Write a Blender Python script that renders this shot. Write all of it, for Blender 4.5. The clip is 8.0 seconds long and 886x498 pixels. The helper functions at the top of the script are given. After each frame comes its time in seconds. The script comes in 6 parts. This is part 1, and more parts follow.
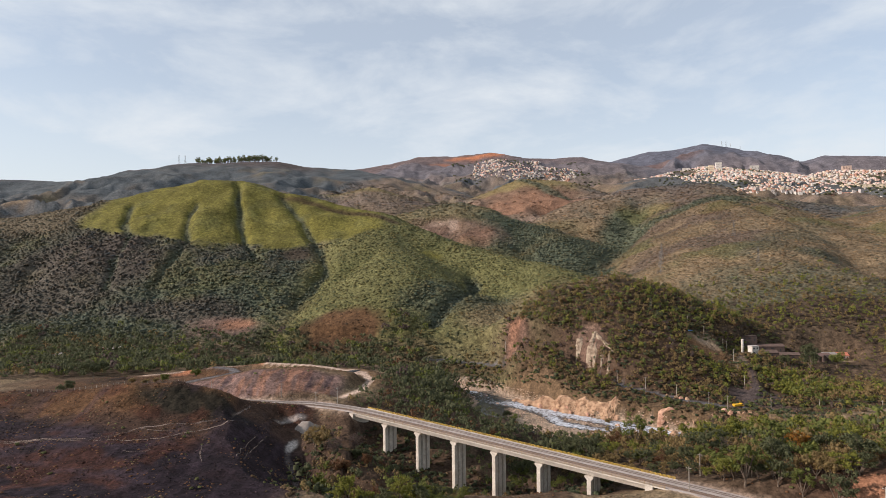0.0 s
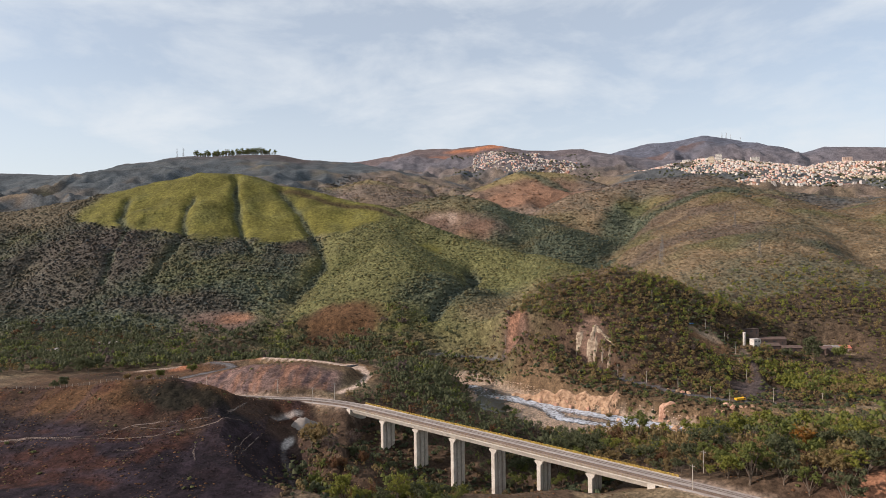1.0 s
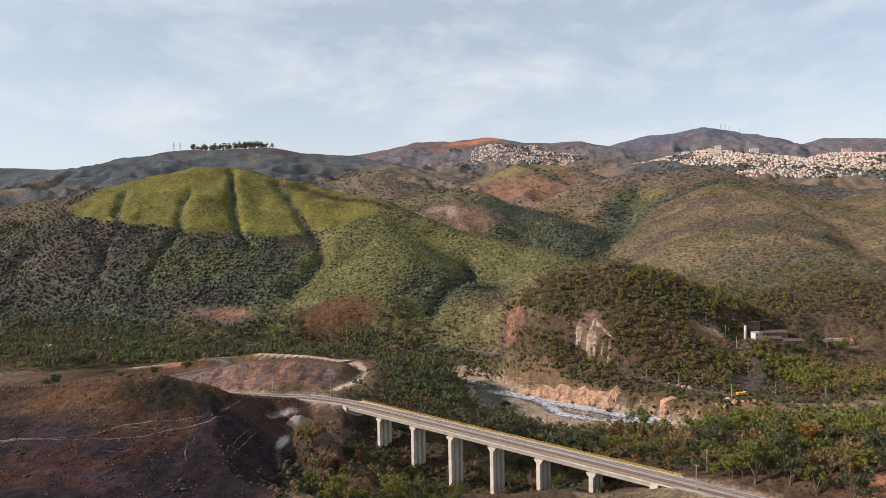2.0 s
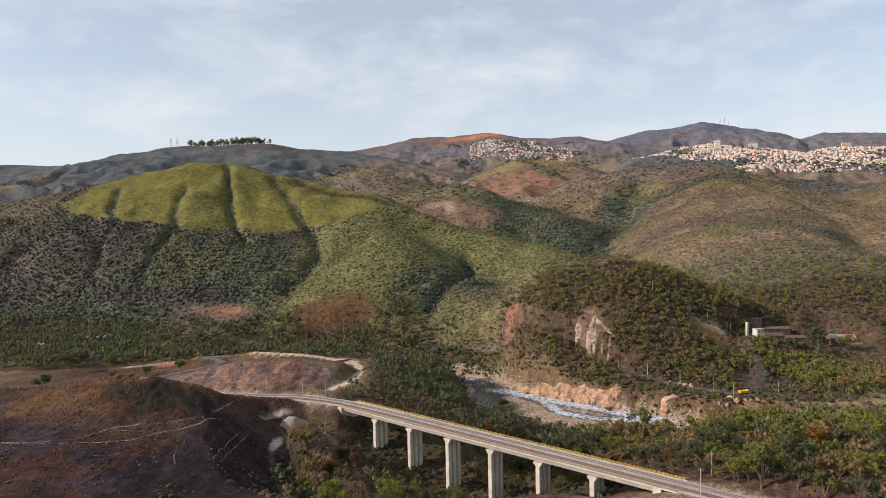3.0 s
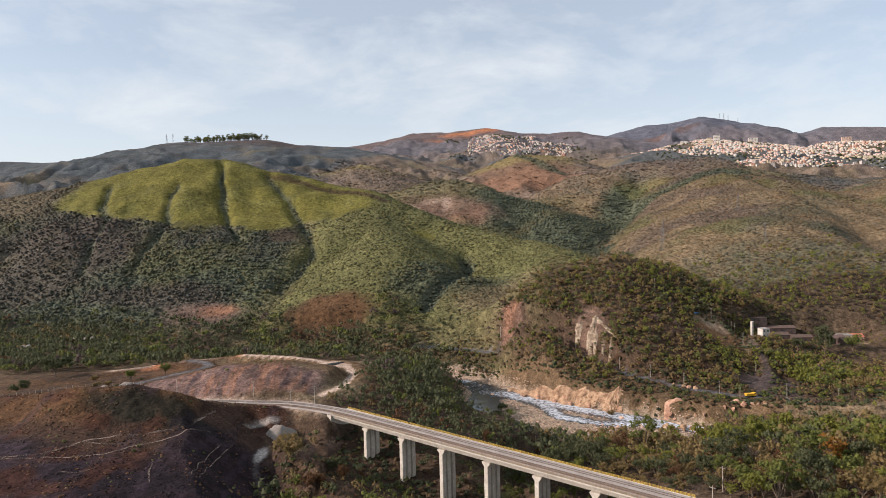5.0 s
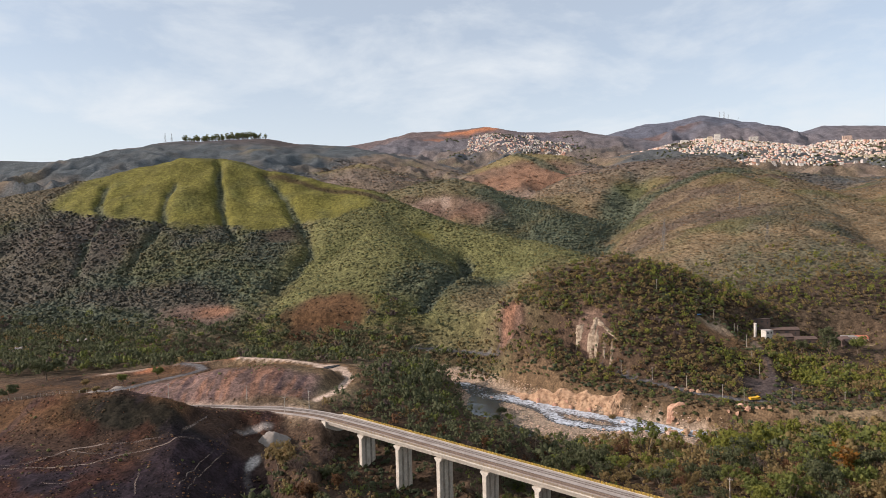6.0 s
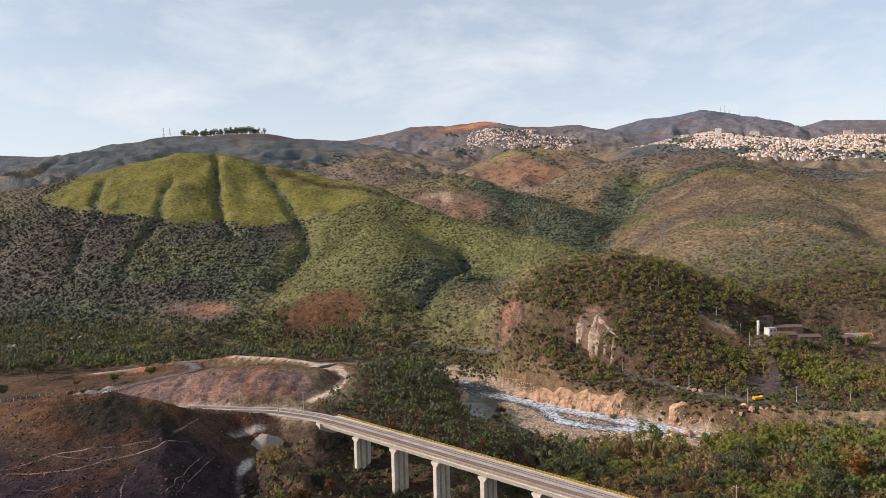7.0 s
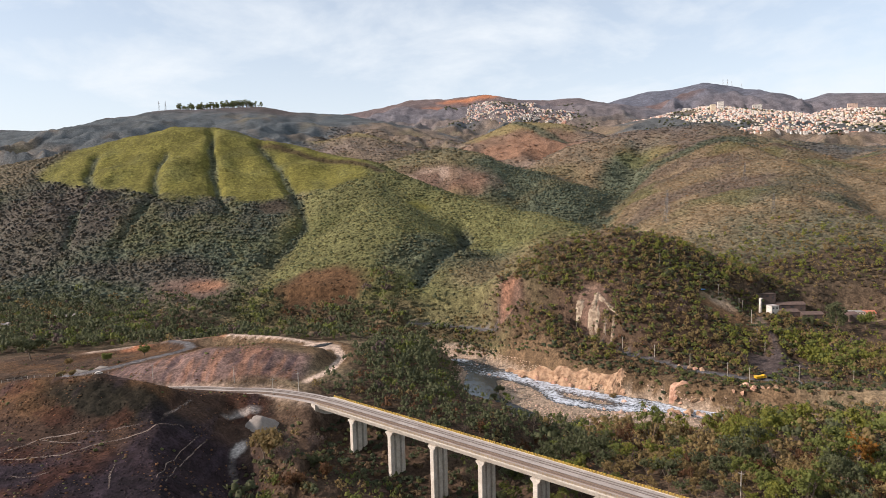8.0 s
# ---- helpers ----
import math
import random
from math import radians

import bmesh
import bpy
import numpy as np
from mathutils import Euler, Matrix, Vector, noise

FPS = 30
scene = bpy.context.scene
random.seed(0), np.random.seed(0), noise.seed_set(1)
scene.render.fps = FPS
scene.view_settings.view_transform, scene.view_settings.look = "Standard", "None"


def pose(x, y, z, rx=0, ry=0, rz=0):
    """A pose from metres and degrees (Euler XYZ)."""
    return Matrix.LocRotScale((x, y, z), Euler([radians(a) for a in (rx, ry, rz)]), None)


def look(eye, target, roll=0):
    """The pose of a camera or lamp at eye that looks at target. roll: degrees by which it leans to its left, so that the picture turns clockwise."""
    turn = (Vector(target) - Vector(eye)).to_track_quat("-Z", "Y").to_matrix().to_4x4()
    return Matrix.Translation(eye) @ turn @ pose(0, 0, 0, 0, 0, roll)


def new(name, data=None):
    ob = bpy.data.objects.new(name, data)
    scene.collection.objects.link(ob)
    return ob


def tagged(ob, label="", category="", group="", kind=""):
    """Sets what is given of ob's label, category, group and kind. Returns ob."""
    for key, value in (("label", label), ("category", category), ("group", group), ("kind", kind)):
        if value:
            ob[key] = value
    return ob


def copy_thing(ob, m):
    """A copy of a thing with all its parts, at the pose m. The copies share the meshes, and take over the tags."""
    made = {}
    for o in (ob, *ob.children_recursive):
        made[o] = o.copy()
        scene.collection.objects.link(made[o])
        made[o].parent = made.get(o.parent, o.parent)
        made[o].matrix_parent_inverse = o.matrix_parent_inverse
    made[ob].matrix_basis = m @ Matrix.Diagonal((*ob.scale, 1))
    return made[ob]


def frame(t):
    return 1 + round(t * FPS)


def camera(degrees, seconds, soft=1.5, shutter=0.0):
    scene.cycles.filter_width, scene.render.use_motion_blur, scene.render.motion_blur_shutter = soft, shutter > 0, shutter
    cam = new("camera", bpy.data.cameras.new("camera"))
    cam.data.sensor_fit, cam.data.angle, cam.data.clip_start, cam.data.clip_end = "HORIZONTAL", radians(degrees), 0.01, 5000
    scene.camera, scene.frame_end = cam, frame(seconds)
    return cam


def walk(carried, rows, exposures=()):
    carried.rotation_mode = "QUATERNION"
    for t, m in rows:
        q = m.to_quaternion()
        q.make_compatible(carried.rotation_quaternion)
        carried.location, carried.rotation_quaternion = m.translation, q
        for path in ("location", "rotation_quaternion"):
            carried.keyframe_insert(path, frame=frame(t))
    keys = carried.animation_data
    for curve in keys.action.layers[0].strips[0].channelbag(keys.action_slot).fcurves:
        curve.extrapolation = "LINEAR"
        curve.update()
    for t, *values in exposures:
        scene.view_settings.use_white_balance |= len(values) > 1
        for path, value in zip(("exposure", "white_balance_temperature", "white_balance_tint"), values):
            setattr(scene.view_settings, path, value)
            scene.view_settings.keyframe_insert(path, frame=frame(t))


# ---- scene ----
cam = camera(73.0, 8.0, soft=0.7)
# seconds, place (m), turn (degrees)
ROWS = [
    (0.0, 0.00, -0.00, 133.07, 90.000, 0.700, -0.000),
    (0.5, 0.41, 3.00, 133.31, 89.753, 0.784, 0.001),
    (1.0, 0.91, 6.29, 133.48, 89.294, 0.876, -0.030),
    (1.5, 1.37, 9.66, 133.72, 88.918, 1.007, -0.089),
    (3.0, 3.11, 21.07, 134.49, 88.206, 1.264, -0.257),
    (3.5, 3.61, 25.03, 134.72, 88.065, 1.304, -0.316),
    (4.0, 4.41, 29.05, 135.08, 87.942, 1.360, -0.333),
    (4.5, 5.16, 33.18, 135.42, 87.857, 1.411, -0.356),
    (6.0, 7.15, 45.62, 136.98, 87.708, 1.467, -0.391),
    (6.5, 7.87, 49.83, 137.48, 87.601, 1.483, -0.396),
    (7.0, 8.65, 53.88, 138.10, 87.208, 1.485, -0.390),
    (7.5, 9.10, 58.45, 138.74, 86.079, 1.484, -0.427),
    (8.0, 9.65, 62.84, 139.32, 84.777, 1.508, -0.460),
]
walk(cam, [(t, pose(x, y, z, rx, ry, rz)) for t, x, y, z, rx, ry, rz in ROWS],
     exposures=[(0.0, 0.19), (6.5, 0.25), (7.2, 0.29), (8.0, 0.41)])

# ---- daylight ----
SUN_AZ, SUN_EL = 259.0, 28.0     # degrees clockwise from +y, and above the horizon
sky_world = bpy.data.worlds.new("sky")
scene.world = sky_world
sky_world.use_nodes = True
wt = sky_world.node_tree
wt.nodes.clear()
w_out = wt.nodes.new("ShaderNodeOutputWorld")
w_bg = wt.nodes.new("ShaderNodeBackground")
w_sky = wt.nodes.new("ShaderNodeTexSky")
w_sky.sky_type, w_sky.sun_disc = "NISHITA", False
w_sky.sun_elevation, w_sky.sun_rotation = radians(SUN_EL), radians(SUN_AZ)
w_sky.altitude, w_sky.air_density, w_sky.dust_density, w_sky.ozone_density = 800, 1.0, 2.4, 1.2
w_bg.inputs["Strength"].default_value = 0.13
w_geo = wt.nodes.new("ShaderNodeTexCoord")
w_map = wt.nodes.new("ShaderNodeMapping")
w_map.inputs["Scale"].default_value = (2.4, 2.4, 6.0)
w_map.inputs["Rotation"].default_value = (0, radians(12), 0)
w_n = wt.nodes.new("ShaderNodeTexNoise")
w_n.inputs["Scale"].default_value, w_n.inputs["Detail"].default_value, w_n.inputs["Roughness"].default_value = 1.7, 10, 0.60
w_n.inputs["Distortion"].default_value = 0.25
w_r = wt.nodes.new("ShaderNodeMapRange")
w_r.inputs["From Min"].default_value, w_r.inputs["From Max"].default_value = 0.40, 0.68
w_r.inputs["To Min"].default_value, w_r.inputs["To Max"].default_value = 0.46, 0.92
w_mix = wt.nodes.new("ShaderNodeMix")
w_mix.data_type = "RGBA"
w_mix.inputs["B"].default_value = (5.3, 5.6, 5.95, 1)
wt.links.new(w_geo.outputs["Generated"], w_map.inputs["Vector"])
wt.links.new(w_map.outputs["Vector"], w_n.inputs["Vector"])
wt.links.new(w_n.outputs["Fac"], w_r.inputs["Value"])
w_sep = wt.nodes.new("ShaderNodeSeparateXYZ")
w_low = wt.nodes.new("ShaderNodeMapRange")     # the veil thickens towards the horizon
w_low.inputs["From Min"].default_value, w_low.inputs["From Max"].default_value = 0.0, 0.45
w_low.inputs["To Min"].default_value, w_low.inputs["To Max"].default_value = 0.88, 0.15
w_max = wt.nodes.new("ShaderNodeMath")
w_max.operation = "MAXIMUM"
wt.links.new(w_geo.outputs["Generated"], w_sep.inputs["Vector"])
wt.links.new(w_sep.outputs["Z"], w_low.inputs["Value"])
wt.links.new(w_low.outputs["Result"], w_max.inputs[0])
wt.links.new(w_r.outputs["Result"], w_max.inputs[1])
wt.links.new(w_max.outputs["Value"], w_mix.inputs["Factor"])
wt.links.new(w_sky.outputs["Color"], w_mix.inputs["A"])
wt.links.new(w_mix.outputs["Result"], w_bg.inputs["Color"])
wt.links.new(w_bg.outputs["Background"], w_out.inputs["Surface"])

sun = new("sun", bpy.data.lights.new("sun", "SUN"))
sun.data.energy, sun.data.angle, sun.data.color = 4.85, radians(0.6), (1.0, 0.862, 0.785)
s_az, s_el = radians(SUN_AZ), radians(SUN_EL)
SUN_WAY = Vector((math.sin(s_az) * math.cos(s_el), math.cos(s_az) * math.cos(s_el), math.sin(s_el)))
sun.matrix_world = look(SUN_WAY * 3000, (0, 0, 0))


# ---- numbers for the land ----
def lattice(ix, iy, seed):
    n = (ix * 374761393 + iy * 668265263 + seed * 974634777) & 0x7FFFFFFF
    n = ((n ^ (n >> 13)) * 1274126177) & 0x7FFFFFFF
    return ((n ^ (n >> 16)) & 0xFFFF) / 65535.0


def value_noise(x, y, seed):
    ix, iy = np.floor(x).astype(np.int64), np.floor(y).astype(np.int64)
    u, v = x - ix, y - iy
    u, v = u * u * (3 - 2 * u), v * v * (3 - 2 * v)
    a, b = lattice(ix, iy, seed), lattice(ix + 1, iy, seed)
    c, d = lattice(ix, iy + 1, seed), lattice(ix + 1, iy + 1, seed)
    return (a + (b - a) * u) * (1 - v) + (c + (d - c) * u) * v


def fbm(x, y, size, octaves=4, seed=1):
    """Soft noise from about -1 to 1, whose largest lumps are size metres."""
    total, amp, s = 0.0, 1.0, 0.0
    for k in range(octaves):
        f = 2.0 ** k / size
        total = total + amp * (2 * value_noise(x * f + 17.3 * k, y * f - 9.1 * k, seed + 7 * k) - 1)
        s, amp = s + amp, amp * 0.5
    return total / s


def smooth(a, b, v):
    u = np.clip((v - a) / (b - a), 0, 1)
    return u * u * (3 - 2 * u)


def along(x, y, line):
    """Distance to a line of (x, y, z) in the plan, and the line's z at the nearest place."""
    best, zz = np.full(np.shape(x), 1e9), np.zeros(np.shape(x))
    for (ax, ay, az), (bx, by, bz) in zip(line, line[1:]):
        dx, dy = bx - ax, by - ay
        u = np.clip(((x - ax) * dx + (y - ay) * dy) / (dx * dx + dy * dy), 0, 1)
        d = np.hypot(x - ax - u * dx, y - ay - u * dy)
        near = d < best
        best, zz = np.where(near, d, best), np.where(near, az + u * (bz - az), zz)
    return best, zz


def crest(x, y, line, fall, rnd, folds):
    """Height of a ridge: the highest of the slopes that fall from each stretch of its crest line."""
    best = np.full(np.shape(x), -1e9)
    for (ax, ay, az), (bx, by, bz) in zip(line, line[1:]):
        dx, dy = bx - ax, by - ay
        u = np.clip(((x - ax) * dx + (y - ay) * dy) / (dx * dx + dy * dy), 0, 1)
        d2 = (x - ax - u * dx) ** 2 + (y - ay - u * dy) ** 2
        best = np.maximum(best, az + u * (bz - az) - fall * (np.sqrt(d2 + rnd * rnd) - rnd) * folds)
    return best


# ridges: crest line, fall (metres down per metre out), roundness of the crest
RIDGES = {
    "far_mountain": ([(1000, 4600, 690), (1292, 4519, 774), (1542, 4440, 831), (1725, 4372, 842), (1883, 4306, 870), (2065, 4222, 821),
                      (2251, 4126, 733), (2424, 4027, 689), (2546, 3950, 725), (2686, 3857, 701), (2900, 3720, 672)], 0.42, 20),
    "red_hill": ([(-900, 4020, 640), (-621, 4053, 668), (-355, 4085, 712), (-162, 4097, 757), (70, 4099, 763), (340, 4086, 788), (529, 4066, 745),
                  (753, 4030, 729), (934, 3992, 728), (1127, 3942, 689), (1400, 3860, 634)], 0.34, 40),
    "left_far": ([(-3600, 2700, 470), (-2142, 2900, 488), (-1731, 2900, 480), (-1484, 2900, 507), (-1320, 2900, 541), (-1183, 2900, 561),
                  (-827, 2900, 556), (-772, 2900, 536), (-608, 2900, 526), (-444, 2900, 516), (-200, 3050, 480)], 0.30, 90),
    "town_ridge": ([(640, 3100, 395), (899, 3050, 442), (1183, 3000, 504), (1324, 3000, 522), (1551, 3000, 505), (1805, 3000, 468), (1975, 3000, 500),
                    (2225, 3000, 497), (2900, 2900, 500)], 0.28, 60),
    "town_slope": ([(832, 2500, 380), (1104, 2450, 355), (1285, 2400, 322), (1533, 2400, 292), (1900, 2350, 270)], 0.30, 60),
    "town_hill": ([(120, 3650, 560), (442, 3560, 575), (760, 3560, 555)], 0.28, 80),
    "right_hill": ([(296, 1450, 206), (405, 1550, 261), (524, 1600, 290), (668, 1600, 300), (781, 1600, 262), (932, 1600, 241), (1185, 1600, 219), (1700, 1500, 205)], 0.50, 60),
    "right_spur": ([(668, 1600, 292), (610, 1280, 235), (530, 1020, 182), (455, 860, 142), (350, 800, 100), (270, 745, 66)], 0.42, 60),
    "right_flank": ([(1185, 1600, 229), (900, 1200, 205), (760, 950, 150), (640, 750, 80)], 0.40, 50),
    "brown_hill": ([(60, 2320, 280), (122, 2300, 318), (187, 2300, 339), (252, 2300, 365), (328, 2300, 392), (447, 2300, 383), (512, 2300, 370), (600, 2320, 335)], 0.42, 50),
    "brown_rib": ([(328, 2300, 388), (330, 2120, 290), (340, 1960, 200)], 0.42, 40),
    "scarred_hill": ([(-200, 1440, 150), (-111, 1400, 200), (-85, 1400, 218), (-19, 1400, 234), (34, 1400, 238), (86, 1380, 228), (135, 1350, 207), (192, 1300, 182), (237, 1220, 160)], 0.52, 40),
    "hump": ([(-420, 1830, 300), (-294, 1800, 300), (-208, 1800, 319), (-107, 1800, 289), (-5, 1700, 255)], 0.40, 50),
    "green_hill": ([(-1500, 1000, 150), (-1000, 1080, 180), (-813, 1100, 201), (-733, 1120, 215), (-627, 1140, 236), (-528, 1160, 259), (-452, 1175, 275),
                    (-386, 1160, 268), (-309, 1160, 247), (-240, 1140, 232), (-149, 1100, 203), (-83, 1050, 175), (-22, 1000, 153),
                    (50, 945, 133), (121, 885, 114), (155, 800, 102), (210, 740, 70)], 0.64, 34),
    "green_rib": ([(-142, 1050, 190), (-60, 860, 128), (10, 765, 84), (34, 705, 56), (30, 650, 30)], 0.50, 30),
    "left_rib": ([(-528, 1160, 250), (-470, 1000, 150), (-430, 850, 80), (-400, 760, 40)], 0.42, 30),
    "peak_rib": ([(-400, 1165, 262), (-345, 1000, 160), (-300, 880, 90), (-270, 790, 45)], 0.45, 26),
    "mid_rib": ([(-302, 1130, 238), (-250, 1000, 165), (-235, 900, 110), (-215, 800, 60)], 0.45, 24),
    "far_left_rib": ([(-813, 1100, 192), (-700, 900, 95), (-620, 780, 45)], 0.42, 40),
    "cliff_spur": ([(60, 590, 58), (122, 612, 93), (170, 612, 103), (222, 622, 90), (266, 606, 70), (300, 585, 50)], 0.76, 18),
    "cutting": ([(-168, 420, 34), (-146, 420, 45), (-128, 421, 49), (-100, 422, 50), (-82, 424, 46)], 0.42, 10),
    "wood_spur": ([(-60, 462, 33), (-30, 474, 18), (0, 466, 10), (14, 452, 5)], 0.5, 8),
    "dry_ridge": ([(-290, 330, 54), (-215, 335, 54.5), (-172, 328, 60.5), (-148, 331, 60), (-128, 331, 55), (-118, 333, 42), (-107, 336, 28)], 0.78, 5),
    "dry_terrace": ([(-280, 285, 50), (-150, 276, 45.5), (-122, 296, 42), (-108, 306, 36)], 0.20, 16),
    "near_right": ([(100, 236, 37), (135, 222, 43), (175, 205, 52), (260, 190, 66), (420, 200, 80)], 0.26, 12),
    "under_camera": ([(-300, -60, 70), (0, -80, 78), (300, -60, 80)], 0.25, 60),
}
RIVER = [(-200, 600, 1.5), (-90, 566, 1.0), (-20, 554, 0.7), (18, 532, 0.4), (44, 498, 0.2), (66, 466, 0.1), (100, 440, 0.0), (150, 414, -0.2), (260, 365, -0.5), (420, 320, -1), (800, 300, -2)]
RAPID = [(-200, 604, 0), (-90, 570, 0), (-20, 558, 0), (20, 542, 0), (52, 514, 0), (78, 491, 0), (113, 463, 0), (146, 438, 0), (185, 415, 0), (260, 368, 0), (420, 320, 0), (800, 300, 0)]
POOL = [(22, 540, 0), (36, 522, 0), (32, 500, 0), (30, 465, 0), (38, 440, 0), (52, 422, 0)]
SHORTCUT = [(78, 491, 0), (88, 452, 0), (112, 436, 0), (146, 430, 0)]
GULLY = [(-92, 348, 33), (-83, 325, 28), (-76, 300, 22), (-60, 276, 17), (-30, 270, 12), (0, 284, 10), (20, 308, 8), (60, 350, 5), (100, 405, 1)]
HOLLOW = [(-62, 335, 27), (-38, 334, 19), (-14, 319, 13.5), (6, 306, 9.5), (30, 300, 9), (48, 284, 16), (64, 270, 25)]
RAIL = [(-420, 330, 38), (-260, 362, 38), (-180, 378, 38), (-139, 381, 38), (-120, 379.5, 38), (-102, 375.2, 38), (-86, 374, 38), (-68, 366.5, 38),
        (-50.2, 356.7, 38), (16.9, 301.2, 38), (84, 245.7, 38), (130, 207.6, 37.6), (200, 150, 36.5)]


# mounds: centre, rise over the valley floor, radii, turn in degrees
MOUNDS = [(-330, 270, 24, 120, 90, 0), (-170, 150, 39.4, 110, 70, 0), (-235, 452, 5.9, 120, 62, 0)]
GULLIES = [([(-392, 1150, 0), (-350, 1040, 0), (-312, 950, 0), (-276, 884, 0)], 10, 8),
           ([(-300, 1125, 0), (-229, 1017, 0), (-190, 940, 0), (-165, 850, 0), (-190, 770, 0)], 10, 13),
           ([(-440, 1060, 0), (-426, 1006, 0), (-398, 932, 0), (-396, 870, 0), (-391, 800, 0)], 8, 8),
           ([(-560, 1080, 0), (-540, 1010, 0), (-494, 950, 0), (-490, 890, 0), (-454, 808, 0)], 8, 8),
           ([(44, 860, 0), (38, 790, 0), (17, 744, 0), (-10, 678, 0)], 13, 12),
           ([(-100, 880, 0), (-143, 820, 0), (-166, 778, 0), (-185, 736, 0)], 7, 14),
           ([(500, 1500, 0), (400, 1280, 0), (300, 1080, 0), (230, 900, 0)], 16, 30),
           ([(640, 1350, 0), (610, 1100, 0), (600, 900, 0), (520, 740, 0)], 14, 26)]


def beyond_river(x, y):
    """Whether a place lies on the far, rocky side of the river."""
    return y > np.interp(x, [p[0] for p in RIVER], [p[1] for p in RIVER])


def rough_land(x, y):
    tops = []
    far = np.hypot(x, y)
    folds = 1 + np.clip((far - 600) / 500, 0, 1) * (0.50 * np.abs(fbm(x, y, 190, 4, 83)) - 0.12 + np.clip((far - 1500) / 800, 0, 1) * (0.16 + 0.5 * smooth(3500, 3900, far)) * (np.abs(fbm(x, y, 420, 4, 84)) - 0.2))
    bend = np.clip((np.hypot(x, y) - 560) / 400, 0, 1)
    x, y = x + bend * 26 * fbm(x, y, 170, 4, 71), y + bend * 26 * fbm(x, y, 170, 4, 72)
    for line, fall, rnd in RIDGES.values():
        tops.append(crest(x, y, line, fall, rnd, folds))
    wx, wy = x + 7 * fbm(x, y, 55, 3, 75), y + 7 * fbm(x, y, 55, 3, 76)
    hump = 0.0
    for cx, cy, rise, rx, ry, turn in MOUNDS:
        c, s = math.cos(radians(turn)), math.sin(radians(turn))
        u, v = ((wx - cx) * c + (wy - cy) * s) / rx, (-(wx - cx) * s + (wy - cy) * c) / ry
        hump = hump + rise * np.exp(-(u * u + v * v) ** 1.5)
    base = hump + 10 + 16 * smooth(30, -70, x) + 0.05 * np.maximum(y - 650, 0) + 30 * smooth(1000, 1800, y)
    k = 9.0
    top = np.maximum.reduce(tops + [base])
    total = np.exp((base - top) / k)
    for z in tops:
        total = total + np.exp(np.maximum((z - top) / k, -40))
    return top + k * np.log(total)


def land(x, y):
    x, y = np.asarray(x, float), np.asarray(y, float)
    h = rough_land(x, y)
    far = np.hypot(x, y)
    h = h + fbm(x, y, 220, 4, 3) * np.clip((far - 500) / 60, 0, 10) + fbm(x, y, 30, 3, 5) * np.clip(far / 500, 0.5, 2.5)
    # gullies down the green hill's face
    for line, deep, wide in GULLIES:
        d, z = along(x + 8 * fbm(x, y, 50, 3, 15), y, line)
        h = h - deep * np.exp(-(d / wide) ** 2)
    # the stream's gully and the river's bed
    d, z = along(x, y, GULLY)
    h = np.minimum(h, np.maximum(z + np.maximum(d - 4, 0) * 0.75, h - 40 * smooth(46, 14, d)))
    d, z = along(x, y, HOLLOW)
    h = np.minimum(h, np.maximum(z + np.maximum(d - 9, 0) * 0.40, h - 40 * smooth(60, 20, d)))
    d, z = along(x, y, RIVER)
    d = d + fbm(x, y, 22, 4, 9) * 5
    half = 30 - 12 * smooth(20, -30, x) - 12 * smooth(140, 165, x)
    far_side = beyond_river(x, y)
    half = half - np.where(far_side, 0, 5) * smooth(20, 50, x)
    bar = z + 0.7 + 0.5 * fbm(x, y, 12, 3, 10) + np.maximum(d - half, 0) * np.where(far_side, 0.50 + 1.2 * smooth(40, 75, x), 0.10 + 0.25 * smooth(20, 60, d - half) + 0.4 * np.maximum(smooth(135, 165, x), smooth(30, 0, x)))
    # the steep wooded bank left of the pool
    pool_x = np.interp(y, [422, 440, 465, 500, 522, 540], [52, 38, 30, 32, 36, 22])
    bar = np.where((y < 560) & ~far_side & (x < pool_x - 5), z + 0.7 + 0.75 * (pool_x - 5 - x) + 30 * smooth(420, 395, y), bar)
    c = np.minimum(along(x, y, RAPID)[0], along(x, y, POOL)[0] - 6.0)
    c = np.minimum(c, along(x, y, SHORTCUT)[0] + 4.5) + fbm(x, y, 10, 3, 11) * 2.2
    bar = bar - 2.0 * smooth(13.0, 9.5, c)
    h = np.where(d < 95, np.minimum(h, bar), h)
    # broken ground: the rocky bank, the cutting, the dry hill
    rough = 1.7 * smooth(75, 55, d) * smooth(28, 36, d) * far_side * (x > 10) + 1.3 * smooth(382, 392, y) * smooth(430, 418, y) * smooth(-50, -75, x) * (x > -190)
    rough = rough + 0.9 * smooth(-78, -95, x) * smooth(360, 345, y)
    h = h + rough * (fbm(x, y, 9, 4, 85) + 0.5 * np.abs(fbm(x, y, 22, 3, 86)))
    # the railway's bed, cut and banked
    d, z = along(x, y, RAIL)
    on_bank = np.maximum(smooth(-46, -60, x), smooth(84, 90, x))
    bed = np.clip(h, z - 0.45 - np.maximum(d - 6, 0) * 0.7, z - 0.45 + np.maximum(d - 6, 0) * 0.75)
    return h + (bed - h) * on_bank


def land_at(x, y):
    return float(land(np.array([x]), np.array([y]))[0])


# ---- materials ----
def node_mat(name):
    m = bpy.data.materials.new(name)
    m.use_nodes = True
    nt = m.node_tree
    return m, nt, nt.nodes["Principled BSDF"]


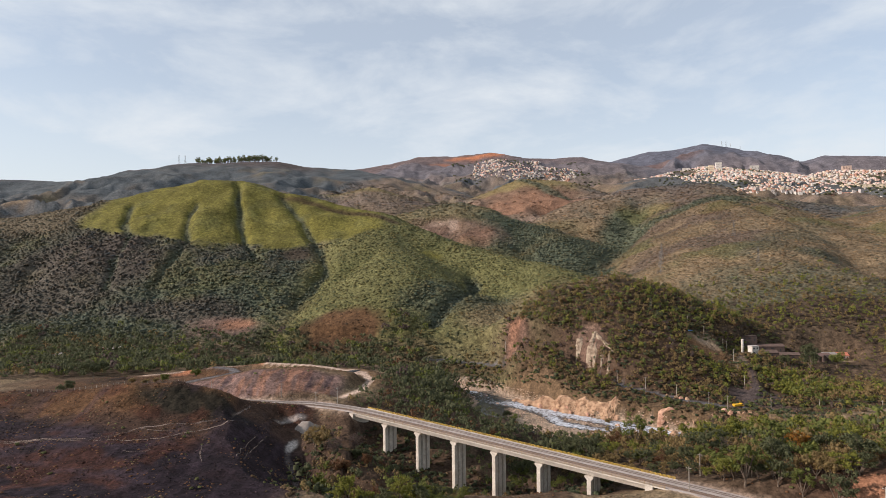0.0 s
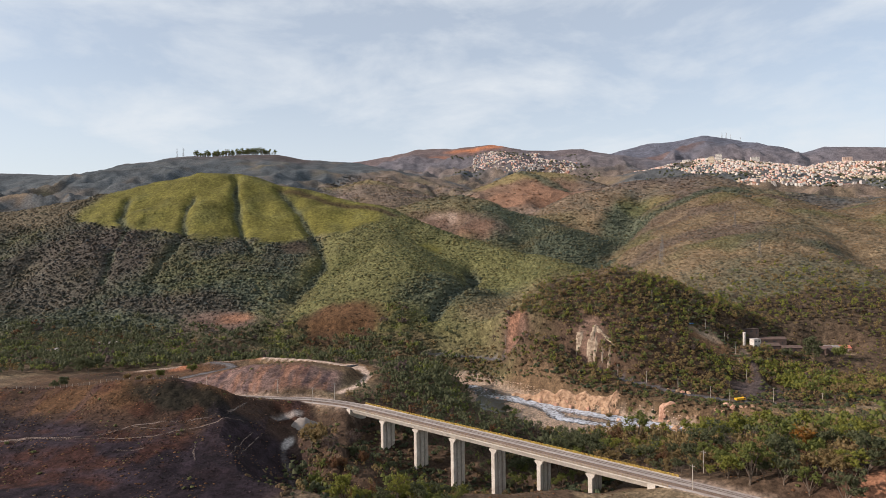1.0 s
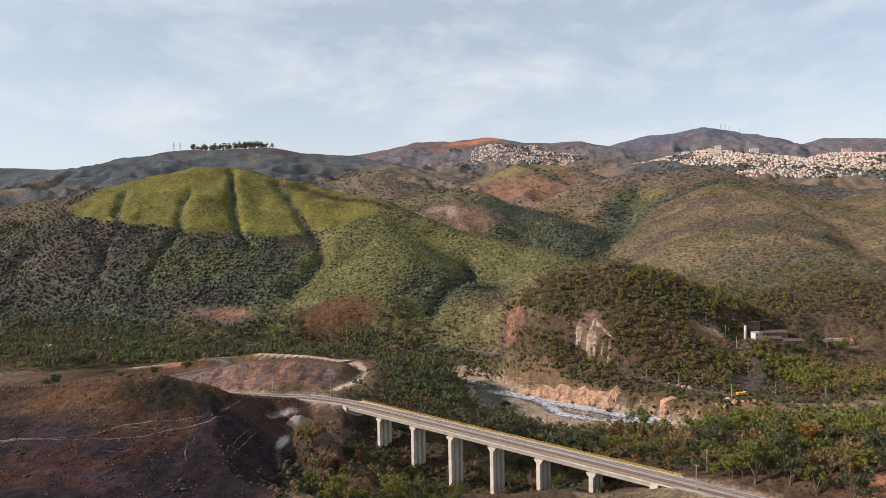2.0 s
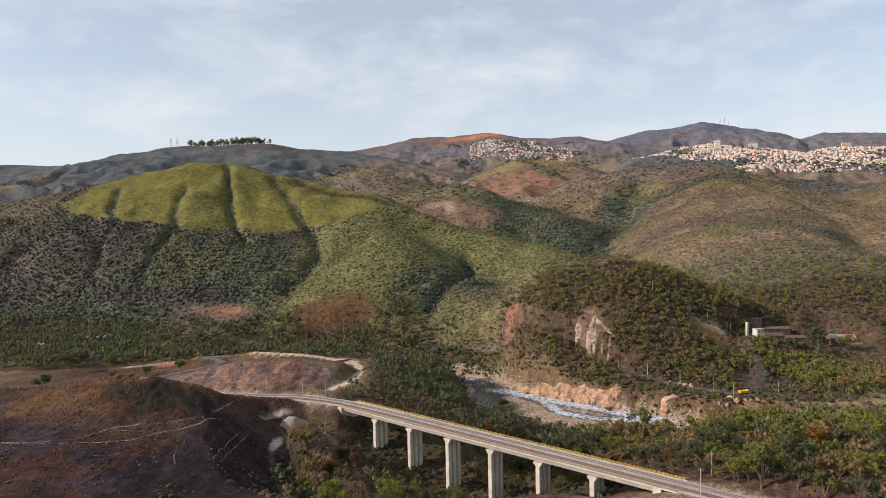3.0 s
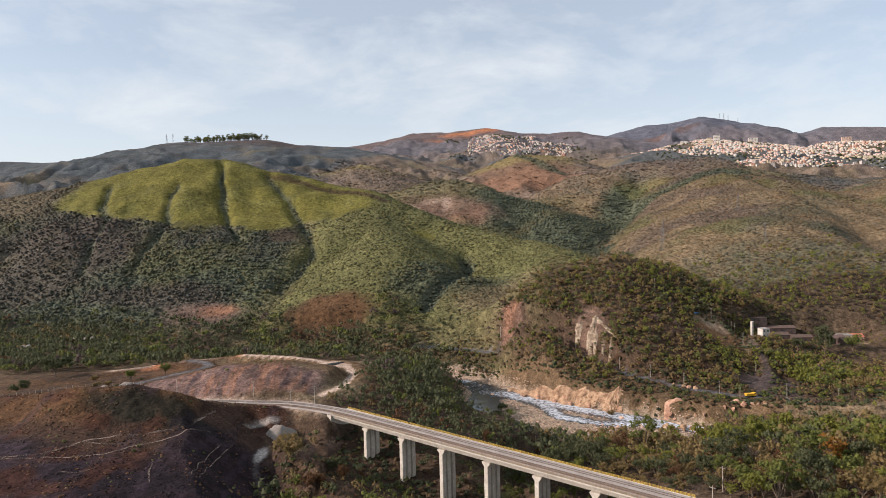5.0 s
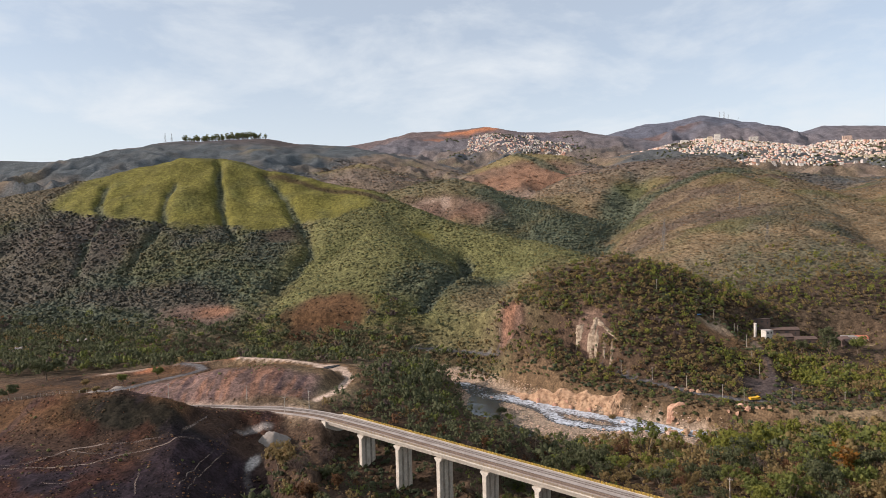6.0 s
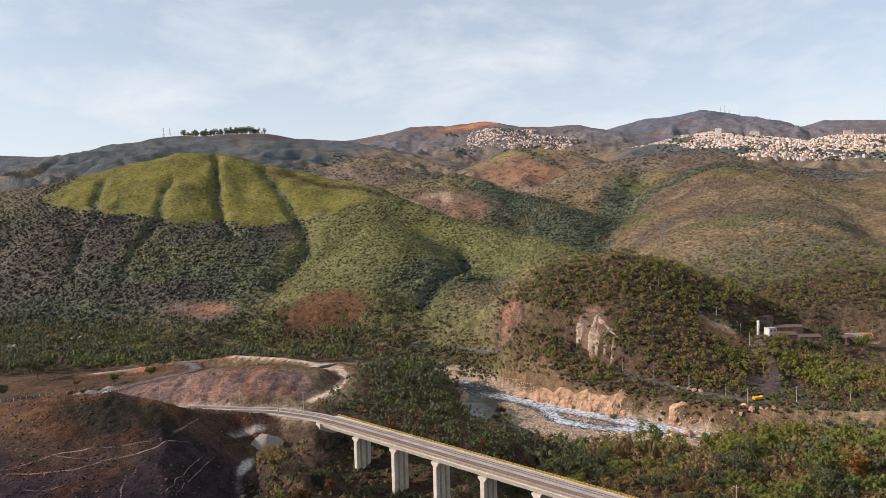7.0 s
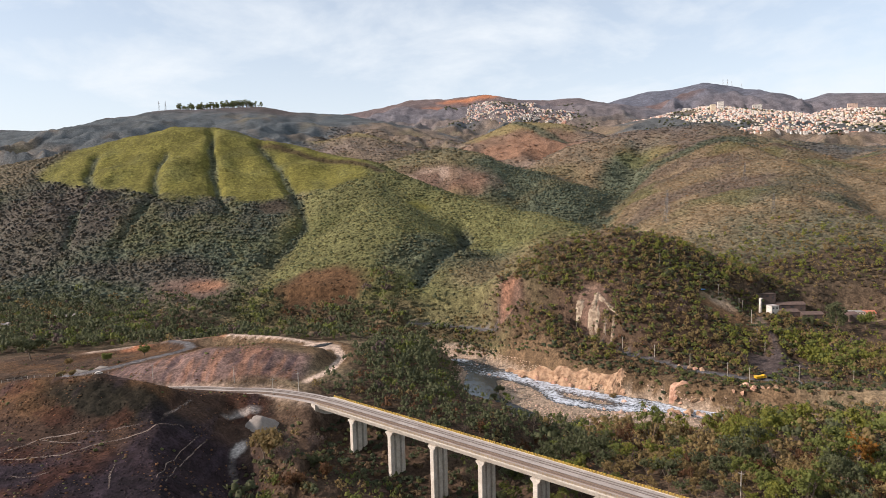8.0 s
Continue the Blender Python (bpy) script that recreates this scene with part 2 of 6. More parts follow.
def noise_node(nt, scale, detail=4, rough=0.55, vec=None):
    n = nt.nodes.new("ShaderNodeTexNoise")
    n.inputs["Scale"].default_value, n.inputs["Detail"].default_value, n.inputs["Roughness"].default_value = scale, detail, rough
    if vec is not None:
        nt.links.new(vec, n.inputs["Vector"])
    return n


def mix_node(nt, kind, fac, a, b):
    n = nt.nodes.new("ShaderNodeMix")
    n.data_type, n.blend_type = "RGBA", kind
    for key, value in (("Factor", fac), ("A", a), ("B", b)):
        if isinstance(value, (int, float)):
            n.inputs[key].default_value = value
        elif isinstance(value, tuple):
            n.inputs[key].default_value = (*value, 1)
        else:
            nt.links.new(value, n.inputs[key])
    return n.outputs["Result"]


def span(nt, value, a, b, lo=0.0, hi=1.0):
    n = nt.nodes.new("ShaderNodeMapRange")
    for key, v in (("From Min", a), ("From Max", b), ("To Min", lo), ("To Max", hi)):
        n.inputs[key].default_value = v
    nt.links.new(value, n.inputs["Value"])
    return n.outputs["Result"]


def surface(name, base, other, size=1.0, fine=0.15, rough=0.85, metal=0.0, bump=0.3, depth=0.02, vary=0.0, island=0.0, spec=0.3):
    """A weathered surface: two colours blotched at size metres, a grain at fine metres."""
    m, nt, p = node_mat(name)
    pos = nt.nodes.new("ShaderNodeNewGeometry")
    big = noise_node(nt, 1 / size, 5, 0.6, pos.outputs["Position"])
    small = noise_node(nt, 1 / fine, 4, 0.6, pos.outputs["Position"])
    col = mix_node(nt, "MIX", span(nt, big.outputs["Fac"], 0.35, 0.65), base, other)
    grain = span(nt, small.outputs["Fac"], 0.25, 0.75, 0.72, 1.25)
    g = nt.nodes.new("ShaderNodeCombineColor")
    for k in range(3):
        nt.links.new(grain, g.inputs[k])
    col = mix_node(nt, "MULTIPLY", 1.0, col, g.outputs["Color"])
    if vary or island:
        if island:
            rnd, amount = pos.outputs["Random Per Island"], island
        else:
            info = nt.nodes.new("ShaderNodeObjectInfo")
            rnd, amount = info.outputs["Random"], vary
        hsv = nt.nodes.new("ShaderNodeHueSaturation")
        nt.links.new(span(nt, rnd, 0, 1, 1 - amount, 1 + amount), hsv.inputs["Value"])
        nt.links.new(span(nt, rnd, 0, 1, 0.5 + 0.06 * amount, 0.5 - 0.06 * amount), hsv.inputs["Hue"])
        nt.links.new(col, hsv.inputs["Color"])
        col = hsv.outputs["Color"]
    nt.links.new(col, p.inputs["Base Color"])
    p.inputs["Roughness"].default_value, p.inputs["Metallic"].default_value = rough, metal
    p.inputs["Specular IOR Level"].default_value = spec
    if bump:
        b = nt.nodes.new("ShaderNodeBump")
        b.inputs["Strength"].default_value, b.inputs["Distance"].default_value = bump, depth
        nt.links.new(small.outputs["Fac"], b.inputs["Height"])
        nt.links.new(b.outputs["Normal"], p.inputs["Normal"])
    return m


def land_material():
    """Soil, grass and scrub: colour from the land's cover and its painted haze, broken up at three sizes."""
    m, nt, p = node_mat("land")
    pos = nt.nodes.new("ShaderNodeNewGeometry")
    at = nt.nodes.new("ShaderNodeAttribute")
    at.attribute_name = "cover"
    shrub = nt.nodes.new("ShaderNodeAttribute")
    shrub.attribute_name = "shrub"
    n1 = noise_node(nt, 1 / 40, 6, 0.62, pos.outputs["Position"])
    n2 = noise_node(nt, 1 / 5, 6, 0.65, pos.outputs["Position"])
    n3 = noise_node(nt, 1 / 1.2, 4, 0.6, pos.outputs["Position"])
    col = at.outputs["Color"]
    for n, lo, hi in ((n1, 0.76, 1.24), (n2, 0.68, 1.32), (n3, 0.62, 1.38)):
        g = nt.nodes.new("ShaderNodeCombineColor")
        s = span(nt, n.outputs["Fac"], 0.36, 0.64, lo, hi)
        for k in range(3):
            nt.links.new(s, g.inputs[k])
        col = mix_node(nt, "MULTIPLY", 1.0, col, g.outputs["Color"])
    nt.links.new(col, p.inputs["Base Color"])
    p.inputs["Roughness"].default_value = 0.95
    p.inputs["Specular IOR Level"].default_value = 0.1
    vor = nt.nodes.new("ShaderNodeTexVoronoi")
    vor.inputs["Scale"].default_value = 1 / 4.5
    nt.links.new(pos.outputs["Position"], vor.inputs["Vector"])
    b1 = nt.nodes.new("ShaderNodeBump")
    b1.invert = True
    b1.inputs["Distance"].default_value = 1.6
    nt.links.new(shrub.outputs["Fac"], b1.inputs["Strength"])
    nt.links.new(vor.outputs["Distance"], b1.inputs["Height"])
    b2 = nt.nodes.new("ShaderNodeBump")
    b2.inputs["Strength"].default_value, b2.inputs["Distance"].default_value = 0.8, 0.8
    nt.links.new(n2.outputs["Fac"], b2.inputs["Height"])
    nt.links.new(b1.outputs["Normal"], b2.inputs["Normal"])
    b3 = nt.nodes.new("ShaderNodeBump")
    b3.inputs["Strength"].default_value, b3.inputs["Distance"].default_value = 0.7, 0.3
    nt.links.new(n3.outputs["Fac"], b3.inputs["Height"])
    nt.links.new(b2.outputs["Normal"], b3.inputs["Normal"])
    nt.links.new(b3.outputs["Normal"], p.inputs["Normal"])
    return m


def water_material():
    """Shallow river water: dark pools, white where it breaks over stones."""
    m, nt, p = node_mat("river_water")
    pos = nt.nodes.new("ShaderNodeNewGeometry")
    at = nt.nodes.new("ShaderNodeAttribute")
    at.attribute_name = "foam"
    mp = nt.nodes.new("ShaderNodeMapping")
    mp.inputs["Rotation"].default_value = (0, 0, radians(35))
    mp.inputs["Scale"].default_value = (0.38, 0.6, 0.5)
    nt.links.new(pos.outputs["Position"], mp.inputs["Vector"])
    n = noise_node(nt, 1.0, 8, 0.72, mp.outputs["Vector"])
    add = nt.nodes.new("ShaderNodeMath")
    add.operation = "ADD"
    nt.links.new(n.outputs["Fac"], add.inputs[0])
    nt.links.new(at.outputs["Fac"], add.inputs[1])
    white = span(nt, add.outputs["Value"], 0.93, 1.13)
    nt.links.new(mix_node(nt, "MIX", white, (0.045, 0.058, 0.068), (0.66, 0.70, 0.77)), p.inputs["Base Color"])
    nt.links.new(span(nt, white, 0, 1, 0.12, 0.8), p.inputs["Roughness"])
    b = nt.nodes.new("ShaderNodeBump")
    b.inputs["Strength"].default_value, b.inputs["Distance"].default_value = 0.22, 0.25
    nt.links.new(n.outputs["Fac"], b.inputs["Height"])
    nt.links.new(b.outputs["Normal"], p.inputs["Normal"])
    return m


MAT_LAND, MAT_WATER = land_material(), water_material()
CONCRETE = surface("old_concrete", (0.56, 0.51, 0.44), (0.43, 0.38, 0.32), 3.0, 0.4, 0.85, bump=0.25, depth=0.03)
# stained, darker copy of the concrete; on the pier webs it stands for shade
CONCRETE_DARK = surface("dark_concrete", (0.36, 0.33, 0.29), (0.24, 0.21, 0.18), 2.2, 0.4, 0.9, bump=0.25, depth=0.03)
BALLAST = surface("ballast", (0.36, 0.315, 0.285), (0.27, 0.23, 0.205), 6.0, 0.35, 0.95, bump=0.8, depth=0.08)
BALLAST_RUST = surface("rusty_ballast", (0.30, 0.21, 0.155), (0.22, 0.155, 0.115), 5.0, 0.35, 0.95, bump=0.8, depth=0.08)
SLEEPER = surface("brown_sleeper", (0.21, 0.145, 0.105), (0.15, 0.105, 0.08), 1.0, 0.2, 0.95, bump=0.2)
SLEEPER_PALE = surface("concrete_sleeper", (0.38, 0.335, 0.30), (0.29, 0.25, 0.22), 1.0, 0.2, 0.95, bump=0.2)
STEEL = surface("rail_steel", (0.16, 0.12, 0.10), (0.24, 0.20, 0.18), 2.0, 0.2, 0.5, 0.7, bump=0.1)
YELLOW = surface("yellow_paint", (0.48, 0.32, 0.06), (0.38, 0.25, 0.06), 3.0, 0.3, 0.6, bump=0.1)
WOOD_GREY = surface("weathered_pole", (0.42, 0.38, 0.33), (0.30, 0.26, 0.22), 1.0, 0.15, 0.8)


# ---- mesh helpers ----
def mesh_of(name, verts, faces, material, smooth_shade=False):
    me = bpy.data.meshes.new(name)
    me.from_pydata([tuple(v) for v in verts], [], [tuple(f) for f in faces])
    if smooth_shade:
        me.polygons.foreach_set("use_smooth", [True] * len(me.polygons))
    me.materials.append(material)
    me.update()
    return me


class Shape:
    """Collects solids into one mesh."""

    def __init__(self):
        self.v, self.f = [], []

    def add(self, verts, faces):
        n = len(self.v)
        self.v += [Vector(v) for v in verts]
        self.f += [tuple(i + n for i in f) for f in faces]
        return self

    def box(self, x0, y0, z0, x1, y1, z1, c=0.0, m=None):
        """A box, its upright edges cut by c."""
        c = min(c, 0.45 * (x1 - x0), 0.45 * (y1 - y0))
        if c > 0:
            ring = [(x0 + c, y0), (x1 - c, y0), (x1, y0 + c), (x1, y1 - c), (x1 - c, y1), (x0 + c, y1), (x0, y1 - c), (x0, y0 + c)]
        else:
            ring = [(x0, y0), (x1, y0), (x1, y1), (x0, y1)]
        return self.prism(ring, z0, z1, m=m)

    def prism(self, ring, z0, z1, top=None, m=None):
        """A ring of (x, y) drawn up from z0 to z1; top: another ring there."""
        n = len(ring)
        vs = [Vector((x, y, z0)) for x, y in ring] + [Vector((x, y, z1)) for x, y in (top or ring)]
        if m is not None:
            vs = [m @ v for v in vs]
        return self.add(vs, [tuple(range(n))[::-1], tuple(range(n, 2 * n))] + [(i, (i + 1) % n, n + (i + 1) % n, n + i) for i in range(n)])

    def tube(self, path, radii, sides=6):
        path = [Vector(q) for q in path]
        rings = []
        for i, q in enumerate(path):
            way = (path[min(i + 1, len(path) - 1)] - path[max(i - 1, 0)]).normalized()
            a = way.cross(Vector((0.3, 0.9, 0.2))).normalized()
            b = way.cross(a)
            r = radii[i] if isinstance(radii, (list, tuple)) else radii
            rings.append([q + (a * math.cos(k * 2 * math.pi / sides) + b * math.sin(k * 2 * math.pi / sides)) * r for k in range(sides)])
        vs = [v for ring in rings for v in ring]
        fs = [(i * sides + k, i * sides + (k + 1) % sides, (i + 1) * sides + (k + 1) % sides, (i + 1) * sides + k) for i in range(len(path) - 1) for k in range(sides)]
        fs += [tuple(range(sides))[::-1], tuple(range((len(path) - 1) * sides, len(path) * sides))]
        return self.add(vs, fs)

    def sweep(self, path, profile):
        """A closed profile of (across, up) drawn along a path of (x, y, z); across is to the right of the way."""
        n, rings = len(profile), []
        for i, q in enumerate(path):
            q = Vector(q)
            a, b = Vector(path[max(i - 1, 0)]), Vector(path[min(i + 1, len(path) - 1)])
            w = Vector((b.x - a.x, b.y - a.y, 0)).normalized()
            right = Vector((w.y, -w.x, 0))
            rings.append([q + right * u + Vector((0, 0, h)) for u, h in profile])
        vs = [v for ring in rings for v in ring]
        fs = [(i * n + k, i * n + (k + 1) % n, (i + 1) * n + (k + 1) % n, (i + 1) * n + k) for i in range(len(path) - 1) for k in range(n)]
        fs += [tuple(range(n))[::-1], tuple(range((len(path) - 1) * n, len(path) * n))]
        return self.add(vs, fs)

    def mesh(self, name, material, smooth_shade=False):
        bm = bmesh.new()
        vs = [bm.verts.new(v) for v in self.v]
        for f in self.f:
            bm.faces.new([vs[i] for i in f])
        if len(self.f) < 20000:
            bmesh.ops.recalc_face_normals(bm, faces=bm.faces)
        me = bpy.data.meshes.new(name)
        bm.to_mesh(me)
        bm.free()
        if smooth_shade:
            me.polygons.foreach_set("use_smooth", [True] * len(me.polygons))
        me.materials.append(material)
        return me


def part(name, shape, material, parent=None, label="", smooth_shade=False, at=None):
    """One mesh object; shape is a Shape or a mesh that is already there."""
    me = shape if isinstance(shape, bpy.types.Mesh) else shape.mesh(name, material, smooth_shade)
    ob = new(name, me)
    ob.parent = parent
    if at is not None:
        ob.matrix_basis = at
    if label:
        ob["label"] = label
    return ob


def thing(name, label, category, m=None, group="", kind=""):
    ob = new(name)
    if m is not None:
        ob.matrix_basis = m
    return tagged(ob, label, category, group, kind)


def resample(line, step):
    """A line of (x, y, z) rounded off and cut into equal steps."""
    p = np.array(line, float)
    for _ in range(3):
        q = [p[0]]
        for a, b in zip(p, p[1:]):
            q += [a * 0.75 + b * 0.25, a * 0.25 + b * 0.75]
        p = np.array(q + [p[-1]])
    s = np.concatenate([[0], np.cumsum(np.linalg.norm(np.diff(p, axis=0), axis=1))])
    t = np.linspace(0, s[-1], max(2, int(s[-1] / step) + 1))
    return [tuple(np.interp(v, s, p[:, k]) for k in range(3)) for v in t]


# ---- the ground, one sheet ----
# the far wood, far stone and crag colours carry the blue of distance haze
COVER = dict(thicket=(0.017, 0.0155, 0.0105), scrub=(0.152, 0.113, 0.070), forest=(0.072, 0.080, 0.054), hazed_wood=(0.066, 0.076, 0.082), valley=(0.078, 0.088, 0.058), grass=(0.112, 0.101, 0.026), mid=(0.101, 0.100, 0.040),
             purple=(0.072, 0.054, 0.049), heath=(0.155, 0.112, 0.066), pale=(0.138, 0.108, 0.092), hazed_stone=(0.122, 0.110, 0.122), crag=(0.092, 0.096, 0.120), tan=(0.160, 0.098, 0.066), meadow=(0.165, 0.132, 0.058),
             dry=(0.043, 0.024, 0.017), straw=(0.105, 0.055, 0.026), rust=(0.055, 0.022, 0.014), black_brown=(0.0195, 0.012, 0.0135), near_black=(0.0175, 0.012, 0.0155), lilac=(0.040, 0.028, 0.035), litter=(0.058, 0.038, 0.026),
             soil=(0.240, 0.118, 0.070), clay=(0.330, 0.135, 0.070), redsoil=(0.118, 0.072, 0.058), cutting=(0.130, 0.084, 0.074), rock=(0.36, 0.25, 0.17), dirt=(0.40, 0.30, 0.235), silt=(0.42, 0.39, 0.36), yard=(0.060, 0.046, 0.043),
             bed=(0.25, 0.19, 0.14), asphalt=(0.115, 0.107, 0.108), bank=(0.115, 0.074, 0.042))
ROADS = {
    "dirt_road": ([(-66, 388, 38), (-57, 408, 37.8), (-54, 436, 38), (-62, 458, 38.3), (-84, 476, 39), (-112, 494, 38.8), (-150, 508, 38.4)], 2.7, "dirt"),
    "dirt_track": ([(-150, 508, 38.4), (-180, 500, 37), (-217, 489, 35.4), (-250, 474, 35)], 0.8, "dirt"),
    "river_road": ([(-20, 618, 19), (10, 610, 19), (60, 575, 19), (100, 545, 20), (128, 515, 20), (150, 490, 18), (185, 462, 14), (215, 446, 12), (260, 432, 11), (400, 405, 11), (700, 380, 12)], 3.6, "asphalt"),
    "farm_lane": ([(-262, 396, 35.5), (-208, 416, 37.5), (-190, 427, 39), (-178, 438, 40), (-166, 452, 40), (-162, 466, 39.5), (-172, 484, 38.4), (-190, 498, 37.2)], 3.0, "asphalt"),
    "yard_road": ([(215, 446, 12), (236, 462, 14), (250, 480, 17), (262, 510, 26), (268, 545, 33)], 1.3, "yard"),
}


PADS = [(274, 553, 33.5, 12), (302, 562, 28, 14), (332, 560, 26, 20), (364, 566, 24, 16), (-76, 464, 38.4, 12)]   # levelled yards: x, y, z, radius
SOIL_AT = (153, 215)
PATHS = [([(-260, 256, 0), (-210, 268, 0), (-174, 273, 0), (-162, 275, 0), (-154, 280, 0), (-150, 289, 0), (-144, 295, 0), (-132, 298, 0), (-123, 304, 0), (-115, 307, 0)], 0.85),
         ([(-250, 254, 0), (-200, 268, 0), (-174, 272, 0), (-163, 272, 0), (-148, 274, 0), (-134, 278, 0), (-130, 285, 0), (-128, 291, 0), (-117, 297, 0), (-112, 303, 0), (-109, 311, 0), (-105, 317, 0), (-101, 314, 0)], 0.75),
         ([(-112, 310, 0), (-113, 322, 0), (-114, 332, 0), (-112, 348, 0)], 0.7), ([(-94, 270, 0), (-99, 295, 0), (-98, 308, 0), (-98, 320, 0)], 0.28), ([(-91, 270, 0), (-96, 293, 0), (-95, 308, 0), (-95, 320, 0)], 0.28),
         ([(-106, 259, 0), (-111, 271, 0), (-114, 282, 0)], 0.45), ([(-144, 264, 0), (-134, 263, 0), (-130, 270, 0)], 0.5), ([(-150, 290, 0), (-140, 288, 0), (-131, 291, 0)], 0.5)]


def blob(x, y, cx, cy, rx, ry, turn=0.0, soft=0.35, seed=3, size=40):
    c, s = math.cos(radians(turn)), math.sin(radians(turn))
    u, v = ((x - cx) * c + (y - cy) * s) / rx, (-(x - cx) * s + (y - cy) * c) / ry
    return smooth(1 + soft, 1 - soft, np.hypot(u, v) + 0.35 * fbm(x, y, size, 4, seed))


def wood_density(x, y):
    """How thick the wood stands near the river and the bridge, 0 to 1."""
    n = fbm(x, y, 45, 4, 81)
    w = np.zeros_like(x)
    w = np.maximum(w, smooth(-74, -58, x + 6 * n - 24 * smooth(380, 398, y)) * smooth(212, 226, y + 0.35 * (x - 60)) * smooth(470, 455, y))
    w = np.maximum(w, smooth(-46, -32, x) * smooth(520, 490, y) * smooth(360, 375, y))
    w = np.maximum(w, smooth(150, 175, x) * smooth(240, 262, y) * smooth(640, 560, y) * np.where(beyond_river(x, y), 0.0, 1.0))
    w = np.maximum(w, smooth(-500, -480, x) * smooth(498, 520, y + 16 * n) * smooth(712, 672, y + 14 * n) * (0.62 + 0.5 * n))
    road = np.interp(x, [-260, -100, 10, 60, 100, 128, 150, 185, 215, 260, 400, 700], [640, 640, 610, 575, 545, 515, 490, 462, 446, 432, 405, 380])
    above = beyond_river(x, y) & (x > -20)
    w = np.where(above & (y > road), smooth(650, 560, y + 30 * n - 85 * smooth(190, 240, x)) * (0.55 + 0.45 * smooth(60, 120, x + 25 * n)), w)
    w = np.where(above & (y <= road), 0.15 + 0.55 * smooth(42, 48, along(x, y, RIVER)[0]) * smooth(150, 135, x), w)
    clear = np.maximum.reduce([(x > 52) & (x < 150) & (y < np.interp(x, [52, 84, 130, 200], [272, 246, 208, 150])) & (y > np.interp(x, [52, 84, 130, 200], [238, 212, 174, 110])), np.hypot((x + 112) / 52, (y - 678) / 30) < 1, np.hypot((x + 242) / 40, (y - 706) / 26) < 1, np.hypot((x - 172) / 34, (y - 203) / 20) < 1, np.hypot((x - 245) / 26, (y - 538) / 20) < 1, np.hypot((x - 132) / 11, (y - 539) / 14) < 1, np.hypot((x - 68) / 10, (y - 570) / 18) < 1,
                               np.hypot((x - 315) / 24, (y - 566) / 13) < 1, np.hypot((x - 356) / 24, (y - 556) / 13) < 1, np.hypot((x - 276) / 12, (y - 546) / 10) < 1, (y > 440) & (y < 456) & (x > 180) & (x < 225)])
    return np.where(clear, 0.0, w)


def cover_of(x, y, z):
    """Colour of the ground, distance haze included, and how shrubby it is."""
    n = x.shape[0]
    col, shrub = np.tile(np.array(COVER["scrub"]), (n, 1)), np.full(n, 0.6)

    def lay(name, w, s=None):
        w = np.clip(w, 0, 1)
        col[:] = col * (1 - w[:, None]) + np.array(COVER[name]) * w[:, None]
        if s is not None:
            shrub[:] = shrub * (1 - w) + s * w

    big, mid, fine = fbm(x, y, 260, 5, 21), fbm(x, y, 70, 5, 22), fbm(x, y, 22, 4, 23)
    wob = 22 * fbm(x, y, 60, 4, 67)
    # the brown heath of the hill across the valley, with green folds
    right = smooth(200, 330, x + wob) * smooth(640, 760, y)
    lay("heath", right * (0.55 + 0.6 * fine), 0.62)
    lay("forest", right * smooth(0.10, 0.40, big * 0.6 + mid * 0.6) * 0.75, 0.9)
    lay("purple", right * smooth(0.1, 0.4, fbm(x, y, 150, 4, 31)) * 0.6, 0.6)
    lay("mid", smooth(0.1, 0.4, fbm(x, y, 120, 4, 32)) * 0.6 * smooth(640, 760, y), 0.7)
    # the wooded left slope under the grass
    left = smooth(-170, -215, x + 0.5 * wob) * smooth(640, 700, y) * smooth(1250, 1100, y)
    lay("forest", left, 0.95)
    lay("purple", left * smooth(85, 145, z + 40 * mid) * 0.40, 0.95)
    lay("mid", left * smooth(0.05, 0.4, fbm(x, y, 55, 4, 24)) * 0.5, 0.85)
    lay("purple", np.maximum(blob(x, y, -540, 860, 130, 110, 0, 0.4, 7, 70), blob(x, y, -330, 740, 90, 26, 0, 0.4, 9, 40)) * 0.6, 0.75)
    # far country: paler and bluer with distance, haze put into the colour
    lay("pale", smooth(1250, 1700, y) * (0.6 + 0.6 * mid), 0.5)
    lay("hazed_wood", smooth(1250, 1500, y) * smooth(0.0, 0.3, fbm(x, y, 330, 5, 25) + 0.25 * smooth(-200, -600, x)) * 0.85, 0.8)
    lay("hazed_wood", smooth(-300, -520, x) * smooth(1900, 2300, y) * (0.55 + 0.5 * big), 0.6)
    lay("hazed_wood", smooth(-250, -420, x) * smooth(1180, 1300, y) * smooth(-0.5, 0.1, mid) * 0.9, 0.8)
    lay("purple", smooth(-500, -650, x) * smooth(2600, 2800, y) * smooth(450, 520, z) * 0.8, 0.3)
    lay("hazed_stone", smooth(2900, 3700, y) * 0.85, 0.3)
    # far mountain rock tinted blue-grey for the haze in front of it
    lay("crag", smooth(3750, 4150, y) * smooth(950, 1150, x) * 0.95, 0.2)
    # the grassy top of the green hill and its greener flank
    hill = (y > 860) & (y < 1330) & (x > -900) & (x < 60)
    edge = np.interp(x, [-700, -607, -449, -362, -300, -241, -195, -115], [196, 176, 157, 143, 148, 130, 146, 166]) + 9 * fbm(x, y, 30, 4, 41)
    lay("mid", smooth(-215, -165, x + 0.5 * wob) * smooth(300, 150, x + wob) * smooth(600, 660, y) * smooth(1250, 1050, y) * 0.92, 0.72)
    lay("scrub", blob(x, y, 110, 690, 90, 60, 0, 0.4, 26, 40) * 0.7, 0.6)
    lay("forest", blob(x, y, 12, 742, 62, 44, 25, 0.4, 43, 30) * 0.75, 0.9)
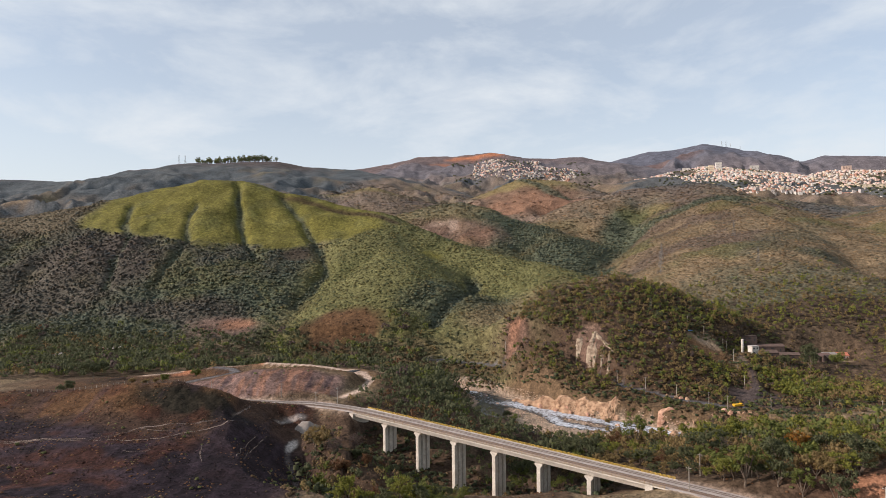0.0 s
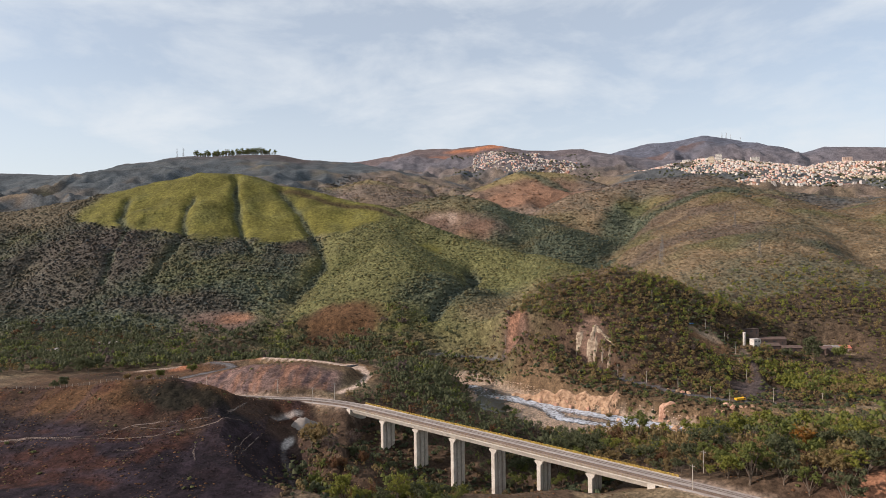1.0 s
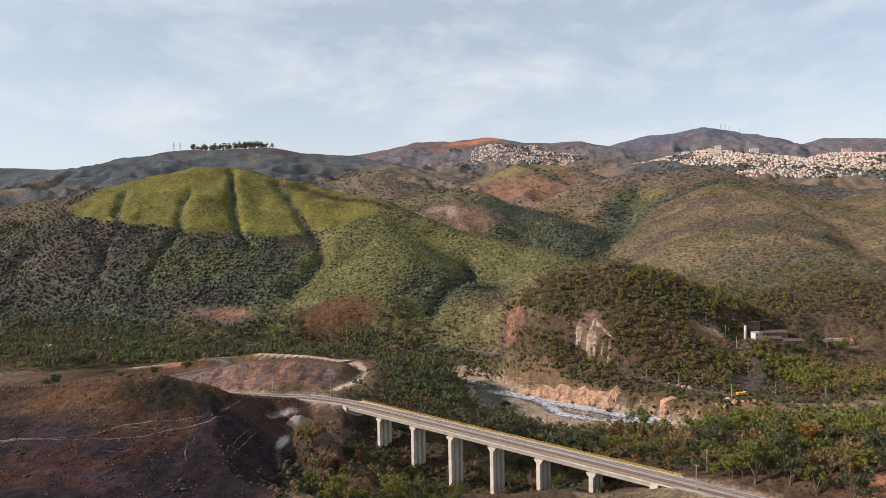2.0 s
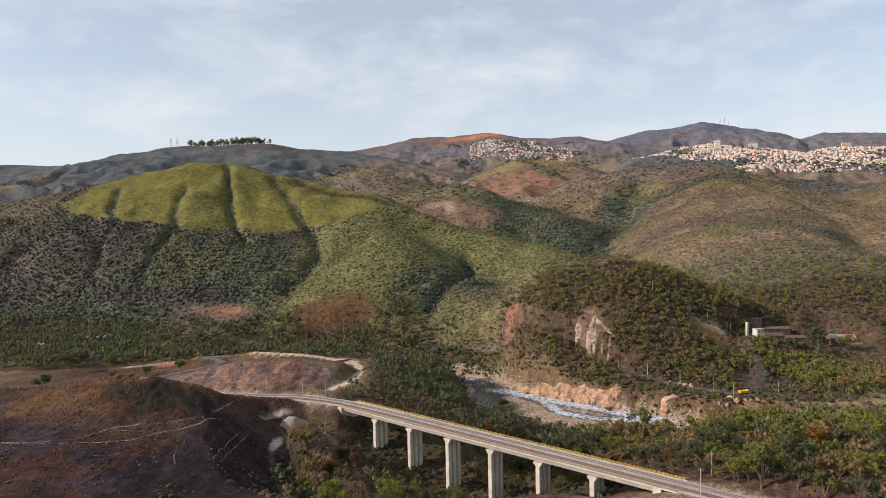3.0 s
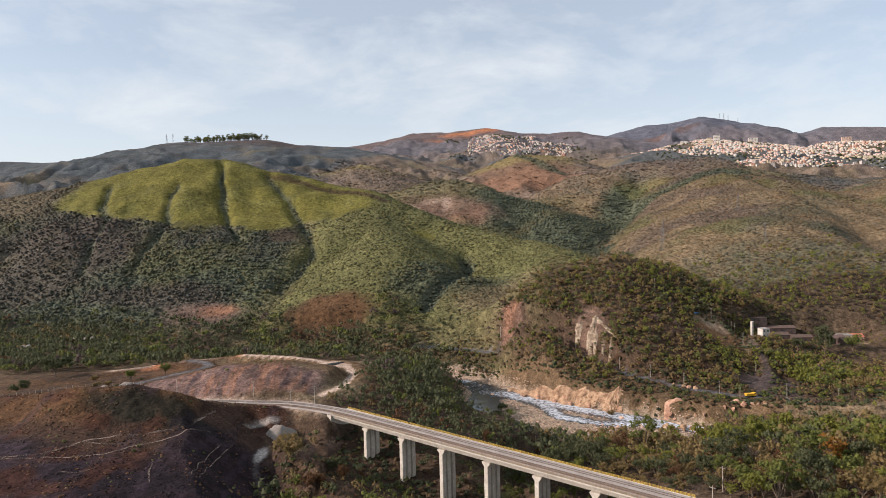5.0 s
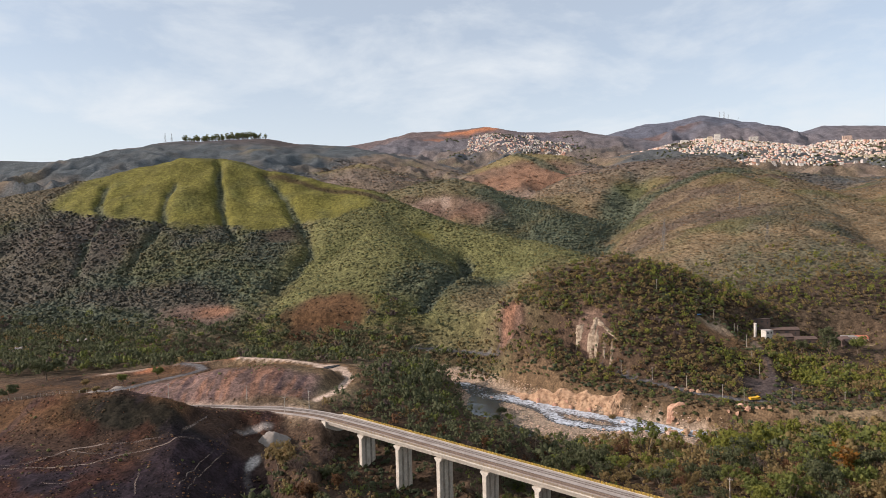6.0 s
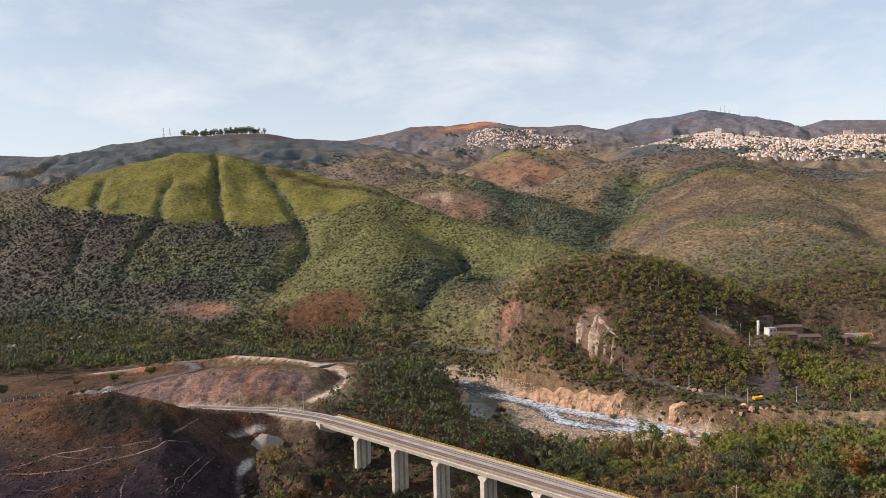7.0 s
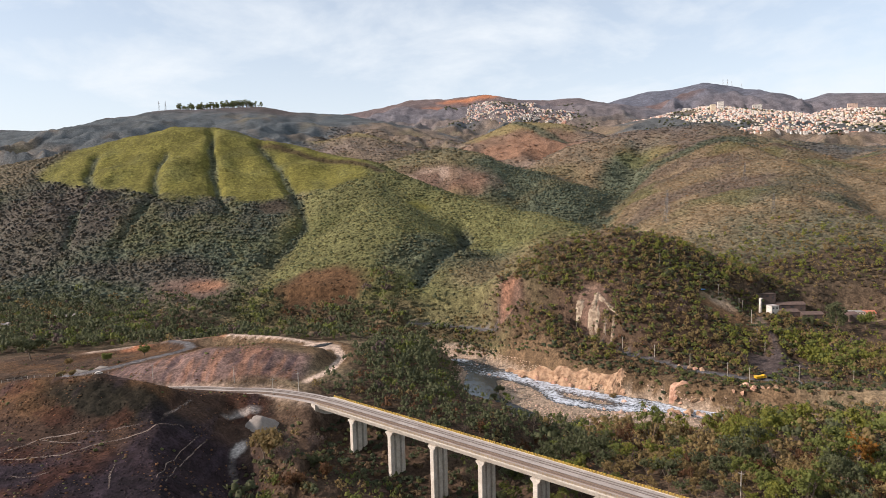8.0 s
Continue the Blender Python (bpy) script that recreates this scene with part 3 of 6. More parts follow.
    lay("dry", blob(x, y, -222, 905, 22, 22, 0, 0.4, 27, 14) * 0.6, 0.4)
    lay("grass", hill * smooth(edge - 4, edge + 4, z) * smooth(-650, -600, x + 30 * mid) * smooth(-75, -120, x + 14 * mid), 0.30)
    lay("mid", hill * smooth(0.1, 0.5, fbm(x, y, 34, 4, 28)) * smooth(edge - 4, edge + 4, z) * 0.35)
    lay("grass", blob(x, y, -18, 916, 17, 12, 0, 0.4, 29, 12) * 0.9, 0.3)
    lay("dry", smooth(16, 6, along(x, y, [(-300, 1128, 0), (-240, 1112, 0), (-149, 1074, 0), (-83, 1026, 0)])[0] + 0.3 * wob) * 0.75, 0.3)
    lay("scrub", smooth(-600, -680, x + 30 * mid) * smooth(930, 1000, y) * smooth(1300, 1200, y) * smooth(150, 175, z) * 0.5, 0.6)
    for line, deep, wide in GULLIES[:4]:
        lay("forest", smooth(7, 2, along(x + 8 * fbm(x, y, 50, 3, 15), y, line)[0] - 4 * fine) * smooth(1150, 1100, y) * 0.8, 0.9)
    lay("forest", smooth(13, 6, along(x + 8 * fbm(x, y, 50, 3, 15), y, GULLIES[4][0])[0] - 4 * fine) * smooth(880, 850, y) * 0.95, 1.0)
    lay("dry", blob(x, y, -116, 676, 50, 34, 0, 0.3, 43, 16) * 0.9, 0.1)
    lay("straw", blob(x, y, -112, 682, 46, 28, 0, 0.4, 43, 12) * 0.6, 0.25)
    lay("redsoil", blob(x, y, -262, 704, 46, 24, 0, 0.4, 44, 18) * 0.8, 0.1)
    lay("soil", blob(x, y, -246, 712, 20, 12, 0, 0.5, 45, 9) * 0.7, 0.1)
    # hills behind the green one
    lay("mid", blob(x, y, 40, 1350, 230, 80, 0, 0.4, 61, 60) * 0.4, 0.85)
    lay("tan", blob(x, y, 300, 2080, 190, 260, 0, 0.3, 62, 80) * 0.9, 0.2)
    lay("meadow", blob(x, y, 330, 2270, 210, 110, 0, 0.4, 64, 60) * 0.85, 0.25)
    lay("soil", blob(x, y, 300, 2000, 150, 110, 0, 0.4, 63, 60) * 0.35, 0.15)
    lay("forest", smooth(26, 10, along(x + wob, y, [(300, 2290, 0), (350, 2180, 0), (430, 2050, 0)])[0]) * 0.8, 0.9)
    lay("meadow", blob(x, y, -215, 1790, 130, 70, 0, 0.4, 30, 60) * 0.7, 0.3)
    lay("tan", smooth(30, 10, along(x + wob, y, [(-420, 1650, 0), (-260, 1560, 0), (-150, 1480, 0)])[0]) * 0.5, 0.3)
    lay("valley", np.maximum(blob(x, y, 150, 1235, 95, 110, -30, 0.35, 65, 60), blob(x, y, 225, 1090, 70, 95, 0, 0.35, 66, 50)), 1.0)
    lay("valley", smooth(58, 24, along(x + wob, y, [(225, 1080, 0), (300, 1180, 0), (390, 1300, 0), (440, 1400, 0)])[0]) * 0.95, 1.0)
    lay("valley", smooth(40, 16, along(x + wob, y, [(330, 1200, 0), (430, 1270, 0), (520, 1300, 0), (600, 1330, 0), (690, 1400, 0)])[0]) * 0.85, 1.0)
    lay("forest", 0.5 * smooth(40, 5, along(x + 2 * wob, y, [(400, 800, 0), (471, 840, 0), (560, 930, 0), (640, 1060, 0)])[0]) * 0.7, 0.9)
    lay("valley", smooth(560, 600, y) * smooth(790, 610, y + 90 * mid + 90 * fine) * smooth(225, 300, x) * 0.65, 0.9)
    lay("grass", blob(x, y, 470, 1420, 60, 60, 0, 0.4, 69, 50) * 0.45, 0.4)
    lay("straw", blob(x, y, 560, 1180, 60, 40, 0, 0.5, 68, 30) * 0.35, 0.3)
    lay("redsoil", blob(x, y, 20, 1230, 100, 62, -22, 0.4, 46, 26) * 0.75, 0.35)
    lay("soil", blob(x, y, 62, 1180, 34, 44, -30, 0.5, 47, 22) * 0.3, 0.3)
    lay("dirt", blob(x, y, -10, 1262, 60, 18, 4, 0.5, 48, 9) * 0.5 * smooth(-0.2, 0.2, fine), 0.1)
    lay("redsoil", blob(x, y, 150, 4050, 900, 300, 0, 0.4, 6, 300) * 0.5, 0.2)
    lay("clay", blob(x, y, 250, 3960, 190, 60, 8, 0.4, 5, 110), 0.1)
    lay("clay", blob(x, y, 60, 3780, 120, 40, -10, 0.5, 4, 60) * 0.6, 0.1)
    lay("redsoil", blob(x, y, 1500, 4060, 260, 60, 0, 0.4, 3, 110) * 0.7, 0.1)
    # the near hill: straw and rust on its sunny crest, near-black ground below
    lay("litter", blob(x, y, -62, 302, 30, 60, 0, 0.3, 60, 12) * 0.95, 0.4)
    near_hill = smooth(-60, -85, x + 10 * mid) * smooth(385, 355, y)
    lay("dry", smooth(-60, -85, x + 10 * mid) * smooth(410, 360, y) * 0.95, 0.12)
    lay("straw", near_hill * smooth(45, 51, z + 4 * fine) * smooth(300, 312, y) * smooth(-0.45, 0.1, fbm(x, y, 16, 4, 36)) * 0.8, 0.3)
    # steep face: dark bushes, with the slope's shade put into their colour
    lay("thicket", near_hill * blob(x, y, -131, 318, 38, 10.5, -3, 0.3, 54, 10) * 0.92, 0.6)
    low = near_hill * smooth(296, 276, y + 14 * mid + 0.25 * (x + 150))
    lay("near_black", low, 0.15)
    lay("black_brown", low * smooth(-0.1, 0.25, fbm(x, y, 26, 5, 37)) * 0.8, 0.15)
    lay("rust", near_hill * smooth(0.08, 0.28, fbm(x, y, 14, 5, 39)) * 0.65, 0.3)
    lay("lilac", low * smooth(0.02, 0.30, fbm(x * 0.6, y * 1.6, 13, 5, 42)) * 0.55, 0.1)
    # slope turned from the sun: its shade laid into the colour as near-black
    lay("near_black", near_hill * smooth(-122, -112, x) * smooth(335, 315, y) * 0.85, 0.15)
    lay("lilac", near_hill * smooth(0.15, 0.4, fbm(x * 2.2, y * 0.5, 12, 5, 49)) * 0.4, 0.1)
    lay("silt", blob(x, y, -83, 324, 2.6, 6, -8, 0.3, 23, 5) * 0.8, 0.0)
    lay("silt", blob(x, y, -90, 351, 8, 2.6, 20, 0.3, 24, 6) * 0.45, 0.0)
    lay("silt", smooth(2.2, 0.8, along(x + 2 * fbm(x, y, 10, 3, 79), y, [(-83, 316, 0), (-77, 300, 0), (-70, 285, 0), (-62, 272, 0)])[0]) * 0.10, 0.0)
    # the rocky bank, the plateau over the railway cutting
    lay("bank", smooth(10, 40, x) * smooth(235, 215, x) * beyond_river(x, y) * smooth(560, 535, y) * 0.85, 0.35)
    lay("bank", blob(x, y, -120, 452, 90, 44, 0, 0.3, 11, 30) * 0.9, 0.3)
    lay("dry", blob(x, y, -235, 455, 110, 60, 0, 0.35, 10, 30) * 0.85, 0.3)
    lay("straw", blob(x, y, -190, 450, 140, 50, 0, 0.35, 10, 30) * smooth(-0.15, 0.25, fbm(x, y, 14, 4, 50)) * 0.55, 0.3)
    lay("clay", blob(x, y, -217, 490, 14, 6, 0, 0.4, 19, 8) * 0.9, 0.0)
    lay("clay", blob(x, y, -160, 508, 12, 4, 0, 0.4, 19, 8) * 0.5, 0.0)
    lay("soil", blob(x, y, -190, 500, 20, 5, 0, 0.4, 20, 8) * 0.35, 0.0)
    face = smooth(-196, -180, x) * smooth(-64, -74, x) * smooth(384, 390, y) * smooth(424, 414, y + 5 * fine)
    lay("cutting", face * 0.92, 0.1)
    lay("soil", face * smooth(0.05, 0.35, fbm(x * 2.5, y * 0.5, 10, 4, 18)) * 0.55, 0.1)
    lay("lilac", face * smooth(0.1, 0.4, fbm(x * 2, y * 0.4, 7, 4, 52)) * 0.6, 0.1)
    lay("mid", blob(x, y, 40, 590, 80, 40, 0, 0.4, 70, 30) * 0.6, 0.7)
    lay("redsoil", blob(x, y, 69, 572, 14, 24, 12, 0.35, 16, 14) * 0.9, 0.1)
    lay("soil", blob(x, y, 72, 586, 9, 8, 0, 0.4, 17, 8) * 0.6, 0.1)
    lay("redsoil", blob(x, y, 128, 535, 26, 24, 0, 0.35, 12, 12) * 0.7, 0.1)
    lay("straw", blob(x, y, 236, 530, 22, 14, 0, 0.3, 12, 14) * 0.8, 0.15)
    lay("dirt", blob(x, y, 240, 544, 12, 6, 0, 0.3, 14, 8) * 0.25, 0.0)
    lay("dry", blob(x, y, 170, 215, 50, 26, 0, 0.3, 12, 14), 0.15)
    lay("soil", blob(x, y, SOIL_AT[0], SOIL_AT[1], 22, 12, -30, 0.3, 14, 10), 0.05)
    lay("litter", wood_density(x, y) * (y < 650) * 0.85, 0.5)
    # hollow under the bridge, darkened to the same brown
    lay("litter", smooth(30, 12, along(x, y, HOLLOW)[0]) * 0.85, 0.5)
    d, rz = along(x, y, RIVER)
    lay("bed", smooth(3.5, 2.0, z - rz - 6 * smooth(70, 30, x) * smooth(500, 525, y) * beyond_river(x, y)) * smooth(55, 45, d), 0.0)
    d, rz = along(x, y, RAIL)
    lay("dirt", smooth(8, 5, d) * np.maximum(smooth(-46, -60, x), smooth(84, 90, x)) * 0.55, 0.0)
    for line, width, kind in ROADS.values():
        d, rz = along(x, y, line)
        lay(kind, smooth(width + 0.8, width - 0.6, d + 0.8 * fbm(x, y, 6, 3, 51)), 0.0)
    lay("dirt", blob(x, y, -74, 464, 13, 10, -30, 0.3, 53, 8), 0.0)
    lay("yard", blob(x, y, 246, 468, 22, 24, 0, 0.3, 15, 12), 0.0)
    return col, shrub


def graded_land(x, y):
    h = land(x, y)
    for line, width, kind in ROADS.values():
        d, z = along(x, y, line)
        h = h + (z - h) * smooth(width + 9, width, d)
    for px, py, pz, r in PADS:
        h = h + (pz - h) * smooth(r + 16, r, np.hypot(x - px, y - py))
    return h


def build_ground():
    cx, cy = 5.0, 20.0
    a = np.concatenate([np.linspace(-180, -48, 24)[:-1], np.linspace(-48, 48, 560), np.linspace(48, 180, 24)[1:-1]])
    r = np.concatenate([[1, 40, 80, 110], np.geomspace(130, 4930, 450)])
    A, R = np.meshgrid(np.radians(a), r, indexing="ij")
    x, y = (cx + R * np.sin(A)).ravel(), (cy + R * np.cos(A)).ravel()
    z = graded_land(x, y)
    na, nr = len(a), len(r)
    i = np.arange(na)[:, None] * nr + np.arange(nr - 1)[None, :]
    j = np.roll(np.arange(na), -1)[:, None] * nr + np.arange(nr - 1)[None, :]
    quads = np.stack([i, i + 1, j + 1, j], -1).reshape(-1, 4)
    me = bpy.data.meshes.new("ground")
    me.vertices.add(len(x))
    me.vertices.foreach_set("co", np.stack([x, y, z], 1).ravel())
    me.loops.add(quads.size)
    me.loops.foreach_set("vertex_index", quads.ravel().astype(np.int32))
    me.polygons.add(len(quads))
    me.polygons.foreach_set("loop_start", np.arange(0, quads.size, 4, dtype=np.int32))
    me.polygons.foreach_set("use_smooth", np.ones(len(quads), bool))
    me.update(calc_edges=True)
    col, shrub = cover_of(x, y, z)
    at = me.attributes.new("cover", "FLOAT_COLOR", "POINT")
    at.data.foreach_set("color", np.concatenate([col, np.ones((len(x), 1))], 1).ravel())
    at = me.attributes.new("shrub", "FLOAT", "POINT")
    at.data.foreach_set("value", shrub)
    me.materials.append(MAT_LAND)
    return tagged(new("ground", me), "hilly ground of dry grass, scrub, red soil and rock", "ground", kind="structure")


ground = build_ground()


def dust_material():
    """Pale trodden dust, thinning out over the soil towards its edges."""
    m = surface("path_dust", (0.22, 0.165, 0.135), (0.13, 0.095, 0.078), 3.0, 0.3, 0.95, bump=0.2)
    nt = m.node_tree
    at = nt.nodes.new("ShaderNodeAttribute")
    at.attribute_name = "trodden"
    pos = nt.nodes.new("ShaderNodeNewGeometry")
    n = noise_node(nt, 1 / 0.9, 5, 0.7, pos.outputs["Position"])
    add = nt.nodes.new("ShaderNodeMath")
    add.operation = "ADD"
    nt.links.new(at.outputs["Fac"], add.inputs[0])
    nt.links.new(n.outputs["Fac"], add.inputs[1])
    clear, both = nt.nodes.new("ShaderNodeBsdfTransparent"), nt.nodes.new("ShaderNodeMixShader")
    nt.links.new(span(nt, add.outputs["Value"], 0.70, 1.25), both.inputs["Fac"])
    nt.links.new(clear.outputs["BSDF"], both.inputs[1])
    nt.links.new(nt.nodes["Principled BSDF"].outputs["BSDF"], both.inputs[2])
    nt.links.new(both.outputs["Shader"], nt.nodes["Material Output"].inputs["Surface"])
    return m


def build_paths():
    """Trodden paths of pale dust over the dry hill."""
    dust = dust_material()
    for n, (line, wide) in enumerate(PATHS):
        P = np.array(resample(line, 0.7))
        x, y = P[:, 0] + 1.2 * fbm(P[:, 0], P[:, 1], 11, 3, 77), P[:, 1] + 1.2 * fbm(P[:, 0], P[:, 1], 11, 3, 78)
        wx, wy = np.gradient(x), np.gradient(y)
        long = np.hypot(wx, wy)
        half = wide * (1 + 0.5 * fbm(x, y, 5, 3, 79))
        k, vs, fs, worn = len(x), [], [], []
        for j, u in enumerate((-1, -0.4, 0.4, 1)):
            px, py = x + wy / long * half * u, y - wx / long * half * u
            vs += list(zip(px, py, graded_land(px, py) + 0.12))
            worn += list((0.0 if abs(u) == 1 else 0.75) * (0.75 + 0.6 * fbm(x, y, 9, 3, 80)) * smooth(0, 6, np.minimum(np.arange(k), k - 1 - np.arange(k))))
            if j < 3:
                fs += [(j * k + i, (j + 1) * k + i, (j + 1) * k + i + 1, j * k + i + 1) for i in range(k - 1)]
        me = mesh_of("footpath", vs, fs, dust, True)
        me.attributes.new("trodden", "FLOAT", "POINT").data.foreach_set("value", np.array(worn))
        tagged(new("footpath_%d" % (n + 1), me), "narrow trodden footpath of pale dust on the dry hill", "path", kind="structure")


build_paths()


def build_water():
    path = resample(RIVER, 2.5)
    P = np.array(path)
    w = np.gradient(P[:, :2], axis=0)
    w /= np.linalg.norm(w, axis=1)[:, None]
    u = np.linspace(-40, 40, 40)
    x = P[:, 0][:, None] + w[:, 1][:, None] * u
    y = P[:, 1][:, None] - w[:, 0][:, None] * u
    z = P[:, 2][:, None] + 0 * u + 0.12 * fbm(x, y, 4, 3, 61)
    n, k = x.shape
    faces = [(i * k + j, i * k + j + 1, (i + 1) * k + j + 1, (i + 1) * k + j) for i in range(n - 1) for j in range(k - 1)]
    me = mesh_of("river", np.stack([x.ravel(), y.ravel(), z.ravel()], 1), faces, MAT_WATER, True)
    c = np.minimum(along(x, y, RAPID)[0], along(x, y, SHORTCUT)[0] + 3)
    foam = 0.36 + 0.17 * smooth(12, 4, c) * smooth(535, 500, y) + 0.22 * smooth(545, 556, y) - 0.15 * smooth(10, 20, c) + 0.10 * fbm(x, y, 16, 4, 62)
    at = me.attributes.new("foam", "FLOAT", "POINT")
    at.data.foreach_set("value", foam.ravel())
    return tagged(new("river", me), "shallow brown river with white rapids between stone banks", "river", kind="structure")


build_water()


# ---- the railway bridge ----
DECK_W = 6.2        # half the deck's width
BR_A, BR_B = Vector((-50.2, 356.7, 0)), Vector((84.0, 245.7, 0))   # the abutments
BR_WAY = (BR_B - BR_A).normalized()
BR_ACROSS = Vector((BR_WAY.y, -BR_WAY.x, 0))      # to the right of the way: the near, sunlit side
BR_LEN = (BR_B - BR_A).length
DECK_Z = 37.4


def on_bridge(s, across=0.0, z=0.0):
    return BR_A + BR_WAY * s + BR_ACROSS * across + Vector((0, 0, z))


# near railing: duller and sandier than the far one
RAIL_SAND = surface("sand_railing", (0.34, 0.25, 0.15), (0.26, 0.19, 0.12), 3.0, 0.3, 0.8, bump=0.1)


def build_bridge():
    b = thing("railway_bridge", "long concrete railway viaduct with yellow railings on tall piers", "bridge")
    path = [tuple(on_bridge(s, 0, DECK_Z)) for s in np.linspace(-1, BR_LEN + 9, 28)]
    w = DECK_W
    part("deck_slab", Shape().sweep(path, [(-w, -0.38), (w, -0.38), (w, 0.12), (w - 0.3, 0.12), (w - 0.3, 0), (-w + 0.3, 0), (-w + 0.3, 0.12), (-w, 0.12)]), CONCRETE, b)
    spans = 7
    step = BR_LEN / spans
    for k in range(spans):
        seg = [tuple(on_bridge(s, 0, DECK_Z)) for s in (k * step + 0.06, (k + 1) * step - 0.06)]
        part("girder", Shape().sweep(seg, [(-4.6, -2.55), (4.6, -2.55), (5.7, -0.38), (-5.7, -0.38)]), CONCRETE, b)
    turn = Matrix.Rotation(math.atan2(BR_WAY.y, BR_WAY.x), 4, "Z")
    for k in range(1, spans):
        c = on_bridge(k * step)
        ground_z = min(land_at(c.x + BR_ACROSS.x * q, c.y + BR_ACROSS.y * q) for q in (-5, 0, 5)) - 1.0
        m = Matrix.Translation((c.x, c.y, 0)) @ turn
        p = new("pier")
        p.parent = b
        p.matrix_basis = m
        top = DECK_Z - 2.65
        for name, y in (("column", -4.1), ("column", -0.6), ("column", 2.9)):
            part(name, Shape().box(-1.05, y - 1.15, ground_z, 1.05, y + 1.15, top - 1.9, 0.18), CONCRETE, p)
        # recessed webs between the columns, their shade put into a darker concrete
        for y in (-2.35, 1.15):
            part("web_wall", Shape().box(-0.6, y - 0.65, ground_z, 0.6, y + 0.65, top - 1.95), CONCRETE_DARK, p)
        cap = Shape()
        cap.prism([(-1.1, -5.2), (1.1, -5.2), (1.1, 4.1), (-1.1, 4.1)], top - 1.9, top - 0.8, top=[(-2.0, -5.3), (2.0, -5.3), (2.0, 4.2), (-2.0, 4.2)])
        cap.box(-2.0, -5.3, top - 0.8, 2.0, 4.2, top - 0.25)
        part("pier_cap", cap, CONCRETE, p)
        for y in (-3.8, 2.8):
            part("bearing", Shape().box(-0.45, y - 0.4, top - 0.25, 0.45, y + 0.4, top + 0.1), CONCRETE_DARK, p)
    for s in (-1.6, BR_LEN + 1.6):
        c = on_bridge(s)
        part("abutment", Shape().box(-1.6, -6.3, 26, 1.6, 6.3, DECK_Z - 0.4, 0.1, m=Matrix.Translation((c.x, c.y, 0)) @ turn), CONCRETE, b)
    # yellow railings
    post = Shape().box(-0.07, -0.07, 0.1, 0.07, 0.07, 1.15).mesh("post", YELLOW)
    post_sand = Shape().box(-0.08, -0.08, 0.1, 0.08, 0.08, 1.15).mesh("post", RAIL_SAND)
    for side in (-1, 1):
        for s in np.arange(0, BR_LEN + 9, 2.0):
            part("railing_post", post if side < 0 else post_sand, YELLOW, b, at=Matrix.Translation(on_bridge(s, side * (w - 0.12), DECK_Z)) @ turn)
        for h in (0.35, 0.7, 1.05):
            ends = [tuple(on_bridge(s, side * (w - 0.12), DECK_Z + h)) for s in (0, BR_LEN + 8.2)]
            part("railing_bar", Shape().sweep(ends, [(-0.05, -0.06), (0.05, -0.06), (0.05, 0.06), (-0.05, 0.06)]), YELLOW if side < 0 else RAIL_SAND, b, "" if side < 0 else "sand-coloured railing bar")
    return b


build_bridge()


def build_track():
    line = resample(RAIL, 2.0)
    t = thing("railway_track", "two railway tracks on grey stone ballast crossing the viaduct", "railway", kind="structure")
    part("ballast_bed", Shape().sweep(line, [(-5.7, -0.58), (5.7, -0.58), (5.2, -0.25), (-5.2, -0.25)]), BALLAST, t)
    part("worn_ballast", Shape().sweep(line, [(1.2, -0.3), (3.9, -0.3), (3.9, -0.235), (1.2, -0.235)]), BALLAST_RUST, t)
    for centre in (-2.2, 2.4):
        for side in (-0.8, 0.8):
            u = centre + side
            part("rail", Shape().sweep(line, [(u - 0.08, -0.2), (u + 0.08, -0.2), (u + 0.08, 0.0), (u - 0.08, 0.0)]), STEEL, t)
        sl = Shape()
        for i, (q, nx) in enumerate(zip(line, line[1:])):
            way = (Vector(nx) - Vector(q)).normalized()
            right = Vector((way.y, -way.x, 0))
            for f in (0.0, 0.33, 0.66):
                c = Vector(q).lerp(Vector(nx), f) + right * centre
                m = Matrix.Translation(c) @ Matrix.Rotation(math.atan2(way.y, way.x), 4, "Z")
                sl.box(-0.13, -1.35, -0.3, 0.13, 1.35, -0.19, m=m)
        tagged(part("sleepers", mesh_of("sleepers", sl.v, sl.f, SLEEPER if centre > 0 else SLEEPER_PALE), None, t), kind="stuff")
    return t


build_track()


# ---- plants ----
def leaf_material(name, a, b, size=3.0):
    m = surface(name, a, b, size, 0.6, 0.7, bump=0.0, island=0.17, spec=0.2)
    nt = m.node_tree
    p = nt.nodes["Principled BSDF"]
    glow = nt.nodes.new("ShaderNodeBsdfTranslucent")
    nt.links.new(p.inputs["Base Color"].links[0].from_socket, glow.inputs["Color"])
    both = nt.nodes.new("ShaderNodeMixShader")
    both.inputs["Fac"].default_value = 0.45
    nt.links.new(p.outputs["BSDF"], both.inputs[1])
    nt.links.new(glow.outputs["BSDF"], both.inputs[2])
    nt.links.new(both.outputs["Shader"], nt.nodes["Material Output"].inputs["Surface"])
    return m


def tinted_leaves(name):
    """Leaves whose hue is that of the growth at the spot, each bush a little apart from the next."""
    m = leaf_material(name, (0.9, 0.9, 0.9), (1.1, 1.1, 1.1), 12)
    nt = m.node_tree
    p = nt.nodes["Principled BSDF"]
    old = p.inputs["Base Color"].links[0].from_socket
    at = nt.nodes.new("ShaderNodeAttribute")
    at.attribute_name = "tint"
    col = mix_node(nt, "MULTIPLY", 1.0, at.outputs["Color"], old)
    for link in [q for q in nt.links if q.from_socket == old and q.to_node.type in ("BSDF_PRINCIPLED", "BSDF_TRANSLUCENT")]:
        nt.links.new(col, link.to_socket)
    return m


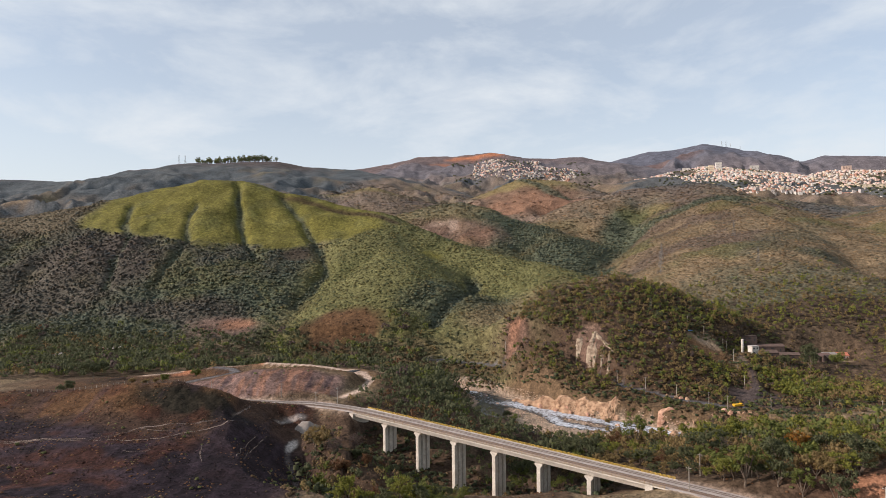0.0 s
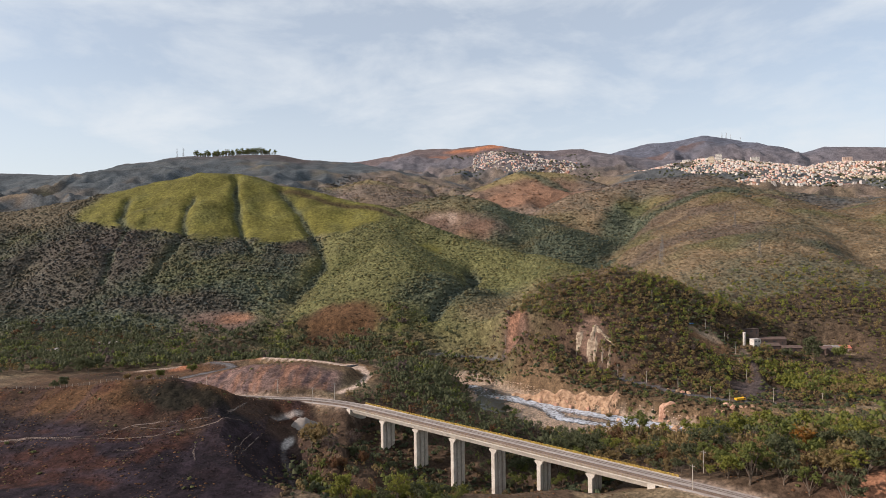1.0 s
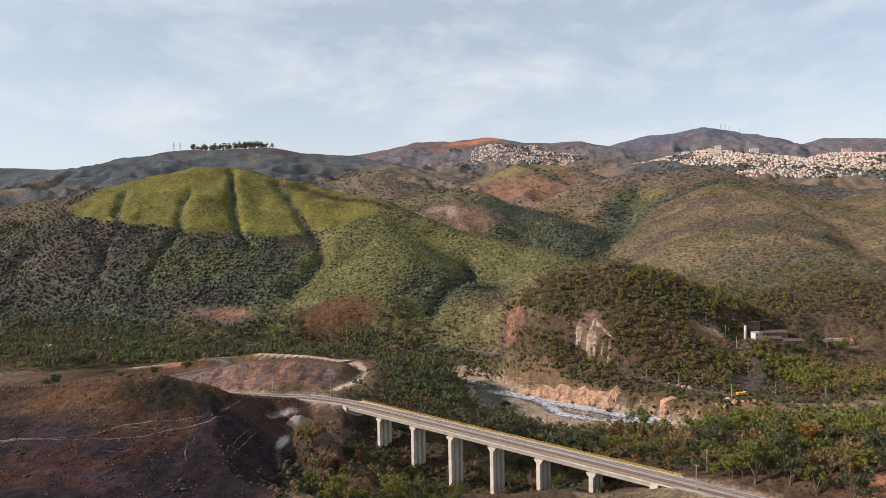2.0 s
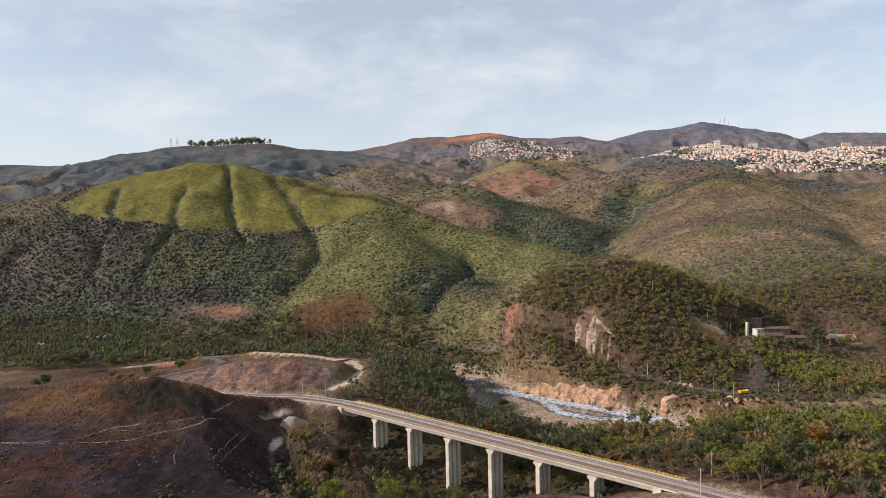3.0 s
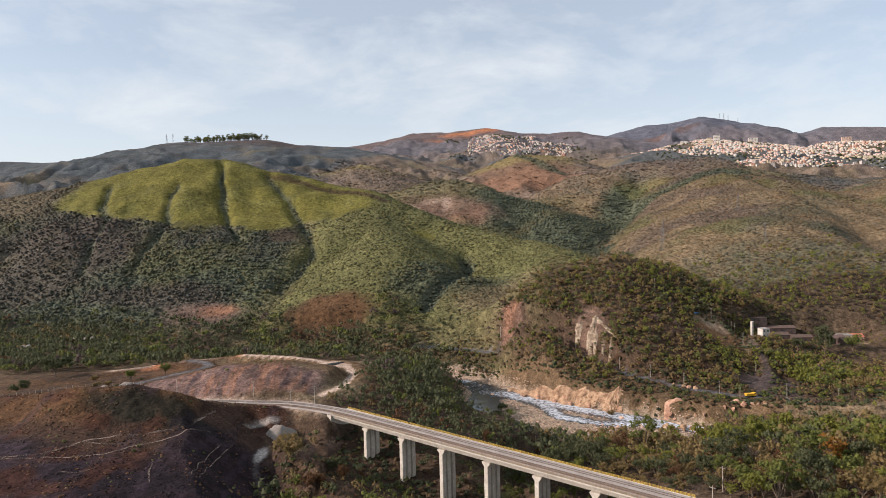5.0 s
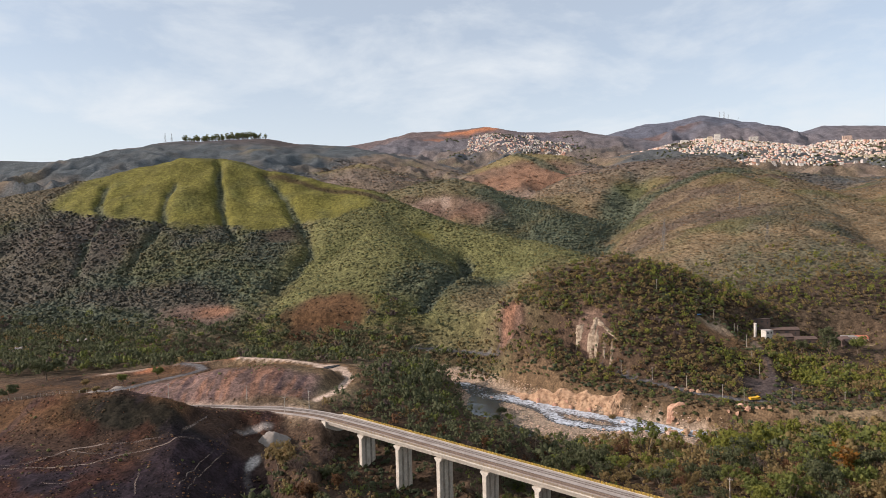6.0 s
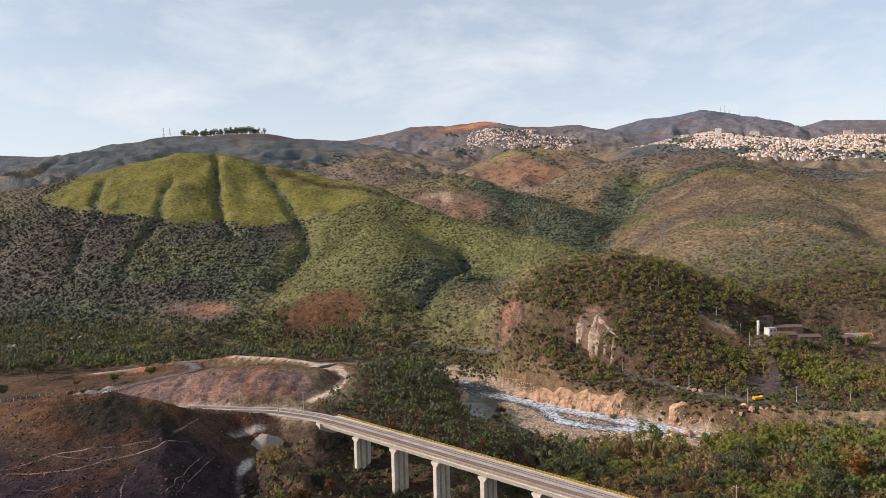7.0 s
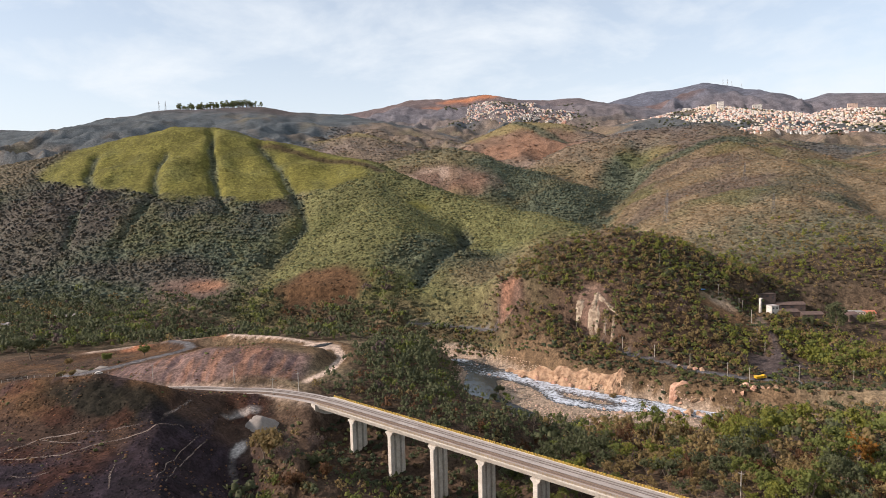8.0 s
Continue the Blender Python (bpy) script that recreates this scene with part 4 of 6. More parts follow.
BARK = surface("bark", (0.16, 0.12, 0.09), (0.10, 0.08, 0.06), 0.8, 0.12, 0.95, bump=0.5)
LEAVES = {
    "green": leaf_material("green_leaves", (0.158, 0.172, 0.044), (0.118, 0.134, 0.040)),
    "dark": leaf_material("dark_leaves", (0.108, 0.116, 0.056), (0.082, 0.090, 0.046)),
    "olive": leaf_material("olive_leaves", (0.255, 0.182, 0.078), (0.190, 0.140, 0.064)),
    "bright": leaf_material("bright_leaves", (0.205, 0.205, 0.040), (0.160, 0.165, 0.036)),
    "orange": leaf_material("orange_leaves", (0.30, 0.145, 0.028), (0.21, 0.100, 0.025)),
    "grey": leaf_material("grey_leaves", (0.130, 0.092, 0.076), (0.095, 0.070, 0.062)),
    "brown": leaf_material("brown_leaves", (0.160, 0.082, 0.038), (0.110, 0.060, 0.032)),
}
SCRUB = {k: tinted_leaves(k) for k in ("hill_leaves", "scrub_olive", "scrub_green", "scrub_dark", "scrub_grass", "tussock")}
TINTS = {"scrub_olive": (0.150, 0.102, 0.056), "scrub_green": (0.112, 0.116, 0.044), "scrub_dark": (0.066, 0.078, 0.042), "tussock": (0.150, 0.076, 0.038)}


def clump(rng, rx, ry, rz, rows=2, sides=5):
    """A ragged closed lump."""
    vs, fs = [(rng.uniform(-.15, .15) * rx, rng.uniform(-.15, .15) * ry, -rz)], []
    for i in range(rows):
        lat = -0.5 + (i + 0.6) / rows * 1.2
        for k in range(sides):
            a = (k + 0.5 * (i % 2) + rng.uniform(-.2, .2)) * 2 * math.pi / sides
            q = math.sqrt(max(0.05, 1 - lat * lat)) * rng.uniform(0.75, 1.2)
            vs.append((rx * q * math.cos(a), ry * q * math.sin(a), rz * (lat + rng.uniform(-.15, .15))))
    vs.append((rng.uniform(-.2, .2) * rx, rng.uniform(-.2, .2) * ry, rz * rng.uniform(0.85, 1.1)))
    for k in range(sides):
        fs.append((0, 1 + (k + 1) % sides, 1 + k))
        for i in range(rows - 1):
            a, b = 1 + i * sides, 1 + (i + 1) * sides
            fs += [(a + k, a + (k + 1) % sides, b + k), (a + (k + 1) % sides, b + (k + 1) % sides, b + k)]
        t = 1 + (rows - 1) * sides
        fs.append((t + k, t + (k + 1) % sides, len(vs) - 1))
    return np.array(vs), fs


def tuft(rng):
    """A low ragged bush, open below."""
    vs, fs = [], []
    for k in range(5):
        a = (k + rng.uniform(-.25, .25)) * 2 * math.pi / 5
        r, r2 = 0.5 * rng.uniform(0.8, 1.2), 0.38 * rng.uniform(0.7, 1.25)
        vs += [(r * math.cos(a), r * math.sin(a), -0.35), (r2 * math.cos(a + 0.4), r2 * math.sin(a + 0.4), rng.uniform(0.12, 0.4))]
    vs.append((rng.uniform(-.12, .12), rng.uniform(-.12, .12), rng.uniform(0.45, 0.65)))
    for k in range(5):
        a, b = 2 * k, 2 * ((k + 1) % 5)
        fs += [(a, b, a + 1), (b, b + 1, a + 1), (a + 1, b + 1, 10)]
    return np.array(vs), fs


def low_tuft(rng):
    """A small low bush for the far slopes."""
    vs = [(0.55 * rng.uniform(0.75, 1.25) * math.cos(k * 1.571 + rng.uniform(-.3, .3)), 0.55 * rng.uniform(0.75, 1.25) * math.sin(k * 1.571 + rng.uniform(-.3, .3)), -0.3) for k in range(4)]
    vs += [(0.36 * rng.uniform(0.7, 1.2) * math.cos(k * 1.571 + 0.5), 0.36 * rng.uniform(0.7, 1.2) * math.sin(k * 1.571 + 0.5), rng.uniform(0.25, 0.5)) for k in range(4)]
    fs = []
    for k in range(4):
        a, b = k, (k + 1) % 4
        fs += [(a, b, a + 4), (b, b + 4, a + 4)]
    return np.array(vs), fs + [(4, 5, 6), (4, 6, 7)]


def bush(rng):
    """A leafy bush: a few low lumps wrapped in leaf sprays."""
    v, f = [], []
    for k in range(4):
        a, r = k * 1.6 + rng.uniform(-.4, .4), rng.uniform(0.1, 0.32)
        c = np.array([r * math.cos(a), r * math.sin(a), rng.uniform(0.1, 0.45)])
        vs, fs = low_tuft(rng)
        f += [tuple(n + len(v) for n in t) for t in fs]
        v += list(vs * np.array([0.5, 0.5, 0.5]) + c)
        vs, fs = leaf_sprays(rng, c, 0.33, 13, 0.11)
        f += [tuple(n + len(v) for n in t) for t in fs]
        v += list(vs)
    return np.array(v), f


def leaf_sprays(rng, centre, r, count, size):
    """Small three-cornered leaf sprays round a twig's end."""
    way = rng.normal(size=(count, 3))
    way /= np.linalg.norm(way, axis=1)[:, None]
    c = np.asarray(centre) + way * (r * rng.uniform(0.55, 1.2, (count, 1))) * np.array([1, 1, 0.8])
    a = rng.normal(size=(count, 3))
    a /= np.linalg.norm(a, axis=1)[:, None]
    b = np.cross(a, way)
    k = size * rng.uniform(0.6, 1.3, (count, 1))
    vs = np.stack([c - a * k, c + a * k * 0.6 + b * k * 0.8, c + a * k * 0.5 - b * k * 0.7], 1).reshape(-1, 3)
    return vs, [(3 * n, 3 * n + 1, 3 * n + 2) for n in range(count)]


def crown_points(rng, h, w, n, low=0.3, flat=1.0):
    """Centres of the twig clumps: on a handful of limbs that spread from the stem."""
    limbs, pts = [], []
    for k in range(rng.integers(5, 8)):
        a, up = rng.uniform(0, 2 * math.pi), rng.uniform(0.45, 1.0)
        tip = np.array([math.cos(a) * w * 0.5 * rng.uniform(0.5, 1.0) * (1.15 - 0.45 * up), math.sin(a) * w * 0.5 * rng.uniform(0.5, 1.0) * (1.15 - 0.45 * up), h * (low + (0.93 - low) * up * flat)])
        limbs.append(tip)
    for k in range(n):
        tip = limbs[k % len(limbs)]
        q = tip * rng.uniform(0.72, 1.02) + rng.normal(size=3) * np.array([w, w, h * 0.55]) * 0.105
        pts.append((q[0], q[1], max(q[2], h * low)))
    return limbs, pts


def tree_meshes(name, kind, h, w, clumps, cards, low=0.3, blob_size=0.082, seed=1, flat=1.0, fill=True):
    rng = np.random.default_rng(seed)
    limbs, pts = crown_points(rng, h, w, clumps, low, flat)
    stem = Shape()
    fork = h * low * 0.85
    bow = rng.uniform(-.03, .03, 2) * h
    stem.tube([(0, 0, -0.6), (bow[0] * .5, bow[1] * .5, fork * .5), (bow[0], bow[1], fork)], [0.030 * h, 0.022 * h, 0.018 * h], 6)
    for tip in limbs:
        mid = Vector((bow[0], bow[1], fork)).lerp(Vector(tip), 0.55) + Vector(rng.uniform(-.03, .03, 3) * h)
        stem.tube([(bow[0], bow[1], fork * 0.95), mid, tip], [0.014 * h, 0.009 * h, 0.004 * h], 4)
    v, f = [], []
    for q in pts:
        r = blob_size * w * rng.uniform(0.7, 1.35)
        if fill:
            vs, fs = low_tuft(rng)
            vs = vs * np.array([1.15 * r, 1.15 * r, 1.0 * r])
            f += [tuple(i + len(v) for i in t) for t in fs]
            v += list(vs + np.array(q))
        vs, fs = leaf_sprays(rng, q, r * 1.15, int(2.4 * cards), (0.40 if fill else 0.24) * min(r, 1.2))
        f += [tuple(i + len(v) for i in t) for t in fs]
        v += list(vs)
    return stem.mesh("trunk", BARK), mesh_of("crown", v, f, LEAVES[kind])


def proto_tree(name, label, kind, h, w, clumps, cards, **more):
    t = thing(name, label, "tree", Matrix.Translation((0, -2000, -300)), group="trees of the valley wood")
    trunk, crown = tree_meshes(name, kind, h, w, clumps, cards, **more)
    part("trunk", trunk, None, t)
    part("crown", crown, None, t)
    return t


def joined(name, templates, places, material, soft_shade=False):
    """Many copies of small ragged solids as one mesh. templates: (verts, triangles); places: x, y, z, size, height, turn and perhaps a tint."""
    vs, fs, cs, base = [], [], [], 0
    pick = np.arange(len(places)) % len(templates)
    P = np.asarray(places, float)
    for k, (tv, tf) in enumerate(templates):
        Q = P[pick == k]
        if not len(Q):
            continue
        c, s = np.cos(Q[:, 5])[:, None], np.sin(Q[:, 5])[:, None]
        x = tv[None, :, 0] * c - tv[None, :, 1] * s
        y = tv[None, :, 0] * s + tv[None, :, 1] * c
        V = np.stack([Q[:, 0:1] + x * Q[:, 3:4], Q[:, 1:2] + y * Q[:, 3:4], Q[:, 2:3] + tv[None, :, 2] * Q[:, 4:5]], -1)
        n = tv.shape[0]
        F = np.asarray(tf)[None] + (np.arange(len(Q)) * n)[:, None, None] + base
        vs.append(V.reshape(-1, 3))
        if P.shape[1] > 6:
            cs.append(np.repeat(np.concatenate([Q[:, 6:9], np.ones((len(Q), 1))], 1), n, axis=0))
        fs.append(F.reshape(-1, 3))
        base += len(Q) * n
    V, F = np.concatenate(vs), np.concatenate(fs)
    me = bpy.data.meshes.new(name)
    me.vertices.add(len(V))
    me.vertices.foreach_set("co", V.ravel())
    me.loops.add(F.size)
    me.loops.foreach_set("vertex_index", F.ravel().astype(np.int32))
    me.polygons.add(len(F))
    me.polygons.foreach_set("loop_start", np.arange(0, F.size, 3, dtype=np.int32))
    if soft_shade:
        me.polygons.foreach_set("use_smooth", np.ones(len(F), bool))
    me.update(calc_edges=True)
    me.materials.append(material)
    if cs:
        me.attributes.new("tint", "FLOAT_COLOR", "POINT").data.foreach_set("color", np.concatenate(cs).ravel())
    return me


def free_of(x, y, roads=5.5):
    """Where plants may stand: off the rails, roads, water and yard."""
    ok = along(x, y, RAIL)[0] > np.where((x > -52) & (x < 86), 9.5, 9.0)
    for line, width, kind in ROADS.values():
        ok &= along(x, y, line)[0] > width + roads - 3
    d = along(x, y, RIVER)[0]
    half = 30 - 12 * smooth(20, -30, x) - 12 * smooth(140, 165, x)
    half = half - 5 * smooth(50, 70, x) * ~beyond_river(x, y)
    pool_x = np.interp(y, [422, 440, 465, 500, 522, 540], [52, 38, 30, 32, 36, 22])
    ok &= ((d > half + 4) | ((x < pool_x - 13) & (y < 545) & ~beyond_river(x, y))) & ~((d < half + 14) & beyond_river(x, y) & (x > 60) & (x < 215))
    ok &= np.hypot((x - 246) / 22, (y - 468) / 24) > 1.05
    ok &= np.hypot(x + 80, y - 335) > 16
    return ok


def scattered(rng, x0, x1, y0, y1, step):
    """A jittered field of places."""
    nx, ny = int((x1 - x0) / step), int((y1 - y0) / step)
    gx, gy = np.meshgrid(np.arange(nx), np.arange(ny))
    x = x0 + (gx + rng.uniform(0.05, 0.95, gx.shape)) * step
    y = y0 + (gy + rng.uniform(0.05, 0.95, gy.shape)) * step
    return x.ravel(), y.ravel()


TREES = {
    "green": [proto_tree("green_tree", "broad green leafy tree in the valley wood", "green", 9, 9.5, 54, 9, seed=3, low=0.14), proto_tree("green_tree", "broad green leafy tree in the valley wood", "green", 11, 9, 56, 9, seed=4, low=0.14)],
    "dark": [proto_tree("dark_tree", "dense dark green tree in the valley wood", "dark", 10, 9.5, 54, 9, seed=5, low=0.14), proto_tree("dark_tree", "dense dark green tree in the valley wood", "dark", 12, 10, 56, 9, seed=6, low=0.14)],
    "olive": [proto_tree("olive_tree", "dry olive-brown tree with thinning leaves", "olive", 8, 8.5, 50, 9, seed=7, low=0.14), proto_tree("olive_tree", "dry olive-brown tree with thinning leaves", "olive", 9, 8, 50, 9, seed=8, low=0.14)],
    "bright": [proto_tree("bright_tree", "light yellow-green leafy tree in the wood", "bright", 9, 8.5, 50, 9, seed=9, low=0.14)],
    "brown": [proto_tree("brown_tree", "half-dry tree with reddish brown leaves", "brown", 7, 7.5, 42, 9, seed=10, low=0.14)],
    "grey": [proto_tree("bare_tree", "leafless grey-brown tree with fine twigs", "grey", 9, 7, 26, 12, seed=11, fill=False)],
    "orange": [proto_tree("orange_tree", "tree with orange-brown autumn leaves", "orange", 9, 9.5, 62, 9, seed=12, low=0.4)],
}


def plant_wood():
    rng = np.random.default_rng(11)
    x, y = scattered(rng, -500, 520, 205, 735, 6.0)
    x2, y2 = scattered(rng, 20, 330, 470, 610, 5.0)
    spur = beyond_river(x2, y2)
    x, y = np.concatenate([x, x2[spur]]), np.concatenate([y, y2[spur]])
    ok = free_of(x, y) & (rng.uniform(size=x.shape) < wood_density(x, y)) & (np.abs(x) < 0.80 * y + 30)
    x, y = x[ok], y[ok]
    z = graded_land(x, y)
    tone = fbm(x, y, 60, 4, 91) + 0.5 * rng.normal(size=x.shape)
    left = (x < 22) | ((x < 78) & (y > 300) & (y < 470) & ~beyond_river(x, y))
    kinds = np.where(tone > 0.85, "bright", np.where(tone > 0.42, "green", np.where(tone > 0.08, "dark", np.where(tone > -1.0, "olive", "brown"))))
    kinds = np.where(left & (tone > 0.35) & (y > 330), "dark", kinds)
    kinds = np.where(~left & (y < 400), np.where(tone > 0.62, "bright", np.where(tone > 0.28, "green", np.where(tone > 0.08, "dark", np.where(tone > -0.9, "olive", "brown")))), kinds)
    kinds = np.where(left & (y > 300) & (tone > -0.75), np.where(tone > 0.45, "green", "dark"), kinds)
    kinds = np.where((x > 270) & (y > 430) & (tone > -0.1), np.where(tone > 0.35, "bright", "green"), kinds)
    kinds = np.where(rng.uniform(size=x.shape) < 0.05, "grey", kinds)
    near = (np.hypot(x - 75, y - 215) < 190)
    counts = {}
    rest = []
    for i in np.argsort(np.hypot(x - 75, y - 215)):
        k = str(kinds[i])
        size = rng.choice([0.75, 0.95, 1.1, 1.25, 1.5]) * rng.uniform(0.85, 1.15) * (0.85 if k in ("olive", "brown") else 1.0)
        turn = rng.uniform(0, 6.28)
        if beyond_river(x[i], y[i]) and x[i] > 20:
            size *= 0.62
            k = k if rng.uniform() < 0.35 or k == "grey" else str(rng.choice(["olive", "olive", "green", "bright"]))
        if not beyond_river(x[i], y[i]) and 36 < x[i] < 150 and y[i] > 300:
            size *= 0.6 + 0.4 * min(1, max(0, (along(x[i], y[i], RIVER)[0] - 22) / 50))
        if 500 < y[i] < 600 and 295 < x[i] < 400:
            size *= 0.45 if 330 < x[i] < 385 and y[i] < 562 else 0.6
        if x[i] < 40 and 400 < y[i] < 545:
            edge = np.interp(y[i], [422, 440, 465, 500, 522, 540], [52, 38, 30, 32, 36, 22]) - x[i]
            size *= 0.6 + 0.4 * min(1, max(0, (edge - 12) / 20))
        if np.hypot((x[i] - 150) / 10, (y[i] - 256) / 14) < 1:
            size *= 0.5
        if 255 < x[i] < 430 and 415 < y[i] < 520:
            size *= 1.35
        if 12 < x[i] < 75 and 375 < y[i] < 455:
            size *= 0.5
        off = along(x[i], y[i], RAIL)[0]
        if off < 60 and -60 < x[i] < 110:
            front = (x[i] - BR_A.x) * BR_ACROSS.x + (y[i] - BR_A.y) * BR_ACROSS.y > 0
            size = min(size, 1.0 if off > 24 else 0.6, (17 + 0.3 * off - z[i]) / 10.5 if front else 2.0)
            if size < 0.3:
                continue
        if near[i] and counts.get(k, 0) < 60:
            counts[k] = counts.get(k, 0) + 1
            p = TREES[k][counts[k] % len(TREES[k])]
            m = Matrix.Translation((x[i], y[i], z[i])) @ Matrix.Rotation(turn, 4, "Z") @ Matrix.Diagonal((size, size, size * rng.uniform(0.85, 1.15), 1))
            copy_thing(p, m)
        else:
            rest.append((k, x[i], y[i], z[i], size, turn))
    return rest


def wood_stuff(rest):
    """The rest of the wood: lighter trees, joined by kind."""
    for n, kind in enumerate(LEAVES):
        rng = np.random.default_rng(100 + n)
        temps = []
        for k in range(6):
            _, pts = crown_points(rng, 1.0, 0.98, 11, 0.14)
            v, f = [], []
            for i, q in enumerate(pts):
                r = 0.15 * rng.uniform(0.6, 1.3)
                if i % 5 < 3:
                    vs, fs = low_tuft(rng)
                    vs = vs * np.array([1.3 * r, 1.3 * r, 1.1 * r])
                    f += [tuple(n + len(v) for n in t) for t in fs]
                    v += list(vs + np.array(q))
                vs, fs = leaf_sprays(rng, q, r * 1.2, 5, 0.55 * r)
                f += [tuple(n + len(v) for n in t) for t in fs]
                v += list(vs)
            temps.append((np.array(v), f))
        places = [(x, y, z - 0.4, 8.5 * s, 9.0 * s, t) for k, x, y, z, s, t in rest if k == kind]
        if places:
            tagged(new("woodland", joined("woodland", temps, places, LEAVES[kind])), "dense wood of %s trees filling the valley floor" % kind, "woodland", kind="stuff")


wood_rest = plant_wood()
wood_stuff(wood_rest)
for protos in TREES.values():
    for p in protos:
        if p.name.split(".")[0] != "orange_tree":
            for o in list(p.children_recursive) + [p]:
                bpy.data.objects.remove(o)
ORANGE = TREES["orange"][0]
ORANGE.matrix_basis = Matrix.Translation((154, 264, land_at(154, 264))) @ Matrix.Diagonal((1.3, 1.3, 1.3, 1))


def plant_scrub():
    rng = np.random.default_rng(21)
    temps = [tuft(rng) for _ in range(10)]
    fields, hill_trees = {k: [] for k in SCRUB if k != "hill_leaves"}, []
    # hillsides: bushes that take the hue of the cover they grow in
    for x0, x1, y0, y1, step in ((-760, 700, 560, 900, 4.1), (-960, 900, 900, 1300, 5.0), (-500, 1250, 1300, 1750, 9.0), (-420, 760, 1750, 2400, 13.0)):
        x, y = scattered(rng, x0, x1, y0, y1, step)
        ok = free_of(x, y) & (np.abs(x) < 0.79 * y + 20)
        x, y = x[ok], y[ok]
        z = graded_land(x, y)
        col, shrub = cover_of(x, y, z)
        keep = rng.uniform(size=x.shape) < (shrub * 1.2 + 0.22) * (0.65 + 0.5 * smooth(-0.3, 0.3, fbm(x, y, 24, 4, 96)))
        x, y, z, col, shrub = x[keep], y[keep], z[keep], col[keep], shrub[keep]
        green = col[:, 1] / col[:, 0]
        size = step * (0.5 + 1.0 * rng.uniform(size=x.shape) ** 1.6) * (0.55 + 0.6 * shrub)
        tall = np.minimum(size * rng.uniform(0.18, 0.42, x.shape), 3.0)
        grass = (col[:, 2] < 0.036) & (green > 0.8)
        size, tall = np.where(grass, size * 0.75, size), np.where(grass, tall * 0.45, tall)
        tint = col * (1.25 * np.exp(0.12 * rng.normal(size=x.shape)))[:, None]
        tint *= 1 + np.stack([0.10, 0.02, -0.06] * rng.normal(size=(len(x), 1)), 0)
        dusky = rng.uniform(size=x.shape) < 0.05
        tint = np.where(dusky[:, None] & ~grass[:, None], tint * 0.5 + 0.5 * np.array(TINTS["scrub_dark"]), tint)
        tall_wood = (shrub > 0.8) & (rng.uniform(size=x.shape) < (0.32 if step < 5 else 0.45)) & (y < 1420)
        for a, b, c, wide, q in zip(x[tall_wood], y[tall_wood], z[tall_wood], rng.uniform(3.6, 7.5, tall_wood.sum()), tint[tall_wood]):
            hill_trees.append((a, b, c, wide, wide * rng.uniform(0.42, 0.68), rng.uniform(0, 6.28), *q))
        kind = np.where(tall_wood, "", np.where(grass, "scrub_grass", np.where(green > 1.08, "scrub_dark", np.where(green > 0.9, "scrub_green", "scrub_olive"))))
        for k in fields:
            m = kind == k
            fields[k] += list(zip(x[m], y[m], z[m] + 0.15 * tall[m], size[m], tall[m], rng.uniform(0, 6.28, m.sum()), *tint[m].T))
    far = {k: [p for p in v if p[1] > 620] for k, v in fields.items()}
    fields = {k: [p for p in v if p[1] <= 620] for k, v in fields.items()}
    crowns = []
    for k in range(8):
        v, f = [], []
        for i in range(4):
            a, r = rng.uniform(0, 6.28), rng.uniform(0.0, 0.3)
            q, up = rng.uniform(0.45, 0.75), rng.uniform(0.3, 0.75)
            vs, fs = low_tuft(rng)
            f += [tuple(n + len(v) for n in t) for t in fs]
            v += list(vs * np.array([q, q, 0.6]) + np.array([r * math.cos(a), r * math.sin(a), up]))
        crowns.append((np.array(v), f))
    tagged(new("hill_woods", joined("hill_woods", crowns, hill_trees, SCRUB["hill_leaves"], True)), "dark green and grey-brown woods in the folds of the hillsides", "woodland", kind="stuff")

    def own_tint(k, n):
        return (np.array(TINTS[k]) * np.exp(0.22 * rng.normal(size=(n, 1)))).T

    # dry tussocks and bushes on the near hill, the banks and the cutting
    x, y = scattered(rng, -280, 240, 190, 500, 2.2)
    ok = free_of(x, y, 3.5) & (np.abs(x) < 0.80 * y + 20) & (rng.uniform(size=x.shape) < 0.85 * smooth(-0.15, 0.35, fbm(x, y, 11, 5, 95)))
    x, y = x[ok], y[ok]
    z = graded_land(x, y)
    size = 0.45 + 1.3 * rng.uniform(size=x.shape) ** 2
    kind = rng.uniform(size=x.shape)
    big = kind > 0.95
    size = np.where(big, size * 1.5, size)
    for k, m in (("tussock", kind < 0.72), ("scrub_olive", (kind >= 0.72) & (kind < 0.94)), ("scrub_green", kind >= 0.94)):
        fields[k] += list(zip(x[m], y[m], z[m], size[m], size[m] * np.where(big[m], 0.7, 0.42), rng.uniform(0, 6.28, m.sum()), *own_tint(k, m.sum())))
    # tufts of every shade of dry grass on the near hill
    x, y = scattered(rng, -270, -62, 235, 372, 1.25)
    ok = free_of(x, y, 3.5) & (np.abs(x) < 0.80 * y + 20) & (rng.uniform(size=x.shape) < 0.75 * smooth(-0.4, 0.2, fbm(x, y, 7, 4, 93)))
    x, y = x[ok], y[ok]
    z = graded_land(x, y)
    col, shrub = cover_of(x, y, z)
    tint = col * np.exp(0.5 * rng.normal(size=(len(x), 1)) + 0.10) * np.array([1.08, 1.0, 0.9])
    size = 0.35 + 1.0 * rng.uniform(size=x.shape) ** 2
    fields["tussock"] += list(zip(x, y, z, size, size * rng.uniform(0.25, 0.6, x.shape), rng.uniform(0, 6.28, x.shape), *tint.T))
    # bushes on the rocky bank below the road
    x, y = scattered(rng, 20, 330, 400, 600, 2.9)
